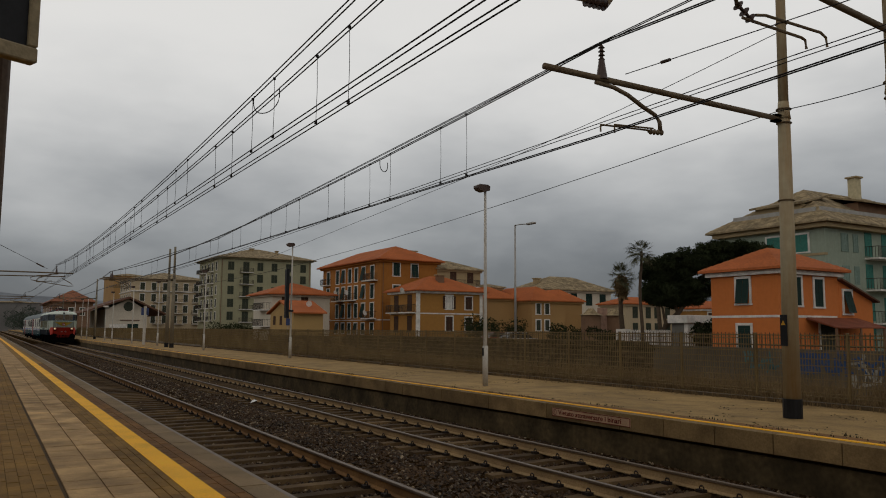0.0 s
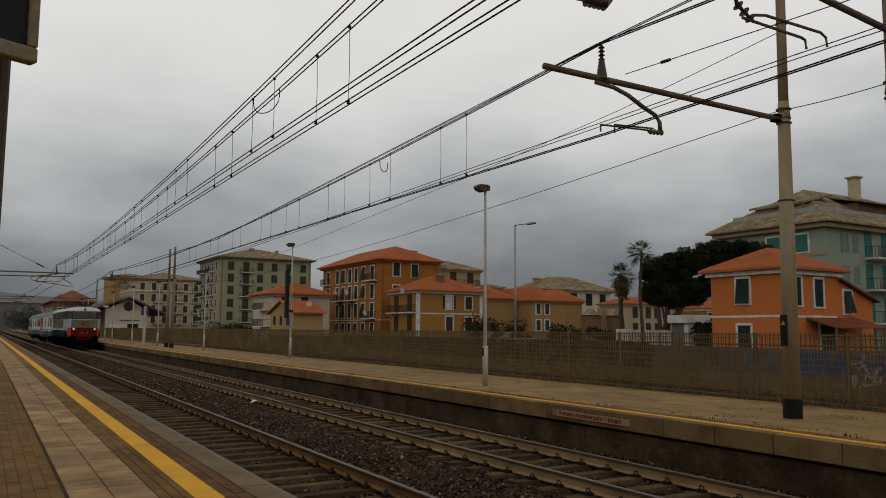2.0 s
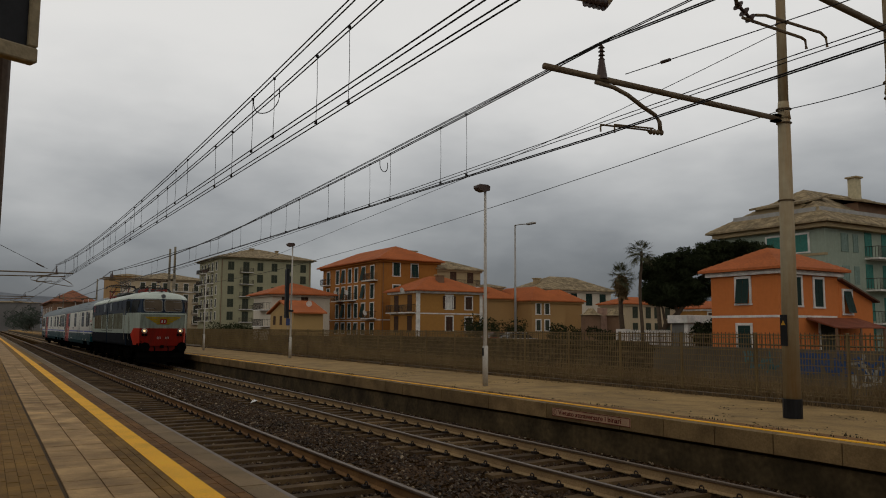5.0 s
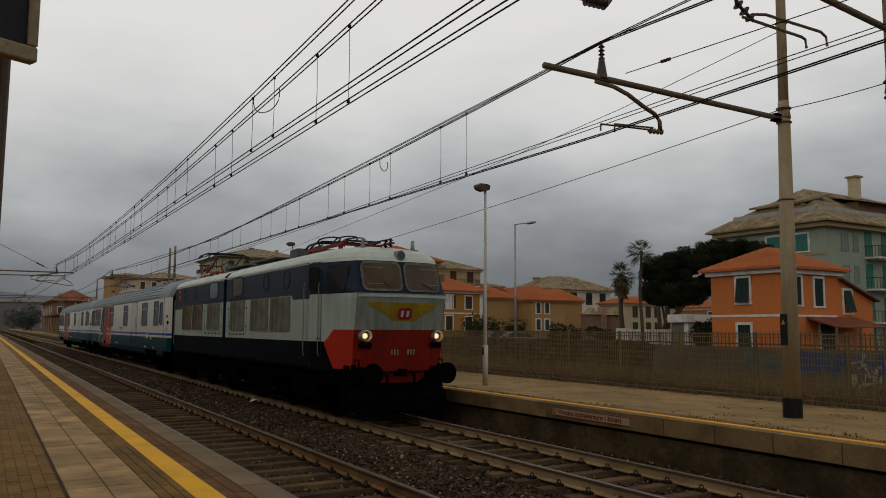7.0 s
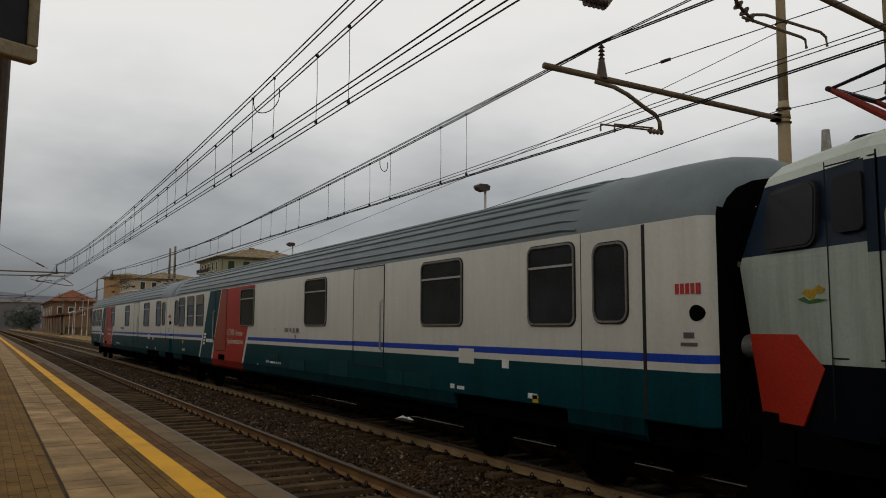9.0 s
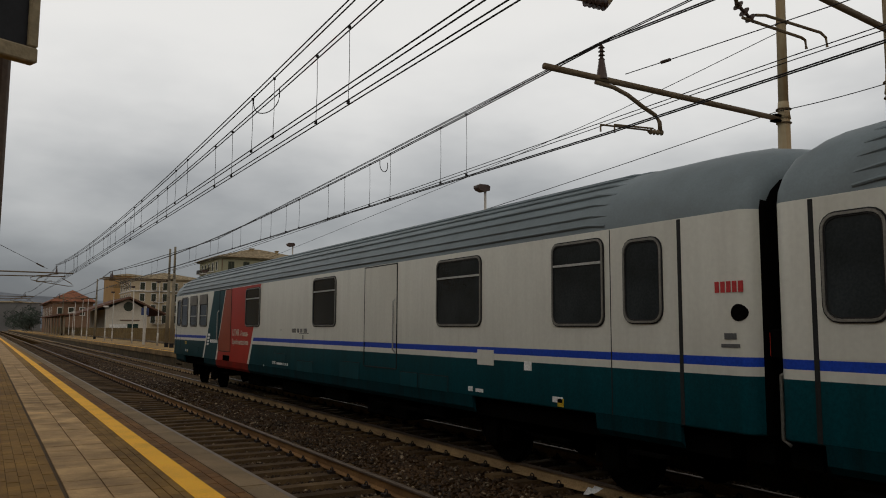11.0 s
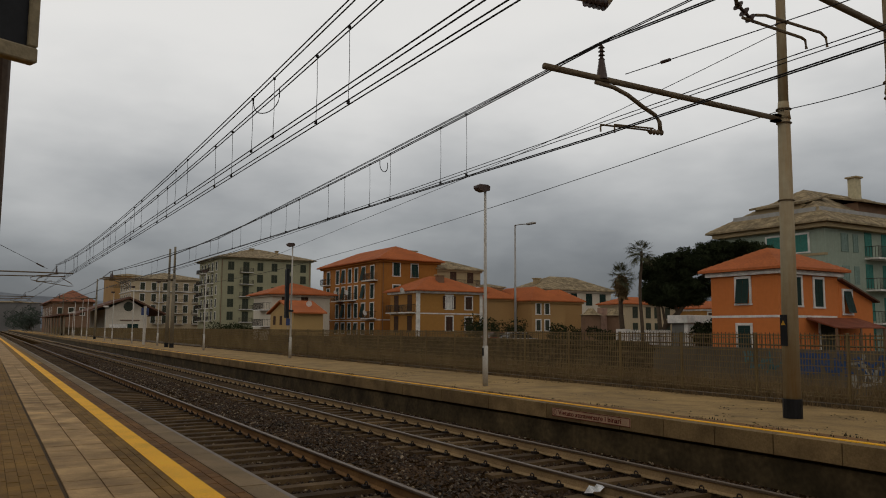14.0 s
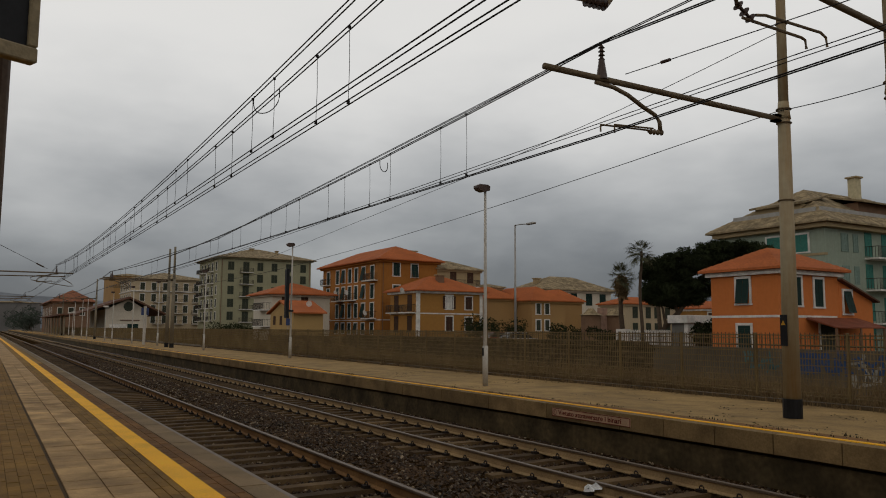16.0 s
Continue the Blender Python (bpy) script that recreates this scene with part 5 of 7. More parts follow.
def coach(label, tail=False):
    top = thing("coach", label, "railway coach", group="train coaches")
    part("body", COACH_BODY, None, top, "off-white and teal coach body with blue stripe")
    for s in (-1, 1):
        def side(u, z, y=0.0):
            return pose(-u, -1.41 - y, z) if s < 0 else pose(-u, 1.41 + y, z, 0, 0, 180)

        def flat(name, outline, m, lift, label="", parent=top):
            """A thin painted panel on the side; outline in (u, z)."""
            bm = bmesh.new()
            prism(bm, [(-u, z) for u, z in outline], "y", -s * 0.01, s * lift)
            return part(name, bm, m, parent, label, at=pose(0, s * 1.41, 0))

        for u, meshes, nm in ((2.5, WIN_SMALL, 0), (5.3, WIN_BIG, 0), (10.8, WIN_BIG, 0), (15.98, WIN_BIG, 0), (21.5, WIN_OPEN, 0), (22.9, WIN_OPEN, 0), (24.32, WIN_SMALL, 0)):
            w = part("window", meshes[0], None, top, at=side(u, 2.535, 0.005))
            part("pane", meshes[1], None, w)
            part("window_seal", meshes[3], None, w, "black rubber seal")
            if meshes[2]:
                part("transom", meshes[2], None, w)
            if meshes is WIN_OPEN:
                part("blind", BLIND, None, w)
        # skirts between the bogies, with hatches
        for u0, u1 in ((0.9, 2.2), (4.9, 21.3), (24.2, 25.6)):
            part("skirt", P([(s * 1.33, 0.74), (s * 1.39, 0.81), (s * 1.409, 0.995), (s * 1.36, 0.995)], "x", -u1, -u0), C_SKIRT, top, "grimy teal skirt panel, shade put into its colour")
        for u0, u1, z0, z1 in ((5.6, 6.5, 0.99, 1.22), (6.6, 7.2, 0.99, 1.22), (8.95, 9.9, 0.99, 1.30), (11.4, 12.4, 0.99, 1.22), (13.2, 14.1, 1.16, 1.34), (18.2, 18.9, 0.99, 1.14), (22.1, 22.6, 1.1, 1.3)):
            d = flat("hatch", [(u0, z0), (u1, z0), (u1, z1), (u0, z1)], L_UNDER if 17 < u0 < 19 else C_TEAL, 0.009)
            for a, b, c, e in ((u0 - 0.014, u0, z0, z1), (u1, u1 + 0.014, z0, z1), (u0 - 0.014, u1 + 0.014, z1, z1 + 0.014)):
                flat("hatch_joint", [(a, c), (b, c), (b, e), (a, e)], L_RUBBER, 0.006, parent=d).matrix_basis = BASE_POSE
        part("red_skirt", P([(s * 1.333, 0.738), (s * 1.393, 0.81), (s * 1.412, 0.99), (s * 1.36, 0.99)], "x", -19.75, -16.3), L_FACERED, top, "grimy red skirt panel, shade put into its colour")
        for u in (1.4, 6.9, 8.0, 18.6, 25.2):
            part("step", B(-u - 0.25, -u + 0.25, -0.06, 0.06, 0, 0.03), L_UNDER, top, at=pose(0, s * 1.36, 0.60))
        # livery: teal and red slanting panels with white edges
        flat("teal_panel", [(18.78, 3.14), (20.25, 3.14), (21.30, 0.985), (19.72, 0.985)], C_TEAL, 0.003, "teal slanting panel")
        flat("red_panel", [(15.24, 3.14), (18.70, 3.14), (19.65, 0.985), (16.28, 0.985)], C_RED, 0.0035, "red slanting panel")
        for a, b in ((20.22, 21.36), (18.68, 19.71), (15.16, 16.29)):
            flat("white_edge", [(a - 0.03, 3.14), (a + 0.12, 3.14), (b + 0.08, 0.985), (b - 0.08, 0.985)], C_WHITE, 0.0045)
        # doors
        for u0, u1 in ((0.88, 1.9), (24.9, 25.62)):
            wa, we = (0.05, 0.014) if u0 < 5 else (0.014, 0.05)
            d = flat("door", [(u0, 1.72), (u1, 1.72), (u1, 3.14), (u0, 3.14)], C_WHITE, 0.003)
            flat("door_joint", [(u0 - wa, 0.99), (u0, 0.99), (u0, 3.14), (u0 - wa, 3.14)], L_RUBBER, 0.004, parent=d).matrix_basis = BASE_POSE
            flat("door_joint", [(u1, 0.99), (u1 + we, 0.99), (u1 + we, 3.14), (u1, 3.14)], L_RUBBER, 0.004, parent=d).matrix_basis = BASE_POSE
            w = part("window", WIN_DOOR[0], None, top, at=side((u0 + u1) / 2 + (0.0 if u0 > 2 else 0.0), 2.515, 0.005))
            part("pane", WIN_DOOR[1], None, w)
            part("window_seal", WIN_DOOR[3], None, w, "black rubber seal")
        for u0, u1, z0, m in ((7.37, 8.71, 1.27, None), (18.13, 19.47, 1.27, C_DOORRED)):
            if m:
                d = flat("loading_door", [(u0, z0), (u1, z0), (u1 - 0.0, 1.6), (u1 - 0.2, 1.95), (u1 - 0.72, 3.12), (u0, 3.12)], m, 0.0065, "faded red sliding door")
            else:
                d = flat("loading_door", [(u0, 1.72), (u1, 1.72), (u1, 3.12), (u0, 3.12)], C_WHITE, 0.008, "off-white loading door")
            for a, b, c, e in ((u0 - 0.02, u0, z0, 3.14), (u1, u1 + 0.02, z0, 3.14), (u0, u1, 3.12, 3.14), (u0, u1, z0 - 0.02, z0)):
                o = flat("door_joint", [(a, c), (b, c), (b, e), (a, e)], L_RUBBER, 0.012, parent=d)
                o.matrix_basis = BASE_POSE
            uh = u1 + 0.06 if m else u0 + 0.06
            part("handle", T([(-uh, 0, 1.55), (-uh, s * 0.05, 1.6), (-uh, s * 0.05, 2.45), (-uh, 0, 2.5)], 0.016, 6), L_FRAME, d)
        # writing
        def words(text, u, z, size, m, width, bold=0.0):
            letters(text, size, m, top, (pose(-u, -1.4165, z, 90, 0, 0) if s < 0 else pose(-u + width, 1.4165, z, 90, 0, 180)), width=width, bold=bold)
        words("UTMR", 17.93, 1.74, 0.27, C_CREAM, 0.72, 0.004)
        words("-Firenze-", 17.14, 1.74, 0.22, C_CREAM, 0.80, 0.004)
        words("Sperimentazione", 17.93, 1.50, 0.22, C_CREAM, 1.62, 0.004)
        words("D25L", 24.08, 1.40, 0.09, C_GREYWRITE, 0.16, 0.002)
        words("200 RIC", 14.2, 1.08, 0.095, C_WRITE, 0.28)
        for k in range(4):
            flat("logo_bar", [(20.82 - 0.0 * k + 0.03 * k, 1.78 - 0.1 * k), (20.52 + 0.05 * k, 1.78 - 0.1 * k), (20.55 + 0.06 * k, 1.71 - 0.1 * k), (20.85 + 0.03 * k, 1.71 - 0.1 * k)], C_WRITE, 0.006, "white logo bars")
        for k in range(10):
            u = 20.50 - k * 0.093
            flat("name_bar", [(u, 1.495), (u - 0.068, 1.495), (u - 0.068, 1.60), (u, 1.60)], C_WRITE, 0.006, "white name bars")
        for u, z, w, h, m in (*[(12.80 - 0.072 * k, 1.865, 0.042, 0.095, C_GREYWRITE) for k in (0, 1, 2, 3, 5, 6, 8, 9, 11, 12, 13)], (12.3, 1.845, 0.6, 0.012, C_GREYWRITE), (12.08, 1.72, 0.05, 0.09, C_GREYWRITE),
                              (13.86, 1.075, 0.12, 0.05, C_WRITE), (13.72, 1.075, 0.1, 0.05, C_WRITE), (13.58, 1.075, 0.1, 0.05, C_WRITE), (13.4, 1.07, 0.05, 0.06, C_WRITE), (13.25, 1.07, 0.05, 0.06, C_WRITE), (13.1, 1.07, 0.05, 0.06, C_WRITE), (14.9, 0.98, 0.04, 0.05, C_WRITE), (5.0, 1.05, 0.12, 0.07, C_WRITE), (4.8, 1.05, 0.2, 0.05, C_WRITE), (3.0, 1.05, 0.2, 0.07, C_WRITE),
                              (0.40, 2.34, 0.05, 0.11, C_REDWRITE), (0.33, 2.34, 0.05, 0.11, C_REDWRITE), (0.26, 2.34, 0.05, 0.11, C_REDWRITE), (0.19, 2.34, 0.05, 0.11, C_REDWRITE), (0.12, 2.34, 0.05, 0.11, C_REDWRITE), (0.34, 1.80, 0.22, 0.035, C_GREYWRITE), (0.30, 1.88, 0.14, 0.06, C_GREYWRITE), (13.6, 1.9, 0.02, 0.05, C_GREYWRITE), (24.0, 1.12, 0.1, 0.08, C_WRITE), (23.8, 1.12, 0.16, 0.08, C_WRITE),
                              (3.6, 1.42, 0.16, 0.12, C_WRITE), (4.75, 1.45, 0.42, 0.22, C_WHITE), (24.1, 1.38, 0.2, 0.11, C_TAG), (2.9, 1.0, 0.12, 0.1, L_YELLOW), (23.7, 1.10, 0.08, 0.08, L_YELLOW)):
            flat("marking", [(u, z), (u - w, z), (u - w, z + h), (u, z + h)], m, 0.006)
        # roof corrugations
        for y, z in ((1.40, 3.22), (1.36, 3.34), (1.29, 3.485), (1.18, 3.62), (1.02, 3.745), (0.82, 3.855), (0.58, 3.933), (0.3, 3.997)):
            part("roof_rib", T([(-2.0, s * y, z - 0.02), (-2.3, s * (y + 0.01), z + 0.012), (-CLEN + 1.1, s * (y + 0.01), z + 0.012), (-CLEN + 0.85, s * y, z - 0.02)], 0.02, 6), C_ROOF, top)
    for x, d in ((0.0, 1), (-CLEN, -1)):
        bm = bmesh.new()
        xx = x - d * 0.05
        rim(bm, 0.95, 2.1, 0.2, 0.36 if d > 0 else 0.14, 0, 0.38 if d > 0 else 0.24)
        g = part("gangway", bm, L_UNDER, top, "black rubber gangway frame", at=pose(x + d * 0.2, 0, 2.1, 0, 0, 90 if d < 0 else -90) @ pose(0, -0.19, 0))
        part("end_door", B(x - d * 0.02, x + d * 0.01, -0.5, 0.5, 1.1, 3.1), L_FRAME, top)
        for s in (-1, 1):
            buffer(top, x - d * (0.0 if tail and d < 0 else 0.2), s * 0.875, d * 0.55)
            if d < 0:
                lamp = part("tail_lamp", B(x - 0.13, x + 0.02, s * 1.19 - 0.07, s * 1.19 + 0.07, 1.70, 1.98, bevel=0.02), L_UNDER, top, "black hooked tail lamp")
                part("reflector", B(x - 0.136, x - 0.129, s * 1.19 - 0.05, s * 1.19 + 0.05, 1.73, 1.95), L_RED, lamp)
                part("hand_rail", T([(x + 0.02, s * 1.19, 0.9), (x - 0.05, s * 1.21, 0.95), (x - 0.05, s * 1.21, 1.55), (x + 0.02, s * 1.15, 1.62)], 0.018, 6), L_WFRAME, top)
                continue
            part("tail_light", T([(x - d * 0.13, s * 1.3, 2.14), (x - d * 0.13, s * 1.416, 2.14)], 0.085, 16), L_UNDER, top, "black round tail light")
        part("end_beam", B(x - d * 0.3, x + d * 0.02, -1.15, 1.15, 0.7, 1.2), L_UNDER, top)
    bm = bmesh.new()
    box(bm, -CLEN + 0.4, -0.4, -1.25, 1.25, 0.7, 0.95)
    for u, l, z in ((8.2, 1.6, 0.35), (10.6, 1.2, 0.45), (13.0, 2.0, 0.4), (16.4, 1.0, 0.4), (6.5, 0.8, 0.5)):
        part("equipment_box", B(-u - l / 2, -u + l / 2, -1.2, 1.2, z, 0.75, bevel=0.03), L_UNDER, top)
    part("underframe", bm, L_UNDER, top, "black underframe, grime and shade in its colour")
    wheels = []
    for c in (3.55, CLEN - 3.55):
        for w in bogie(top, -c, (-1.28, 1.28), 0.46):
            wheels.append((w, 0.46))
    return top, wheels


coach_a, wheels_a = coach("white and teal measuring coach with red slanting door panel")
coach_b, wheels_b = coach("white and teal measuring coach at the train's tail", True)

# ---------------- town: materials ----------------
H_GREEN = mat("pale green-grey plaster", (0.3399, 0.3182, 0.1974), 0.9, s1=0.15, v1=0.12, s2=3, v2=0.08, dirt=((0.2472, 0.228, 0.1428), 0.5), streak=True, coord="Object")
H_ORANGE = mat("ochre orange plaster", (0.36, 0.143, 0.031), 0.9, s1=0.2, v1=0.1, s2=3, v2=0.08, dirt=((0.27, 0.105, 0.027), 0.5), streak=True)
H_LOW = mat("ochre plaster", (0.37, 0.178, 0.045), 0.9, s1=0.2, v1=0.1, s2=3, v2=0.08, dirt=((0.3296, 0.1615, 0.0504), 0.4), streak=True)
H_PEACH = mat("bright orange plaster", (0.56, 0.168, 0.044), 0.88, s1=0.2, v1=0.06, s2=4, v2=0.05, dirt=((0.5665, 0.19, 0.0588), 0.35), streak=True)
H_MINT = mat("pale mint plaster", (0.29, 0.335, 0.26), 0.9, s1=0.2, v1=0.08, s2=3, v2=0.06, dirt=((0.23, 0.25, 0.185), 0.45), streak=True)
H_BEIGE = mat("beige plaster", (0.3708, 0.2755, 0.1512), 0.9, s1=0.2, v1=0.1, dirt=((0.2678, 0.19, 0.1092), 0.4), streak=True)
H_TAN = mat("tan plaster", (0.3708, 0.2137, 0.084), 0.9, s1=0.2, v1=0.1, dirt=((0.309, 0.19, 0.084), 0.4), streak=True)
H_WHITE = mat("off-white plaster", (0.618, 0.5415, 0.4284), 0.9, s1=0.2, v1=0.08, dirt=((0.4326, 0.3705, 0.2856), 0.4), streak=True)
H_CREAM = mat("cream plaster", (0.4841, 0.38, 0.2436), 0.9, s1=0.15, v1=0.1, dirt=((0.3708, 0.285, 0.1764), 0.4), streak=True)
H_YELLOW = mat("yellow plaster", (0.4326, 0.2755, 0.1092), 0.9, s1=0.2, v1=0.1)
H_BROWN = mat("brown stone", (0.206, 0.1187, 0.0714), 0.92, s1=0.5, v1=0.2)
R_TILE = mat("red clay roof tile", (0.42, 0.116, 0.034), 0.85, s1=0.4, v1=0.2, s2=8, v2=0.25, bump=0.5, dirt=((0.2266, 0.07125, 0.0294), 0.5))
R_PALE = mat("weathered slate roof", (0.31, 0.235, 0.135), 0.9, s1=0.9, v1=0.5, s2=6, v2=0.4, bump=0.6, dirt=((0.10, 0.07, 0.04), 0.95))
# duller than R_TILE: distance haze is put into the roof colour
R_HAZY = mat("roof tile dulled by haze", (0.25, 0.10, 0.055), 0.9, s1=0.3, v1=0.3, s2=6, v2=0.3, bump=0.4, dirt=((0.12, 0.06, 0.04), 0.6))
R_DARK = mat("dark brown roof tile", (0.1339, 0.0665, 0.042), 0.9, s1=0.4, v1=0.2)
W_TRIM = mat("white window trim", (0.66, 0.62, 0.56), 0.8, s1=2)
W_GREEN = mat("dark green shutter", (0.014, 0.034, 0.027), 0.65, s1=4, v1=0.2)
W_BROWN = mat("brown shutter", (0.07, 0.036, 0.022), 0.7, s1=4, v1=0.2)
W_TEAL = mat("teal shutter", (0.05, 0.19, 0.15), 0.65, s1=4, v1=0.15)
W_DARK = mat("dark olive shutter", (0.05, 0.056, 0.038), 0.7, s1=4, v1=0.2)
W_MINT = mat("dull mint blind", (0.20, 0.27, 0.225), 0.7, s1=4, v1=0.15)
RAILING = mat("dark iron railing", (0.06, 0.048, 0.036), 0.6, 0.4)

WINDOWS = {}


def window_kit(w, h, shut, trim, open_leaf):
    key = (w, h, shut.name, trim, open_leaf)
    if key not in WINDOWS:
        bm = bmesh.new()
        t = 0.16 if trim else 0.05
        for a, b, c, e in ((-w / 2 - t, w / 2 + t, h / 2, h / 2 + t), (-w / 2 - t, -w / 2, -h / 2, h / 2), (w / 2, w / 2 + t, -h / 2, h / 2), (-w / 2 - t - 0.05, w / 2 + t + 0.05, -h / 2 - t * 0.7, -h / 2)):
            box(bm, a, b, -0.07, 0.02, c, e)
        frame_me = to_mesh("window_frame", bm, W_TRIM if trim else shut)
        leaves = []
        for s in (-1, 1):
            bm = bmesh.new()
            a, b = (0.01, w / 2) if s > 0 else (-w / 2, -0.01)
            teeth = [(0.0, -h / 2), (-0.03, -h / 2), (-0.03, -h / 2 + 0.08)]
            n = int((h - 0.16) / 0.12)
            for k in range(n):
                z = -h / 2 + 0.08 + (h - 0.16) * k / n
                teeth += [(-0.01, z + 0.004), (-0.03, z + (h - 0.16) / n - 0.004)]
            prism(bm, teeth + [(-0.03, h / 2), (0.0, h / 2)], "x", a, b)
            leaves.append(to_mesh("shutter", bm, shut))
        WINDOWS[key] = (frame_me, leaves)
    return WINDOWS[key]


def window(parent, face, along, z, w, h, shut, trim=True, tilt=0.0):
    """A shuttered window on the south (y) or east (x) face; along: its place on that face."""
    kind, at, = face
    m = pose(along, at, z) if kind == "S" else pose(at, along, z, 0, 0, 90)
    fr, leaves = window_kit(w, h, shut, trim, False)
    ob = part("window", fr, None, parent, at=m)
    for k, s in enumerate((-1, 1)):
        part("shutter", leaves[k], None, ob, at=pose(0, -0.015, 0) if not tilt else pose(0, -0.02, h / 2, -tilt, 0, 0) @ pose(0, 0, -h / 2))
    return ob


def balcony(parent, face, along, z, w, depth=1.0, railing=None):
    kind, at = face
    m = pose(along, at, z) if kind == "S" else pose(at, along, z, 0, 0, 90)
    ob = part("balcony", B(-w / 2, w / 2, -depth, 0.05, -0.14, 0), W_TRIM, parent, at=m)
    bm = bmesh.new()
    n = max(4, int(w / 0.14))
    for k in range(n + 1):
        x = -w / 2 + w * k / n
        box(bm, x - 0.012, x + 0.012, -depth + 0.02, -depth + 0.045, 0, 0.95)
    for s in (-1, 1):
        for k in range(5):
            box(bm, s * (w / 2 - 0.03) - 0.012, s * (w / 2 - 0.03) + 0.012, -depth + 0.05 + k * depth / 5, -depth + 0.075 + k * depth / 5, 0, 0.95)
        box(bm, s * (w / 2 - 0.03) - 0.02, s * (w / 2 - 0.03) + 0.02, -depth, 0, 0.95, 1.0)
    box(bm, -w / 2, w / 2, -depth + 0.01, -depth + 0.06, 0.95, 1.0)
    part("railing", bm, railing or RAILING, ob, "iron balcony railing")


def hip_roof(x0, x1, y0, y1, z, h, o, m, n=10):
    """A hipped roof in tile courses, with eaves board and soffit."""
    x0, x1, y0, y1 = x0 - o, x1 + o, y0 - o, y1 + o
    half = min(x1 - x0, y1 - y0) / 2 - 0.02
    bm = bmesh.new()
    rings = []
    for k in range(n + 1):
        f = k / n
        for lip in ((0.0,) if k in (0, n) else (0.05, 0.0)):
            i = half * f
            rings.append([bm.verts.new(p) for p in ((x0 + i, y0 + i, z + h * f + lip), (x1 - i, y0 + i, z + h * f + lip), (x1 - i, y1 - i, z + h * f + lip), (x0 + i, y1 - i, z + h * f + lip))])
    low = [bm.verts.new((v.co.x, v.co.y, z - 0.16)) for v in rings[0]]
    for s, t in zip([low] + rings, rings):
        for k in range(4):
            bm.faces.new((s[k], s[(k + 1) % 4], t[(k + 1) % 4], t[k]))
    bm.faces.new(low[::-1])
    bm.faces.new(rings[-1])
    return bm


def house(name, label, x0, x1, y0, y1, top, wall, roof, rh, o=0.7, category="house", base=0.2, cornice=True):
    ob = thing(name, label, category, group="town buildings")
    part("wall", B(x0, x1, y0, y1, base - 0.3, top), wall, ob)
    part("roof", hip_roof(x0, x1, y0, y1, top + 0.16, rh, o, roof), roof, ob)
    if cornice:
        bm = bmesh.new()
        box(bm, x0 - o * 0.45, x1 + o * 0.45, y0 - o * 0.45, y1 + o * 0.45, top - 0.28, top - 0.002)
        part("cornice", bm, W_TRIM if wall in (H_PEACH, H_LOW) else wall, ob)
    return ob


def chimney(parent, x, y, z, h, w=0.6, m=H_BEIGE):
    c = part("chimney", B(x - w / 2, x + w / 2, y - w / 2, y + w / 2, z - 1.2, z + h), m, parent)
    part("chimney_cap", B(x - w * 0.7, x + w * 0.7, y - w * 0.7, y + w * 0.7, z + h, z + h + 0.15), H_BEIGE, c)


def dish(parent, face, along, z, r=0.45):
    kind, at = face
    m = pose(along, at - 0.5, z, 20, 0, 15) if kind == "S" else pose(at + 0.5, along, z, 20, 0, 70)
    bm = bmesh.new()
    tube(bm, [(0, 0, 0), (0, -0.06, 0)], r * 0.7, 14, r1=r)
    tube(bm, [(0, 0.5, 0), (0, 0, 0)], 0.03, 5)
    part("satellite_dish", bm, W_TRIM, parent, "white satellite dish", at=m)


# ---------------- apartment houses along the line ----------------
ap = house("apartment_block", "tall pale green plaster apartment block with weathered hipped roof", -207.4, -186.5, 48.0, 71.0, 19.0, H_GREEN, R_PALE, 3.2, 1.2, "apartment block")
for z in (17.0, 14.1, 11.1, 8.0, 4.9):
    for y in (50.6, 57.8, 61.4, 65.1, 68.9):
        window(ap, ("E", -186.5), y, z, 1.35, 1.9, W_DARK, False)
    window(ap, ("E", -186.5), 54.3, z - 0.2, 1.4, 2.4, W_DARK, False)
    balcony(ap, ("E", -186.5), 54.3, z - 1.45, 3.2, 1.1)
    for k, x in enumerate((-204.3, -201.0, -197.5, -193.8, -190.0)):
        window(ap, ("S", 48.0), x, z, 1.3, 1.9, W_DARK, True)
        if k in (0, 1, 3):
            balcony(ap, ("S", 48.0), x, z - 1.2, 3.0, 1.2)
chimney(ap, -195, 58, 21.7, 0.5, 0.9)
chimney(ap, -193, 64, 21.2, 0.5, 0.7)
part("downpipe", T([(-186.4, 48.4, 0.2), (-186.4, 48.4, 18.6)], 0.07, 6), H_BROWN, ap)
part("downpipe", T([(-186.4, 70.6, 0.2), (-186.4, 70.6, 18.6)], 0.07, 6), H_BROWN, ap)

og = house("apartment_house", "ochre orange four-storey apartment house with red hipped roof", -122.8, -100.5, 49.0, 58.4, 11.95, H_ORANGE, R_TILE, 2.5, 0.9, "apartment house")
for z, h in ((10.2, 2.1), (7.5, 2.0), (4.7, 2.1), (2.0, 1.6)):
    for k, x in enumerate((-120.4, -116.5, -114.1, -111.6, -109.2, -106.5, -103.4)):
        window(og, ("S", 49.0), x, z, 1.15, h, W_GREEN, True, tilt=12 if (k * 7 + int(z)) % 3 == 0 else 0)
for x, z, w in ((-103.2, 9.1, 3.2), (-115.3, 6.35, 3.2), (-110.6, 6.35, 2.9), (-103.6, 3.5, 3.4), (-120.6, 3.5, 2.6), (-120.6, 9.1, 2.2)):
    balcony(og, ("S", 49.0), x, z, w, 1.0)
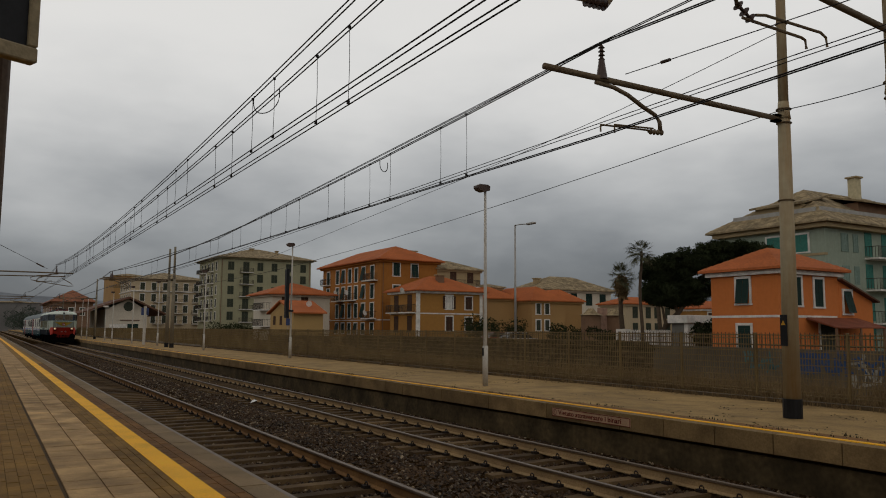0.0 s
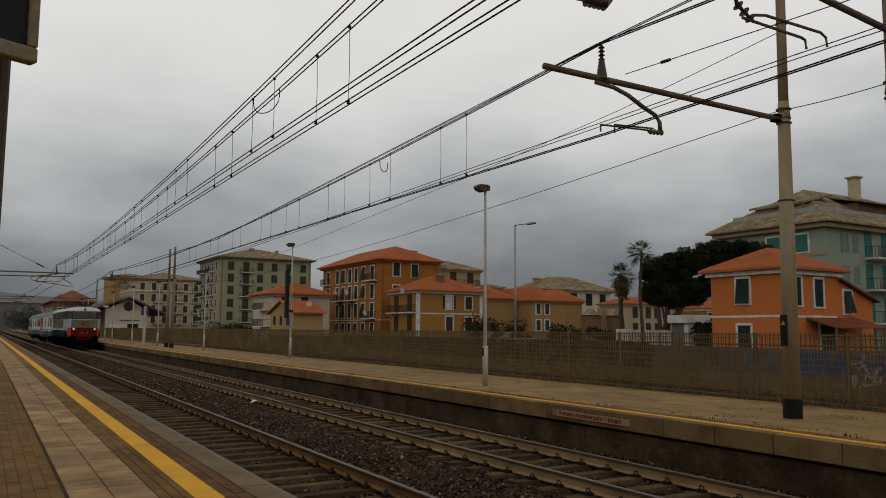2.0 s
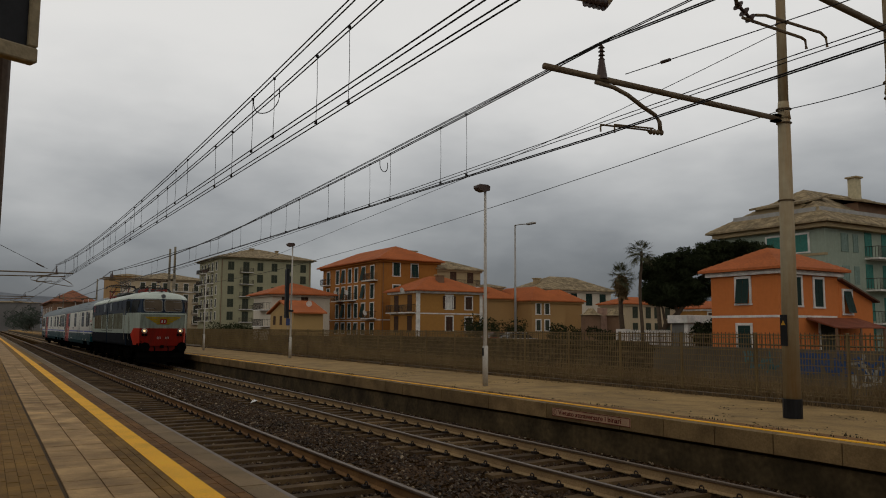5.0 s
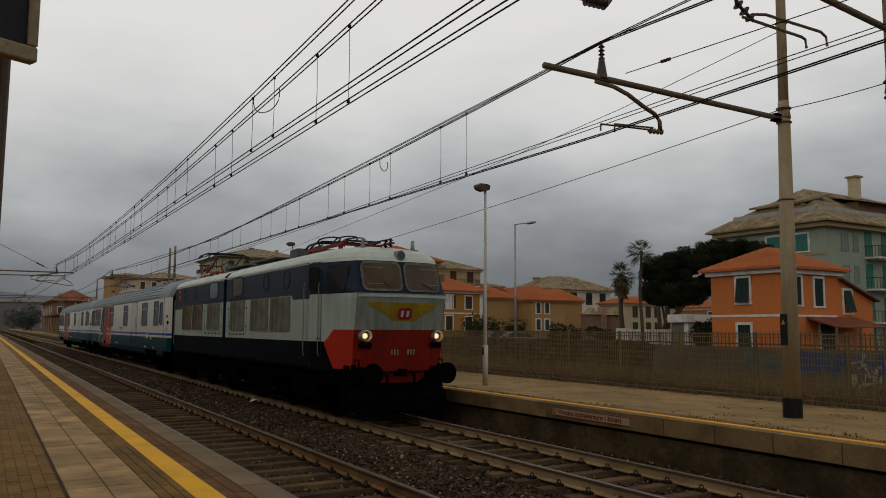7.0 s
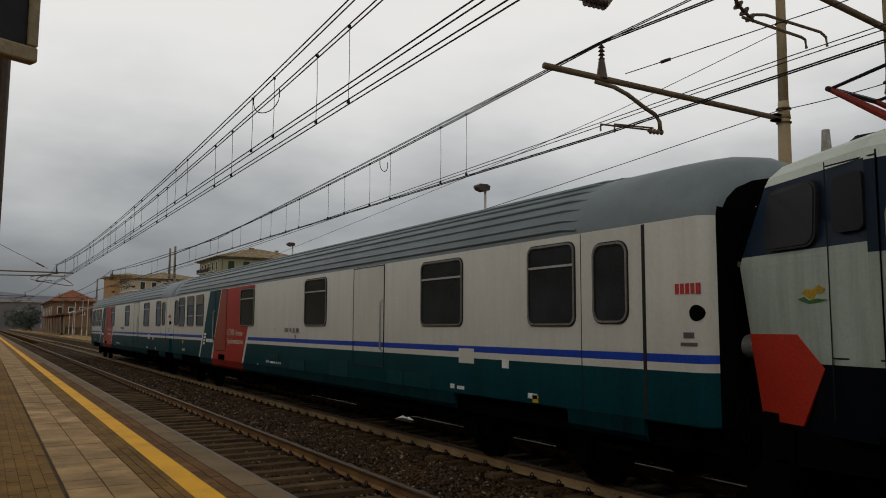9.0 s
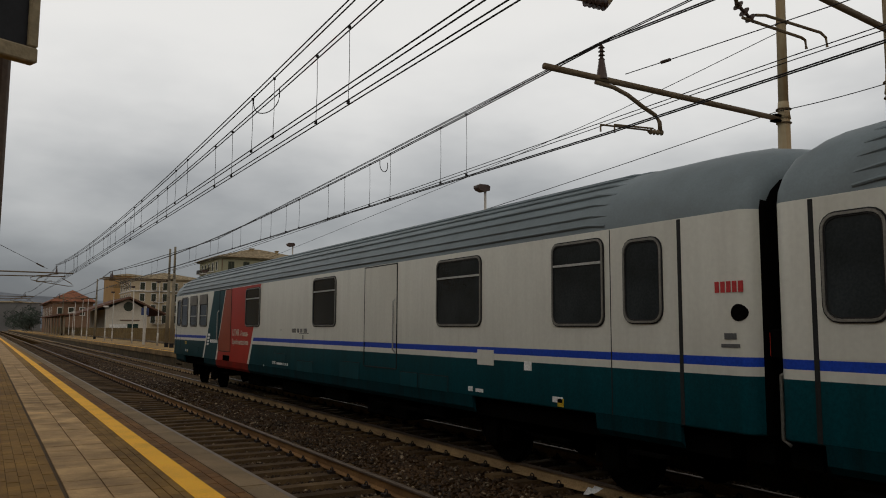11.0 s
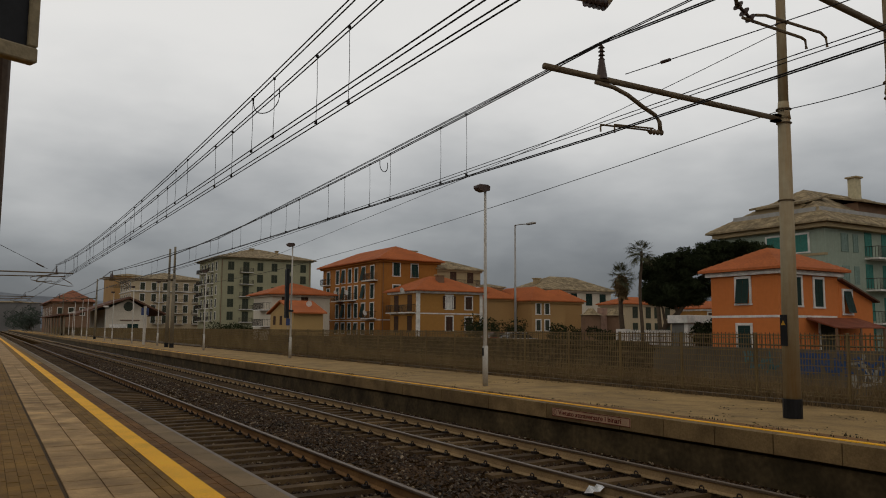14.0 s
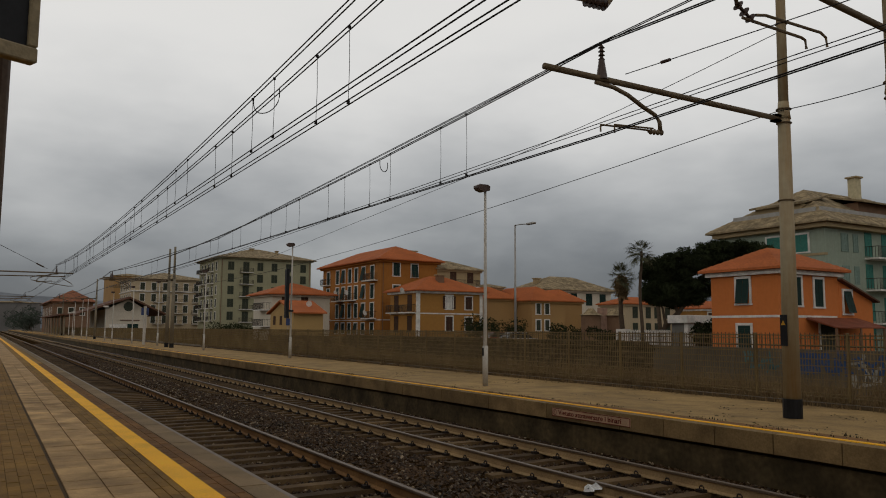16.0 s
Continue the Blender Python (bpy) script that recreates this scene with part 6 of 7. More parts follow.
for y, z, h in ((51.5, 10.65, 1.9), (54.5, 10.55, 1.9), (51.5, 7.6, 1.4), (54.5, 7.6, 1.4)):
    window(og, ("E", -100.5), y, z, 1.05, h, W_GREEN, True, tilt=10 if y > 54 else 0)
for x, z in ((-114.2, 7.6), (-109.8, 7.5), (-103.0, 4.3)):
    dish(og, ("S", 48.2), x, z, 0.42)
part("string_course", B(-122.85, -100.45, 48.95, 58.45, 3.2, 3.32), W_TRIM, og)
part("downpipe", T([(-100.42, 49.3, 0.2), (-100.42, 49.3, 11.6)], 0.06, 6), H_BROWN, og)
chimney(og, -104.5, 56.0, 12.7, 1.1, 1.2, H_BROWN)
lw = house("villa", "low ochre villa with broad red hipped roof and white string course", -97.2, -89.3, 48.9, 59.1, 7.0, H_LOW, R_TILE, 2.1, 0.75)
for y, z, h, m in ((53.8, 5.55, 1.8, W_TRIM), (56.9, 5.5, 1.7, W_BROWN), (53.8, 2.7, 1.9, W_BROWN), (56.9, 2.6, 1.9, W_BROWN)):
    window(lw, ("E", -89.3), y, z, 1.05, h, m, True)
for y in (53.05, 54.55):
    part("open_shutter", WINDOWS[(1.05, 1.7, "brown shutter", True, False)][1][0], None, lw, at=pose(-89.26, y, 5.55, 0, 0, 90) @ pose(0.26, 0, 0))
for x in (-95.3, -91.4):
    window(lw, ("S", 48.9), x, 5.45, 1.1, 2.1, W_BROWN, False)
    window(lw, ("S", 48.9), x, 2.6, 1.1, 2.1, W_BROWN, False)
    balcony(lw, ("S", 48.9), x, 4.2, 3.2, 0.9)
part("string_course", B(-97.24, -89.26, 48.86, 59.14, 3.95, 4.12), W_TRIM, lw)
part("corner_strip", B(-97.2, -89.24, 58.7, 59.16, 0, 6.7), W_TRIM, lw)
part("corner_strip", B(-89.6, -89.24, 48.84, 49.3, 0, 6.7), W_TRIM, lw)
dish(lw, ("S", 48.6), -92.0, 7.1, 0.45)
chimney(lw, -91.5, 53.6, 8.4, 0.9, 0.9, H_BROWN)
bg = house("house", "beige plaster house with pale roof behind the orange house", -116.0, -100.8, 58.6, 66.4, 11.0, H_BEIGE, R_PALE, 1.6, 0.5)
for y in (61.4, 64.5):
    window(bg, ("E", -100.8), y, 10.0, 1.0, 1.8, W_BROWN, False)
balcony(bg, ("E", -100.8), 62.6, 8.5, 6.0, 1.2)
bh = house("house", "beige plaster house with flat eaves", -106.0, -99.5, 66.5, 69.6, 8.4, H_BEIGE, R_PALE, 0.5, 0.5)
for z in (7.6, 5.0):
    window(bh, ("E", -99.5), 67.3, z, 0.9, 1.6, W_BROWN, False)
tn = house("row_house", "tan plaster row house with red hipped roof", -104.0, -90.0, 68.2, 74.4, 6.1, H_TAN, R_TILE, 2.2, 0.5)
for z in (5.0, 2.6):
    for y in (69.4, 71.0):
        window(tn, ("E", -90.0), y, z, 0.75, 1.5, W_DARK, True)
tn2 = house("row_house", "tan plaster row house with red roof set back", -104.0, -92.2, 74.6, 79.6, 6.2, H_TAN, R_TILE, 1.9, 0.5)
for z in (5.0, 2.6):
    window(tn2, ("E", -92.2), 75.6, z, 0.75, 1.5, W_BROWN, False)
tn3 = house("row_house", "yellow-tan row house with red roof", -108.0, -93.5, 62.0, 67.8, 6.4, H_TAN, R_TILE, 1.8, 0.5)
wh = house("apartment_house", "white plaster apartment house with weathered pale hipped roof", -115.0, -105.0, 82.4, 97.5, 8.8, H_WHITE, R_PALE, 2.6, 0.8, "apartment house")
for y in (85.6, 87.9, 90.3, 93.8, 97.0):
    window(wh, ("E", -105.0), y - 1.5, 7.3, 1.3, 2.0, W_GREEN, False)
    window(wh, ("E", -105.0), y - 1.5, 4.4, 1.3, 2.0, W_GREEN, False)
chimney(wh, -110, 84.5, 9.6, 1.4, 0.9)
ye = house("row_house", "pale cream row house with red roof and dark windows", -90.5, -85.0, 81.8, 92.5, 5.8, H_CREAM, R_TILE, 1.1, 0.5)
for z in (4.6, 2.2):
    for y in (83.7, 86.4, 88.2, 90.5):
        window(ye, ("E", -85.0), y, z, 0.9, 1.6, W_DARK, False)
oh = house("row_house", "dull orange row house with red roof behind the pine", -86.0, -80.0, 92.8, 101.5, 5.2, H_LOW, R_TILE, 1.2, 0.4)
for z in (3.9, 1.6):
    for y in (94.2, 96.6, 99.4):
        window(oh, ("E", -80.0), y, z, 0.9, 1.5, W_BROWN, True)
# round brown turrets with pale caps and the wall between
for y in (61.8, 65.4):
    tw = thing("turret", "round brown stone turret with a pale stepped cap", "turret", (-70.0, y, 0.2), "turrets")
    part("drum", T([(0, 0, -0.2), (0, 0, 3.5)], 1.15, 20), H_BROWN, tw, smooth=False)
    part("cap", T([(0, 0, 3.5), (0, 0, 3.7), (0, 0, 4.3)], 1.45, 20, r1=0.3), R_PALE, tw)
tagged(part("wall_garden", B(-70.1, -69.9, 62.9, 64.3, 0, 4.6), mat("pinkish wall plaster", (0.36, 0.22, 0.16), 0.9)), "pinkish plaster garden wall between turrets", "wall", kind="structure")

# ---------------- houses at the near end ----------------
ph = house("orange_house", "bright orange two-storey house with red tiled roof and green shutters", -36.1, -30.9, 42.7, 49.0, 5.85, H_PEACH, R_TILE, 1.55, 0.6)
window(ph, ("S", 42.7), -33.5, 4.55, 0.98, 1.62, W_GREEN, True, tilt=8)
window(ph, ("S", 42.7), -33.5, 1.5, 0.98, 1.62, W_GREEN, True)
window(ph, ("E", -30.9), 44.5, 4.5, 0.9, 1.8, W_GREEN, True)
window(ph, ("E", -30.9), 46.8, 4.45, 0.9, 1.8, W_GREEN, True)
window(ph, ("E", -30.9), 43.7, 1.5, 0.9, 1.8, W_GREEN, True)
part("string_course", B(-36.13, -30.87, 42.67, 48.7, 2.82, 2.97), W_TRIM, ph)
bm = bmesh.new()
prism(bm, [(49.0, -0.1), (52.8, -0.1), (52.8, 4.0), (49.0, 5.3)], "x", -36.0, -30.88)
ext = part("side_wing", bm, H_PEACH, ph)
part("wing_roof", P([(48.9, 5.36), (53.1, 3.94), (53.1, 4.04), (48.9, 5.48)], "x", -36.3, -30.5), R_DARK, ph)
window(ph, ("E", -30.88), 49.9, 3.9, 0.85, 1.5, W_GREEN, True, tilt=14)
part("awning", P([(-30.9, 2.72), (-28.9, 2.15), (-28.9, 2.22), (-30.9, 2.86)], "y", 45.4, 51.0), mat("dark red awning tile", (0.20, 0.06, 0.03), 0.85, s1=1, bump=0.4), ph, "sloping dark red awning")
for y in (45.6, 48.2, 50.8):
    part("awning_post", B(-29.05, -28.95, y - 0.06, y + 0.06, 0.1, 2.2), H_BROWN, ph)
window(ph, ("E", -30.9), 47.6, 1.4, 1.6, 2.0, W_DARK, True)
gg = thing("garage", "low white garage with flat roof and grey roller door", "garage")
part("wall", B(-45.3, -43.9, 48.7, 53.6, 0, 2.6), mat("grey roller door", (0.16, 0.15, 0.13), 0.7, s1=2), gg)
part("flat_roof", B(-45.4, -43.3, 48.3, 54.0, 2.55, 3.2, bevel=0.03), W_TRIM, gg)
part("pillar", B(-43.9, -43.5, 48.6, 49.3, 0, 2.55), W_TRIM, gg)
for k in range(12):
    part("door_slat", B(-43.9, -43.88, 49.5, 53.5, 0.15 + k * 0.2, 0.33 + k * 0.2), M_MASTFAR, gg)

mt = thing("mint_apartments", "pale mint apartment house with terraced tile roof and teal shutters", "apartment house", group="town buildings")
part("wall", B(-50.0, -39.3, 60.7, 82.0, -0.1, 10.9), H_MINT, mt)
part("cornice", B(-50.5, -38.7, 60.1, 82.6, 10.75, 11.13), H_BEIGE, mt)
part("lower_roof", hip_roof(-50.0, -39.3, 60.7, 82.0, 11.3, 4.0, 1.0, R_PALE, 16), R_PALE, mt, "weathered tile roof")
part("terrace_rail", B(-48.9, -40.4, 61.25, 61.4, 12.0, 12.7), M_GALV, mt, "pale terrace parapet")
part("terrace_rail", B(-40.1, -39.95, 61.4, 80.5, 12.0, 12.7), M_GALV, mt, "pale terrace parapet")
part("attic", B(-46.9, -42.2, 61.9, 66.0, 12.0, 13.3), H_BEIGE, mt)
part("attic_roof", P([(61.5, 13.2), (66.0, 14.3), (66.0, 14.45), (61.5, 13.4)], "x", -47.3, -41.8), R_PALE, mt)
part("dormer", B(-44.0, -40.6, 68.0, 75.0, 12.0, 13.7), H_BROWN, mt)
part("dormer_roof", P([(-45.5, 14.9), (-39.8, 13.6), (-39.8, 13.75), (-45.5, 15.1)], "y", 67.5, 75.6), R_PALE, mt)
chimney(mt, -44.0, 73.2, 15.2, 1.8, 0.85, mat("pale chimney plaster", (0.5, 0.43, 0.27), 0.9))
for x in (-44.2, -41.5):
    window(mt, ("S", 60.7), x, 9.55, 1.35, 1.5, W_TEAL, True)
    window(mt, ("S", 60.7), x, 6.6, 1.35, 1.5, W_TEAL, True)
for z in (9.6, 6.8, 3.9, 1.4):
    for y, w, m in ((63.5, 0.9, W_MINT), (65.1, 0.6, W_MINT), (67.0, 0.9, W_TEAL), (69.6, 0.9, W_TEAL), (73.0, 1.0, W_TEAL)):
        window(mt, ("E", -39.3), y, z, w, 1.5 if y < 66 else 2.0, m, False)
    balcony(mt, ("E", -39.3), 69.6, z - 1.2, 6.4, 1.3)
part("string_course", B(-51.05, -39.25, 60.65, 61.0, 8.4, 8.6), H_BEIGE, mt)

# ---------------- far end: station and blocks ----------------
cr = house("corner_block", "cream plaster corner block with bands of balconies", -264.0, -240.0, 36.5, 58.0, 16.2, H_CREAM, R_PALE, 2.6, 0.8, "apartment block")
for z in (14.1, 10.8, 7.5, 4.4):
    for y in (39.3, 42.5, 45.7, 48.6, 51.7, 54.7):
        window(cr, ("E", -240.0), y, z, 1.25, 2.1, W_DARK, True)
    for y in (43.8, 49.8, 55.0):
        balcony(cr, ("E", -240.0), y, z - 1.3, 3.0, 1.1)
    for x in (-261, -257.5, -254, -250.5, -247, -243.5):
        window(cr, ("S", 36.5), x, z, 1.25, 2.1, W_DARK, True)
part("string_course", B(-264.3, -239.6, 36.2, 58.2, 12.5, 12.8), W_TRIM, cr)
ob2 = house("apartment_block", "tall brown-orange apartment block far along the line", -300.0, -275.0, 36.0, 46.0, 19.0, H_TAN, R_PALE, 1.0, 0.4, "apartment block")
st = house("station_building", "old brown station building with red hipped roof", -255.0, -215.0, 14.4, 23.5, 8.3, H_BROWN, R_HAZY, 3.0, 0.9, "station building")
for x in (-251, -245, -239, -233, -227, -221):
    window(st, ("S", 14.4), x, 5.9, 1.3, 2.0, W_DARK, True)
for y in (16.0, 18.5, 21.0):
    window(st, ("E", -215.0), y, 5.9, 1.1, 1.8, W_DARK, True)
cn = thing("platform_canopy", "dark flat canopy on slim white columns", "canopy", (0, 0, TOP))
part("canopy_roof", B(-190, -140, 10.4, 13.4, 3.35, 3.6), R_DARK, cn)
for k in range(8):
    part("column", T([(-188 + k * 6.7, 11.2, 0), (-188 + k * 6.7, 11.2, 3.36)], 0.11, 8), M_MASTFAR, cn)
sh = thing("goods_shed", "white gabled goods shed with broad dark eaves and round window", "shed", group="town buildings")
bm = bmesh.new()
prism(bm, [(18.6, -0.1), (25.6, -0.1), (25.6, 5.0), (22.3, 7.1), (18.6, 5.2)], "x", -175, -150)
part("wall", bm, H_WHITE, sh)
for side in (((22.35, 7.55), (13.4, 4.25), (13.4, 4.05), (22.35, 7.2)), ((22.25, 7.55), (28.8, 4.5), (28.8, 4.2), (22.25, 7.2))):
    part("roof", P(list(side), "x", -176, -148.6), R_DARK, sh, "broad dark tiled roof slope")
part("round_window", T([(-150.0, 22.3, 5.75), (-149.93, 22.3, 5.75)], 0.85, 20), W_DARK, sh, "round dark window")
part("door", B(-150.0, -149.93, 19.2, 22.2, 0.1, 2.55), W_TRIM, sh, "white sliding door")
part("door", B(-150.0, -149.92, 22.25, 24.1, 0.1, 2.6), W_GREEN, sh, "green door")
part("lintel", B(-150.0, -149.85, 21.0, 24.3, 3.2, 3.35), R_DARK, sh)
rh = house("house", "white house with loggia and broad red roof", -119.0, -110.0, 36.0, 45.0, 6.9, H_WHITE, R_TILE, 1.9, 1.0)
for y in (38.0, 41.0):
    window(rh, ("E", -110.0), y, 6.0, 1.0, 1.4, W_BROWN, False)
for z in (6.0, 3.6):
    balcony(rh, ("S", 36.0), -113.0, z - 1.3, 5.0, 1.2)
yl = thing("cottage", "yellow plaster cottage with red gabled roof", "house", group="town buildings")
part("wall", P([(-104.4, -0.1), (-95.0, -0.1), (-95.0, 4.0), (-99.7, 5.45), (-104.4, 4.0)], "y", 34.0, 38.0), H_YELLOW, yl)
for side in (((-99.72, 5.72), (-94.3, 4.02), (-94.3, 3.86), (-99.72, 5.5)), ((-99.68, 5.72), (-105.1, 4.02), (-105.1, 3.86), (-99.68, 5.5))):
    part("roof", P(list(side), "y", 33.6, 38.3), R_TILE, yl, "red tiled roof slope")
for x in (-102.6, -99.9, -97.2):
    window(yl, ("S", 34.0), x, 3.0, 0.7, 1.1, W_BROWN, False)
dish(yl, ("E", -97.0), 36.6, 5.2, 0.4)
# plaster greyed and dimmed: the haze at this distance is in its colour
fb = house("far_block", "grey-brown block at the end of the line", -470.0, -440.0, -2.0, 24.0, 14.0, mat("far plaster greyed by haze", (0.16, 0.15, 0.14), 0.9, s1=0.1), R_PALE, 1.0, 0.6, "apartment block")

# ---------------- yard behind the fence ----------------
gw = thing("wall_yard", "grey concrete yard wall with blue and white graffiti", "wall", kind="structure")
part("concrete", B(-19.5, 14.0, 20.0, 20.2, 0, 1.45), mat("yard wall concrete", (0.125, 0.10, 0.07), 0.92, s1=0.5, v1=0.3, dirt=((0.09, 0.08, 0.06), 0.7), streak=True), gw)
M_RUBBLE = mat("brown rubble stone", (0.115, 0.082, 0.045), 0.95, s1=0.7, v1=0.35, s2=9, v2=0.3, bump=0.6, per=0.4, dirt=((0.03, 0.028, 0.014), 0.8))
part("rubble", B(-62.0, -19.5, 20.02, 20.3, 0, 1.46), M_JOINT, gw, "brown rubble stone stretch")
rs = random.Random(21)
bm = bmesh.new()
z = 0.2
while z < 1.45:
    x, hh = -46.0, rs.uniform(0.13, 0.2)
    while x < -19.7:
        ww = rs.uniform(0.18, 0.5)
        q = [(x + rs.uniform(0, 0.03), z + 0.01), (x + ww - rs.uniform(0.01, 0.04), z + rs.uniform(0, 0.03)), (x + ww - rs.uniform(0.01, 0.05), z + hh - rs.uniform(0, 0.03)), (x + rs.uniform(0, 0.04), z + hh - 0.01)]
        prism(bm, q, "y", 20.0 - rs.uniform(0, 0.035), 20.03)
        x += ww
    z += hh
tagged(part("rubble_stone", bm, M_RUBBLE, gw, "uneven brown rubble stones"), kind="stuff")
G_BLUE, G_WHITE, G_TEAL = mat("blue spray paint", (0.035, 0.07, 0.15), 0.7, s1=3), mat("white spray paint", (0.28, 0.26, 0.21), 0.7, s1=3, v1=0.4), mat("teal spray paint", (0.07, 0.13, 0.12), 0.7, s1=3, v1=0.4)
gr = random.Random(5)
for x0, x1, z0, z1, m, n in ((-15.9, -14.2, 0.75, 1.38, G_TEAL, 16), (-12.6, -6.0, 0.45, 1.38, G_WHITE, 90), (-14.0, -12.4, 0.75, 1.40, G_BLUE, 46), (-12.2, -7.5, 0.8, 1.36, G_BLUE, 34)):
    bm = bmesh.new()
    for k in range(n):
        cx, cz = gr.uniform(x0, x1), gr.uniform(z0 + 0.1, z1 - 0.1)
        a, l = gr.choice((gr.uniform(1.2, 1.9), gr.uniform(0, 3.1))), gr.uniform(0.12, 0.3)
        tube(bm, [(cx - l * math.cos(a), 19.994, max(z0, cz - l * math.sin(a))), (cx + 0.04, 19.994, cz), (cx + l * math.cos(a) * 0.6, 19.994, min(z1, cz + l * math.sin(a)))], 0.035, 4)
    for v in bm.verts:
        v.co.y = 19.985 + (v.co.y - 19.994) * 0.1
    part("graffiti", bm, m, gw, "sprayed graffiti strokes")
bm = bmesh.new()
for k in range(408):
    x = -45.2 + k * 0.145
    box(bm, x, x + 0.014, 20.08, 20.094, 1.40, 1.92)
box(bm, -45.3, 14, 20.07, 20.11, 1.53, 1.56)
box(bm, -45.3, 14, 20.07, 20.11, 1.83, 1.86)
tagged(part("iron_railing", bm, RAILING, gw, "dark iron railing on the wall"), kind="stuff")
gt = thing("white_gate", "white slatted metal gate", "gate", (-45.0, 42.3, 0.2))
part("gate_panel", B(-0.04, 0.0, 0, 1.5, 0.1, 1.85), W_TRIM, gt)
for k in range(22):
    part("slat", B(-0.03, 0.01, 1.6 + k * 0.2, 1.7 + k * 0.2, 0.1, 1.8), W_TRIM, gt)
part("rail", B(-0.05, -0.03, 0, 6, 1.6, 1.7), W_TRIM, gt)


def car(x, y, turn, col, label):
    top = thing("parked_car", label, "car", group="parked cars")
    top.matrix_world = pose(x, y, 0.2, 0, 0, turn)
    m = mat("car paint " + label.split()[0], col, 0.3, s1=1, v1=0.05, bump=0)
    bm = bmesh.new()
    prism(bm, [(-2.0, 0.35), (2.0, 0.35), (2.1, 0.6), (1.95, 0.85), (1.1, 0.95), (-1.7, 0.98), (-2.05, 0.8)], "y", -0.82, 0.82)
    part("body", bm, m, top)
    bm = bmesh.new()
    prism(bm, [(-1.75, 0.96), (1.15, 0.94), (0.45, 1.42), (-1.2, 1.45)], "y", -0.72, 0.72)
    part("cabin", bm, L_GLASS, top)
    part("car_roof", P([(-1.25, 1.43), (0.5, 1.40), (0.4, 1.47), (-1.1, 1.5)], "y", -0.7, 0.7), m, top)
    for a in (-1.3, 1.3):
        for s in (-1, 1):
            part("wheel", T([(a, s * 0.68, 0.31), (a, s * 0.84, 0.31)], 0.31, 14), M_BLACK, top)


car(-47.5, 48.6, 80, (0.62, 0.61, 0.60), "white parked car behind the fence")
car(-60.0, 44.0, 85, (0.55, 0.54, 0.52), "silver parked car behind the fence")
car(-66.0, 46.0, 85, (0.30, 0.05, 0.04), "red parked car behind the fence")
car(-130.0, 20.0, 20, (0.62, 0.61, 0.60), "pale parked car by the goods shed")


# ---------------- plants ----------------
def leaf_cloud(blobs, size, seed, thin=0.35):
    """Leaf blades scattered through squashed blobs: x, y, z, radii, count. Thicker near each blob's surface, ragged."""
    r = np.random.default_rng(seed)
    vs, fs, n0 = [], [], 0
    for x, y, z, rx, ry, rz, n in blobs:
        d = r.normal(size=(n, 3))
        d /= np.linalg.norm(d, axis=1)[:, None]
        rad = r.uniform(0.45, 1.0, (n, 1)) ** 0.6 * (1 + 0.18 * np.sin(d[:, :1] * 7 + seed) * np.cos(d[:, 1:2] * 6) + r.uniform(-0.08, 0.14, (n, 1)))
        c = np.array((x, y, z)) + d * rad * np.array((rx, ry, rz))
        a, b = r.normal(size=(n, 3)), r.normal(size=(n, 3))
        a /= np.linalg.norm(a, axis=1)[:, None]
        b -= a * (a * b).sum(1)[:, None]
        b /= np.linalg.norm(b, axis=1)[:, None]
        s = size * r.uniform(0.6, 1.4, (n, 1))
        quad = np.stack((c - a * s, c + b * s * thin, c + a * s, c - b * s * thin), 1)
        vs.append(quad.reshape(-1, 3))
        fs.append(np.arange(n * 4).reshape(n, 4) + n0)
        n0 += n * 4
    return np.concatenate(vs), np.concatenate(fs)


def limb(bm, pts, r0, r1):
    tube(bm, pts, r0, 8, r1=r1)


pine = thing("umbrella_pine", "large dark umbrella pine with leaning trunk", "tree", (-47.0, 48.6, 0.2))
bm = bmesh.new()
limb(bm, [(0.2, 0.1, -0.2), (0.25, 0.2, 1.2), (0.6, 0.6, 2.2), (1.3, 1.3, 3.2), (2.0, 2.0, 4.6), (3.2, 3.1, 7.0)], 0.30, 0.14)
for a, b in (((1.3, 1.3, 3.2), (0.3, 0.2, 6.0)), ((0.6, 0.6, 2.2), (-0.2, 0.1, 4.8)), ((2.0, 2.0, 4.6), (1.2, 1.6, 7.2)), ((2.0, 2.0, 4.6), (4.2, 4.0, 7.6)), ((2.7, 2.6, 6.0), (5.8, 5.5, 8.0))):
    limb(bm, [a, tuple((p + q) / 2 + 0.15 for p, q in zip(a, b)), b], 0.14, 0.04)
part("trunk", bm, M_BARK, pine, "leaning grey-brown trunk and limbs")
# clumps: how far along the crown, its height, half width and half height
CLUMPS = [(0.1, 6.2, 1.05, 1.35), (-0.1, 4.7, 0.75, 0.8), (1.5, 7.0, 1.5, 1.2), (1.9, 5.4, 1.8, 1.4), (3.5, 7.7, 1.9, 0.9), (3.7, 5.8, 1.5, 1.5), (5.3, 8.4, 1.9, 0.62), (6.8, 8.4, 1.7, 0.55), (8.1, 8.0, 1.2, 0.5), (1.2, 4.3, 1.1, 0.5), (2.9, 4.6, 1.2, 0.6)]
pr = random.Random(17)
blobs = []
for along, z, w, h in CLUMPS:
    for k in range(int(20 + 20 * w * h)):
        a, d, e = pr.uniform(-1, 1), pr.uniform(-1, 1), pr.uniform(-1, 1)
        if a * a + e * e > 1.05:
            continue
        p, q = along + a * w, d * w * 0.9
        r0 = pr.uniform(0.36, 0.7)
        blobs.append((p * 0.718 - q * 0.695, p * 0.695 + q * 0.718, z + e * h, r0, r0, r0 * 0.55, 240))
v, f = leaf_cloud(blobs, 0.15, 3, 0.2)
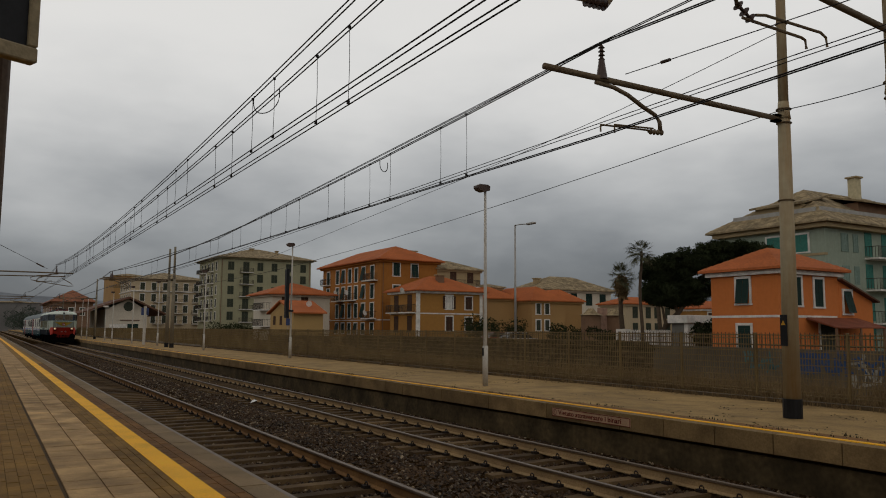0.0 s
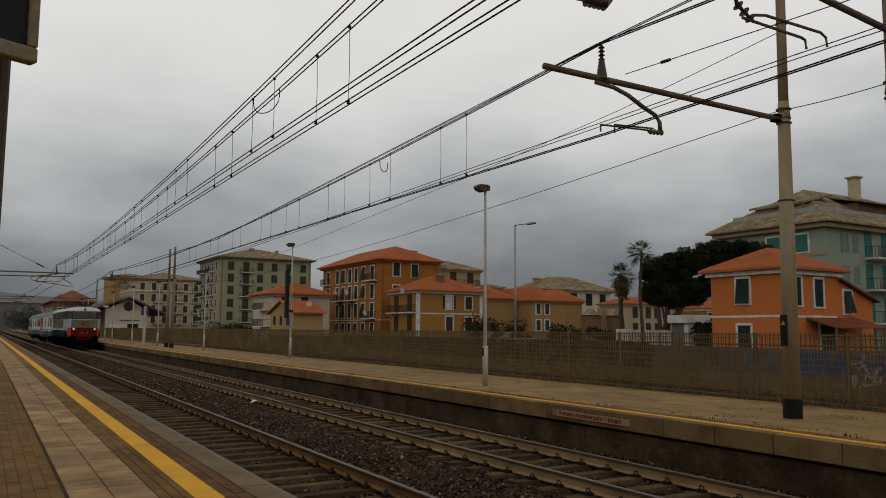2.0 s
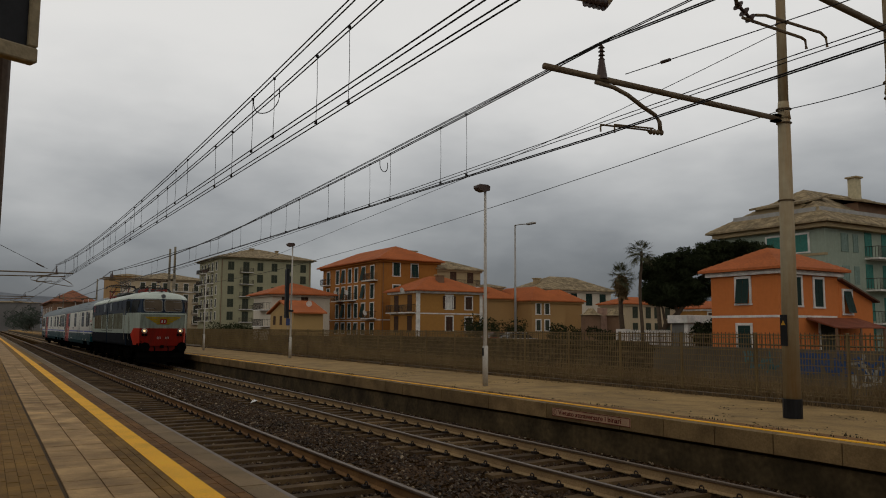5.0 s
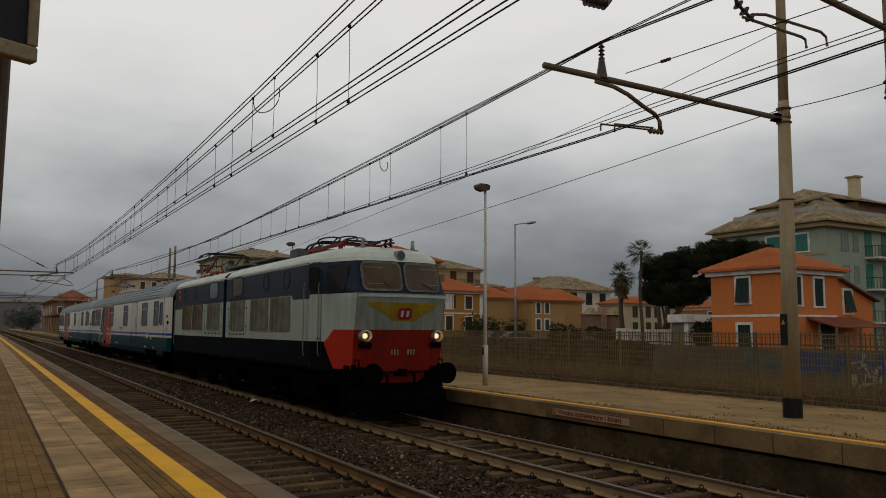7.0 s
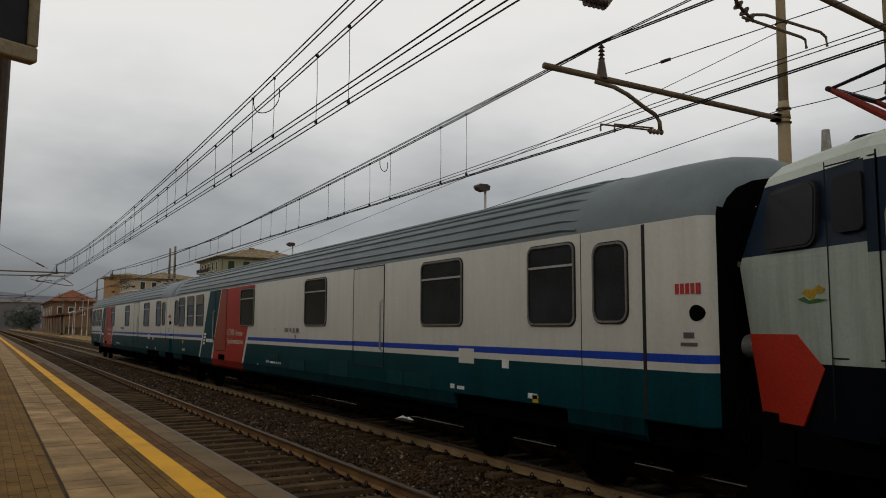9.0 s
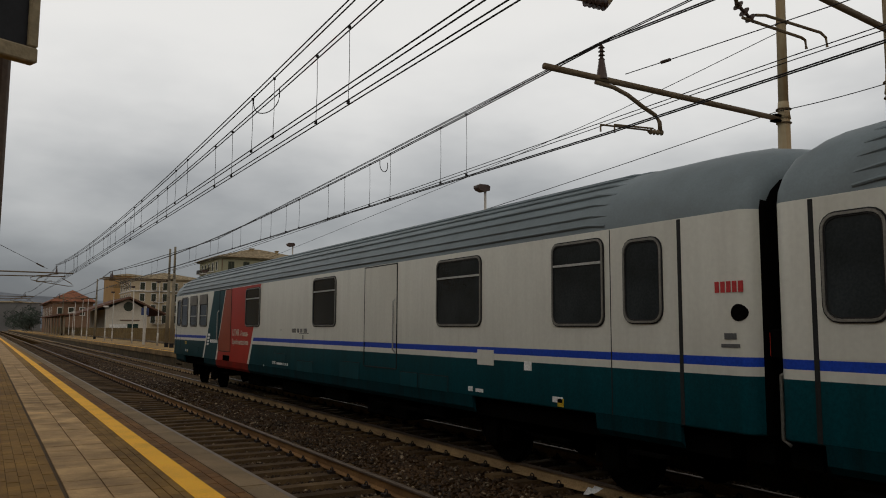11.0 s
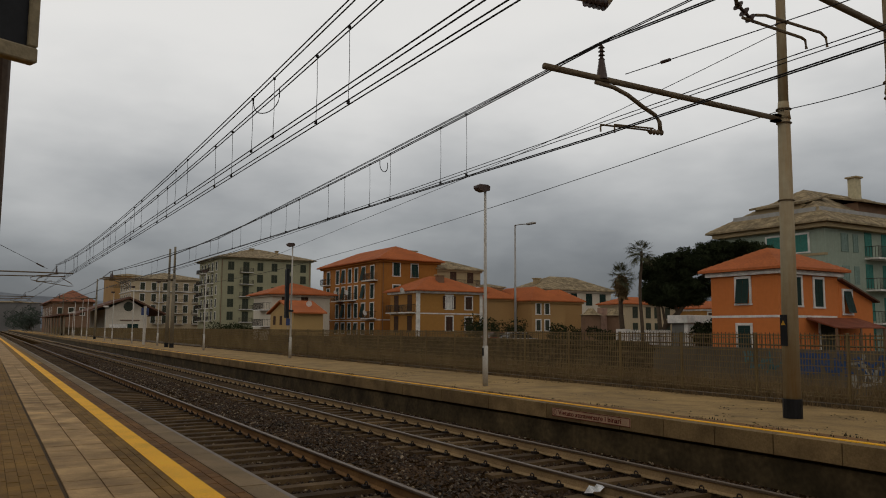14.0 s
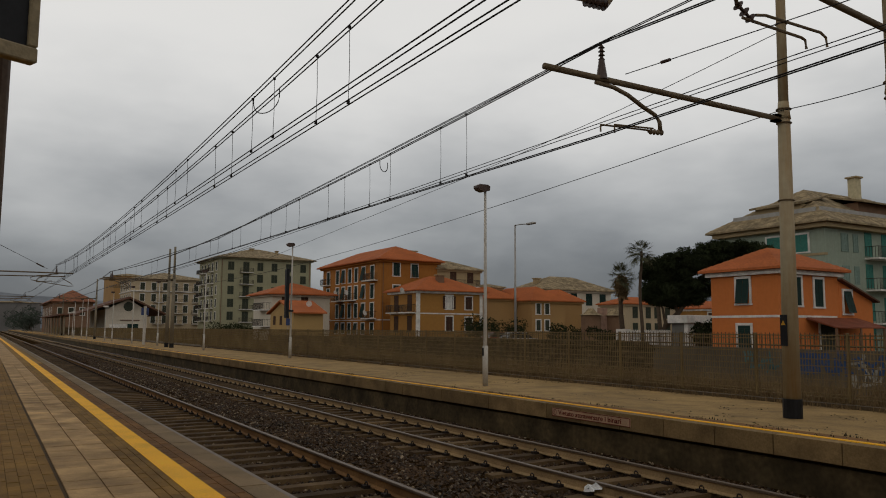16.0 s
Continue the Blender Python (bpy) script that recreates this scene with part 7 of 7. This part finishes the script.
part("crown", soup("crown", v, f, M_LEAF), None, pine, "dense dark needle crown")


def palm(x, y, h, spread, label, seed, skirt, girth=0.24):
    top = thing("palm_tree", label, "palm tree", (x, y, 0.2), "palm trees")
    r = random.Random(seed)
    bm = bmesh.new()
    tube(bm, [(0.12 * math.sin(k), 0.1 * k / 8, h * k / 8) for k in range(9)], girth, 10, r1=girth * 0.7)
    part("trunk", bm, M_BARK, top, "slender ringed trunk")
    vs, fs = [], []
    for k in range(64):
        a, lift = r.uniform(0, math.tau), r.uniform(-0.9, 1.35)
        L = spread * r.uniform(0.7, 1.05)
        out = Vector((math.cos(a) * math.cos(lift), math.sin(a) * math.cos(lift), math.sin(lift)))
        sidev = Vector((-math.sin(a), math.cos(a), 0))
        base, hub = Vector((0.0, 0.1, h - 0.1)), Vector((0.0, 0.1, h - 0.1)) + out * L * 0.48
        n = len(vs)
        vs += [base - sidev * 0.018, base + sidev * 0.018, hub]
        fs.append((n, n + 1, n + 2))
        # a fan of narrow blades with drooping tips
        for q in range(13):
            b = radians(-80 + 160 * q / 12)
            d = out * math.cos(b) + sidev * math.sin(b)
            ln = L * 0.52 * (1 - 0.25 * abs(q - 6) / 6) * r.uniform(0.85, 1.1)
            m1, m2 = hub + d * ln * 0.62, hub + d * ln - Vector((0, 0, ln * r.uniform(0.1, 0.4)))
            w = Vector((0, 0, 1)).cross(d).normalized() * 0.026
            n = len(vs)
            vs += [hub, m1 - w, m1 + w, m2]
            fs += [(n, n + 1, n + 2), (n + 1, n + 3, n + 2)]
    part("crown", soup("crown", [tuple(q) for q in vs], fs, M_PALM), None, top, "feathery fan of fronds")
    if skirt:
        v, f = leaf_cloud([(0, 0.1, h - 1.0, 0.55, 0.55, 1.1, 900)], 0.4, seed, 0.12)
        part("dead_fronds", soup("dead_fronds", v, f, M_DRY), None, top, "hanging skirt of dry fronds")


palm(-44.6, 44.55, 8.0, 1.5, "tall slender palm with a round crown", 4, False, 0.15)
palm(-52.0, 49.5, 6.6, 1.75, "shorter palm with a thick shaggy crown", 9, True)
palm(-58.5, 61.0, 8.4, 1.5, "tall slender palm behind the pine", 12, False)


def bush(x, y, w, d, h, label, m, seed, n=900, size=0.14):
    top = thing("bush", label, "bush", (x, y, 0.2), "bushes")
    bm = bmesh.new()
    for k in range(4):
        limb(bm, [(0, 0, -0.1), (w * 0.3 * math.cos(k * 1.6), d * 0.3 * math.sin(k * 1.6), h * 0.7)], 0.05, 0.02)
    part("stem", bm, M_BARK, top)
    blobs = [(w * 0.3 * math.cos(k * 2.1 + seed), d * 0.3 * math.sin(k * 2.1 + seed), h * (0.45 + 0.15 * (k % 3)), w * 0.35, d * 0.35, h * 0.32, n // 4) for k in range(4)]
    v, f = leaf_cloud(blobs, size, seed)
    part("foliage", soup("foliage", v, f, m), None, top)


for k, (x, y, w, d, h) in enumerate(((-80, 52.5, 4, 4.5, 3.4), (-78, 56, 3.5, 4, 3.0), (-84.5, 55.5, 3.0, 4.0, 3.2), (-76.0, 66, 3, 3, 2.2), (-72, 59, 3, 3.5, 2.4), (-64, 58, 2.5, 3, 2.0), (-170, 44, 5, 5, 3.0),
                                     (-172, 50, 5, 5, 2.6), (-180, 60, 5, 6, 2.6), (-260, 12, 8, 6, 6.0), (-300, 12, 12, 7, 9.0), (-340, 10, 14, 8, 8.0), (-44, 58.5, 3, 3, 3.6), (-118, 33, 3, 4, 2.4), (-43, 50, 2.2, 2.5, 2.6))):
    bush(x, y, w, d, h, "dark green bush beside the houses" if h < 5 else "dark trees at the end of the line, haze in their colour", M_LEAF if h < 5 else M_MISTTREE, 20 + k, 1100, 0.16 if h < 5 else 0.35)

ps = thing("parking_sign", "small blue parking sign on a thin post", "sign", (-60.0, 21.0, 0.2))
part("post", T([(0, 0, 0), (0, 0, 2.6)], 0.03, 6), M_GALV, ps)
part("panel", B(0.03, 0.05, -0.18, 0.18, 2.0, 2.55), M_BLUE, ps, "blue panel")
# dry grass and weeds behind the fence and along its foot
def blades(n, area, zf, h, seed, m, name, label, w=0.012):
    r = np.random.default_rng(seed)
    x0, x1, y0, y1 = area
    clump = np.stack((r.uniform(x0, x1, n // 14), r.uniform(y0, y1, n // 14)), 1)
    c = clump[r.integers(0, len(clump), n)] + r.normal(0, 0.09, (n, 2)) * np.array((1.6, min(1, (y1 - y0) * 2)))
    c[:, 1] = np.clip(c[:, 1], y0, y1)
    a = r.uniform(0, 6.3, n)
    ln = h * r.uniform(0.4, 1.1, n)
    b = np.stack((c[:, 0], c[:, 1], np.full(n, zf)), 1)
    s = np.stack((np.cos(a), np.sin(a), np.zeros(n)), 1) * w
    tip = b + np.stack((r.normal(0, 0.25, n) * ln, r.normal(0, 0.2, n) * ln * min(1, (y1 - y0) * 3), ln), 1)
    v = np.stack((b - s, b + s, tip), 1).reshape(-1, 3)
    tagged(part(name, soup(name, v, np.arange(n * 3).reshape(n, 3), m), None), label, "weeds", kind="stuff")


blades(26000, (-60, 6, 14.1, 16.5), 0.18, 0.85, 31, M_DRY, "dry_weeds", "tall dry brown weeds behind the fence", 0.014)
v, f = leaf_cloud([(x, 20.1 + 0.1 * math.sin(x * 3), 1.40 + 0.06 * math.sin(x * 1.7), 0.9, 0.22, 0.14 + 0.05 * math.sin(x * 2.3), 170) for x in np.arange(-45, -19, 0.9)], 0.05, 41, 0.5)
tagged(part("ivy", soup("ivy", v, f, mat("dull ivy leaf", (0.045, 0.040, 0.020), 0.9, spec=0.05, per=0.4, bump=0)), None), "dull creeper along the top of the stone wall", "ivy", kind="stuff")
blades(14000, (-48, 4, 17.0, 19.8), 0.18, 0.6, 32, M_DRY, "dry_weeds", "dry brown grass before the yard wall", 0.014)
blades(2400, (-40, 1, 13.56, 13.74), 0.54, 0.15, 33, M_DRY, "platform_weeds", "small weeds along the fence foot", 0.008)
M_WEED = mat("small dark weed", (0.07, 0.055, 0.03), 0.9, per=0.4, bump=0)
blades(240, (-13, -4.5, 9.80, 10.25), 0.548, 0.042, 34, M_WEED, "platform_weeds", "small weeds in the platform edge joints", 0.013)
blades(260, (-30, -13, 9.74, 9.95), 0.548, 0.05, 35, M_WEED, "platform_weeds", "small weeds in the platform edge joints", 0.013)
r8 = np.random.default_rng(88)
for name, n, m, z0, z1, y0, y1, k, label in (("leaf_litter", 900, M_WEED, 0.553, 0.562, 9.85, 13.4, 0.022, "dry leaf litter on the far platform"),):
    hub = np.stack((r8.uniform(-26, 2, n // 12), r8.uniform(y0, y1, n // 12), r8.uniform(z0, z1, n // 12)), 1)
    c = hub[r8.integers(0, len(hub), n)] + r8.normal(0, 1, (n, 3)) * np.array((0.22, 0.15 if y1 - y0 > 1 else 0.0, 0.04 if z1 - z0 > 0.1 else 0.003))
    c[:, 2] = np.clip(c[:, 2], z0, z1)
    c[:, 1] = np.clip(c[:, 1], y0, y1)
    a = r8.normal(0, k, (n, 3, 3)) * (np.array((1, 1, 0.25)) if z1 - z0 < 0.1 else np.array((1, 0.3, 1)))
    tagged(part(name, soup(name, (c[:, None] + a).reshape(-1, 3), np.arange(n * 3).reshape(n, 3), m), None), label, name.replace("_", " "), kind="stuff")
for k in range(5):
    bush(-32 - k * 6.3, 15.4 + (k % 3) * 0.7, 3.4, 1.8, 0.75 + 0.15 * (k % 3), "leafless brown scrub behind the fence", M_DRY, 60 + k, 420, 0.2)

# ---------------- small pieces of floors, last ----------------
k = 0
x = SLEEP0 + 24
rest = [bmesh.new(), bmesh.new()]
while x > X_FAR:
    for tr, r in zip(tracks, rest):
        if NEAR_X < x <= SLEEP0 + 0.1:
            part("sleeper", SLEEPER, None, tr, at=pose(x, 0, 0))
        else:
            box(r, x - 0.11, x + 0.11, -1.18, 1.18, -0.28, -0.165)
    x -= 0.6
for tr, r in zip(tracks, rest):
    tagged(part("far_sleepers", r, M_SLEEPER, tr), kind="stuff")
slabs("coping_stone", near, PX0 * 0.5, 8.0, 2.04, 2.30, 1.0, 0.262, TOP + 0.004, M_COPING, gap=0.008, near_x=-60, thick=0.16)
slabs("paver", near, FAR_FROM, 6.0, 0.69, 1.34, 0.4, 0.327, TOP, M_TILE, gap=0.006, near_x=-24)
slabs("clay_paver", near, FAR_FROM, 4.0, -1.9, 0.66, 0.205, 0.1025, TOP, M_BRICK, gap=0.004, shift=0.5, near_x=-6.0, limit=280)
slabs("clay_paver", near, FAR_FROM, 4.0, 1.345, 1.61, 0.205, 0.0915, TOP, M_BRICK, gap=0.004, shift=0.5, near_x=-10.0, limit=150)
slabs("red_clay_paver", near, FAR_FROM, 4.0, 1.815, 2.03, 0.205, 0.112, TOP, M_REDBRICK, gap=0.004, shift=0.5, near_x=-14.0, limit=150)
for y0, y1, m in ((-1.9, 0.685, M_BRICK), (0.69, 1.34, M_TILE), (1.345, 1.62, M_BRICK), (1.815, 2.035, M_REDBRICK)):
    part("paving", B(3.85 if y0 != 0.69 else 6.0, 25, y0, y1, TOP - 0.06, TOP - 0.004), m, near)
part("coping_end", B(8.0, 25, 2.04, 2.30, TOP - 0.16, TOP + 0.004), M_COPING, near)
part("paving", B(FAR_FROM, 25, -6.0, -1.9, TOP - 0.06, TOP), M_BRICK, near)
slabs("coping_stone", far, PX0 * 0.5, 20.0, FY, FY + 0.25, 1.0, 0.252, TOP, M_FARCOPING, gap=0.016, near_x=-90, thick=0.275)


# ---------------- what moves ----------------
def train_x(t):
    """Where the leading headlights are: the train gathers speed, then runs evenly."""
    s = 7.0 - t
    return -14.83 - 13.42 * s + (0.225 * s * s if s > 0 else 0)


def motions():
    times = [k * 0.5 for k in range(33)]
    for ob, back in ((loco, 0.0), (coach_a, 17.40), (coach_b, 43.72)):
        walk(ob, [(t, pose(train_x(t) - back, YF, 0)) for t in times])
    for wheels, step in ((loco_wheels, 2), (wheels_a + wheels_b, 1)):
        for w, r in wheels:
            at = w.matrix_basis.translation.copy()
            walk(w, [(k / FPS, pose(at.x, at.y, at.z, 0, math.degrees(train_x(k / FPS) / r), 0)) for k in range(0, 481, step)])

    # litter stirred up by the passing train
    walk(scrap, [(t, pose(x, y, z, 0, 0, a)) for t, x, y, z, a in ((0, -21.93, 6.62, -0.17, 0), (6.9, -21.9, 6.62, -0.17, 0), (7.2, -21.4, 6.3, -0.05, 30), (7.6, -19.2, 5.95, 0.2, 80),
                 (8.0, -16.6, 5.8, 0.32, 140), (8.5, -14.2, 5.8, 0.41, 200), (9.0, -10.96, 5.9, 0.48, 260), (9.4, -9.2, 6.0, 0.25, 310), (9.8, -8.3, 6.2, -0.02, 340),
                 (10.4, -7.85, 6.6, -0.13, 355), (11.3, -7.8, 6.72, -0.13, 360), (12.5, -7.8, 6.74, -0.13, 360), (14.0, -7.86, 6.78, -0.13, 375), (15.0, -7.92, 6.82, -0.13, 390), (16.0, -7.92, 6.82, -0.13, 390))])


motions()
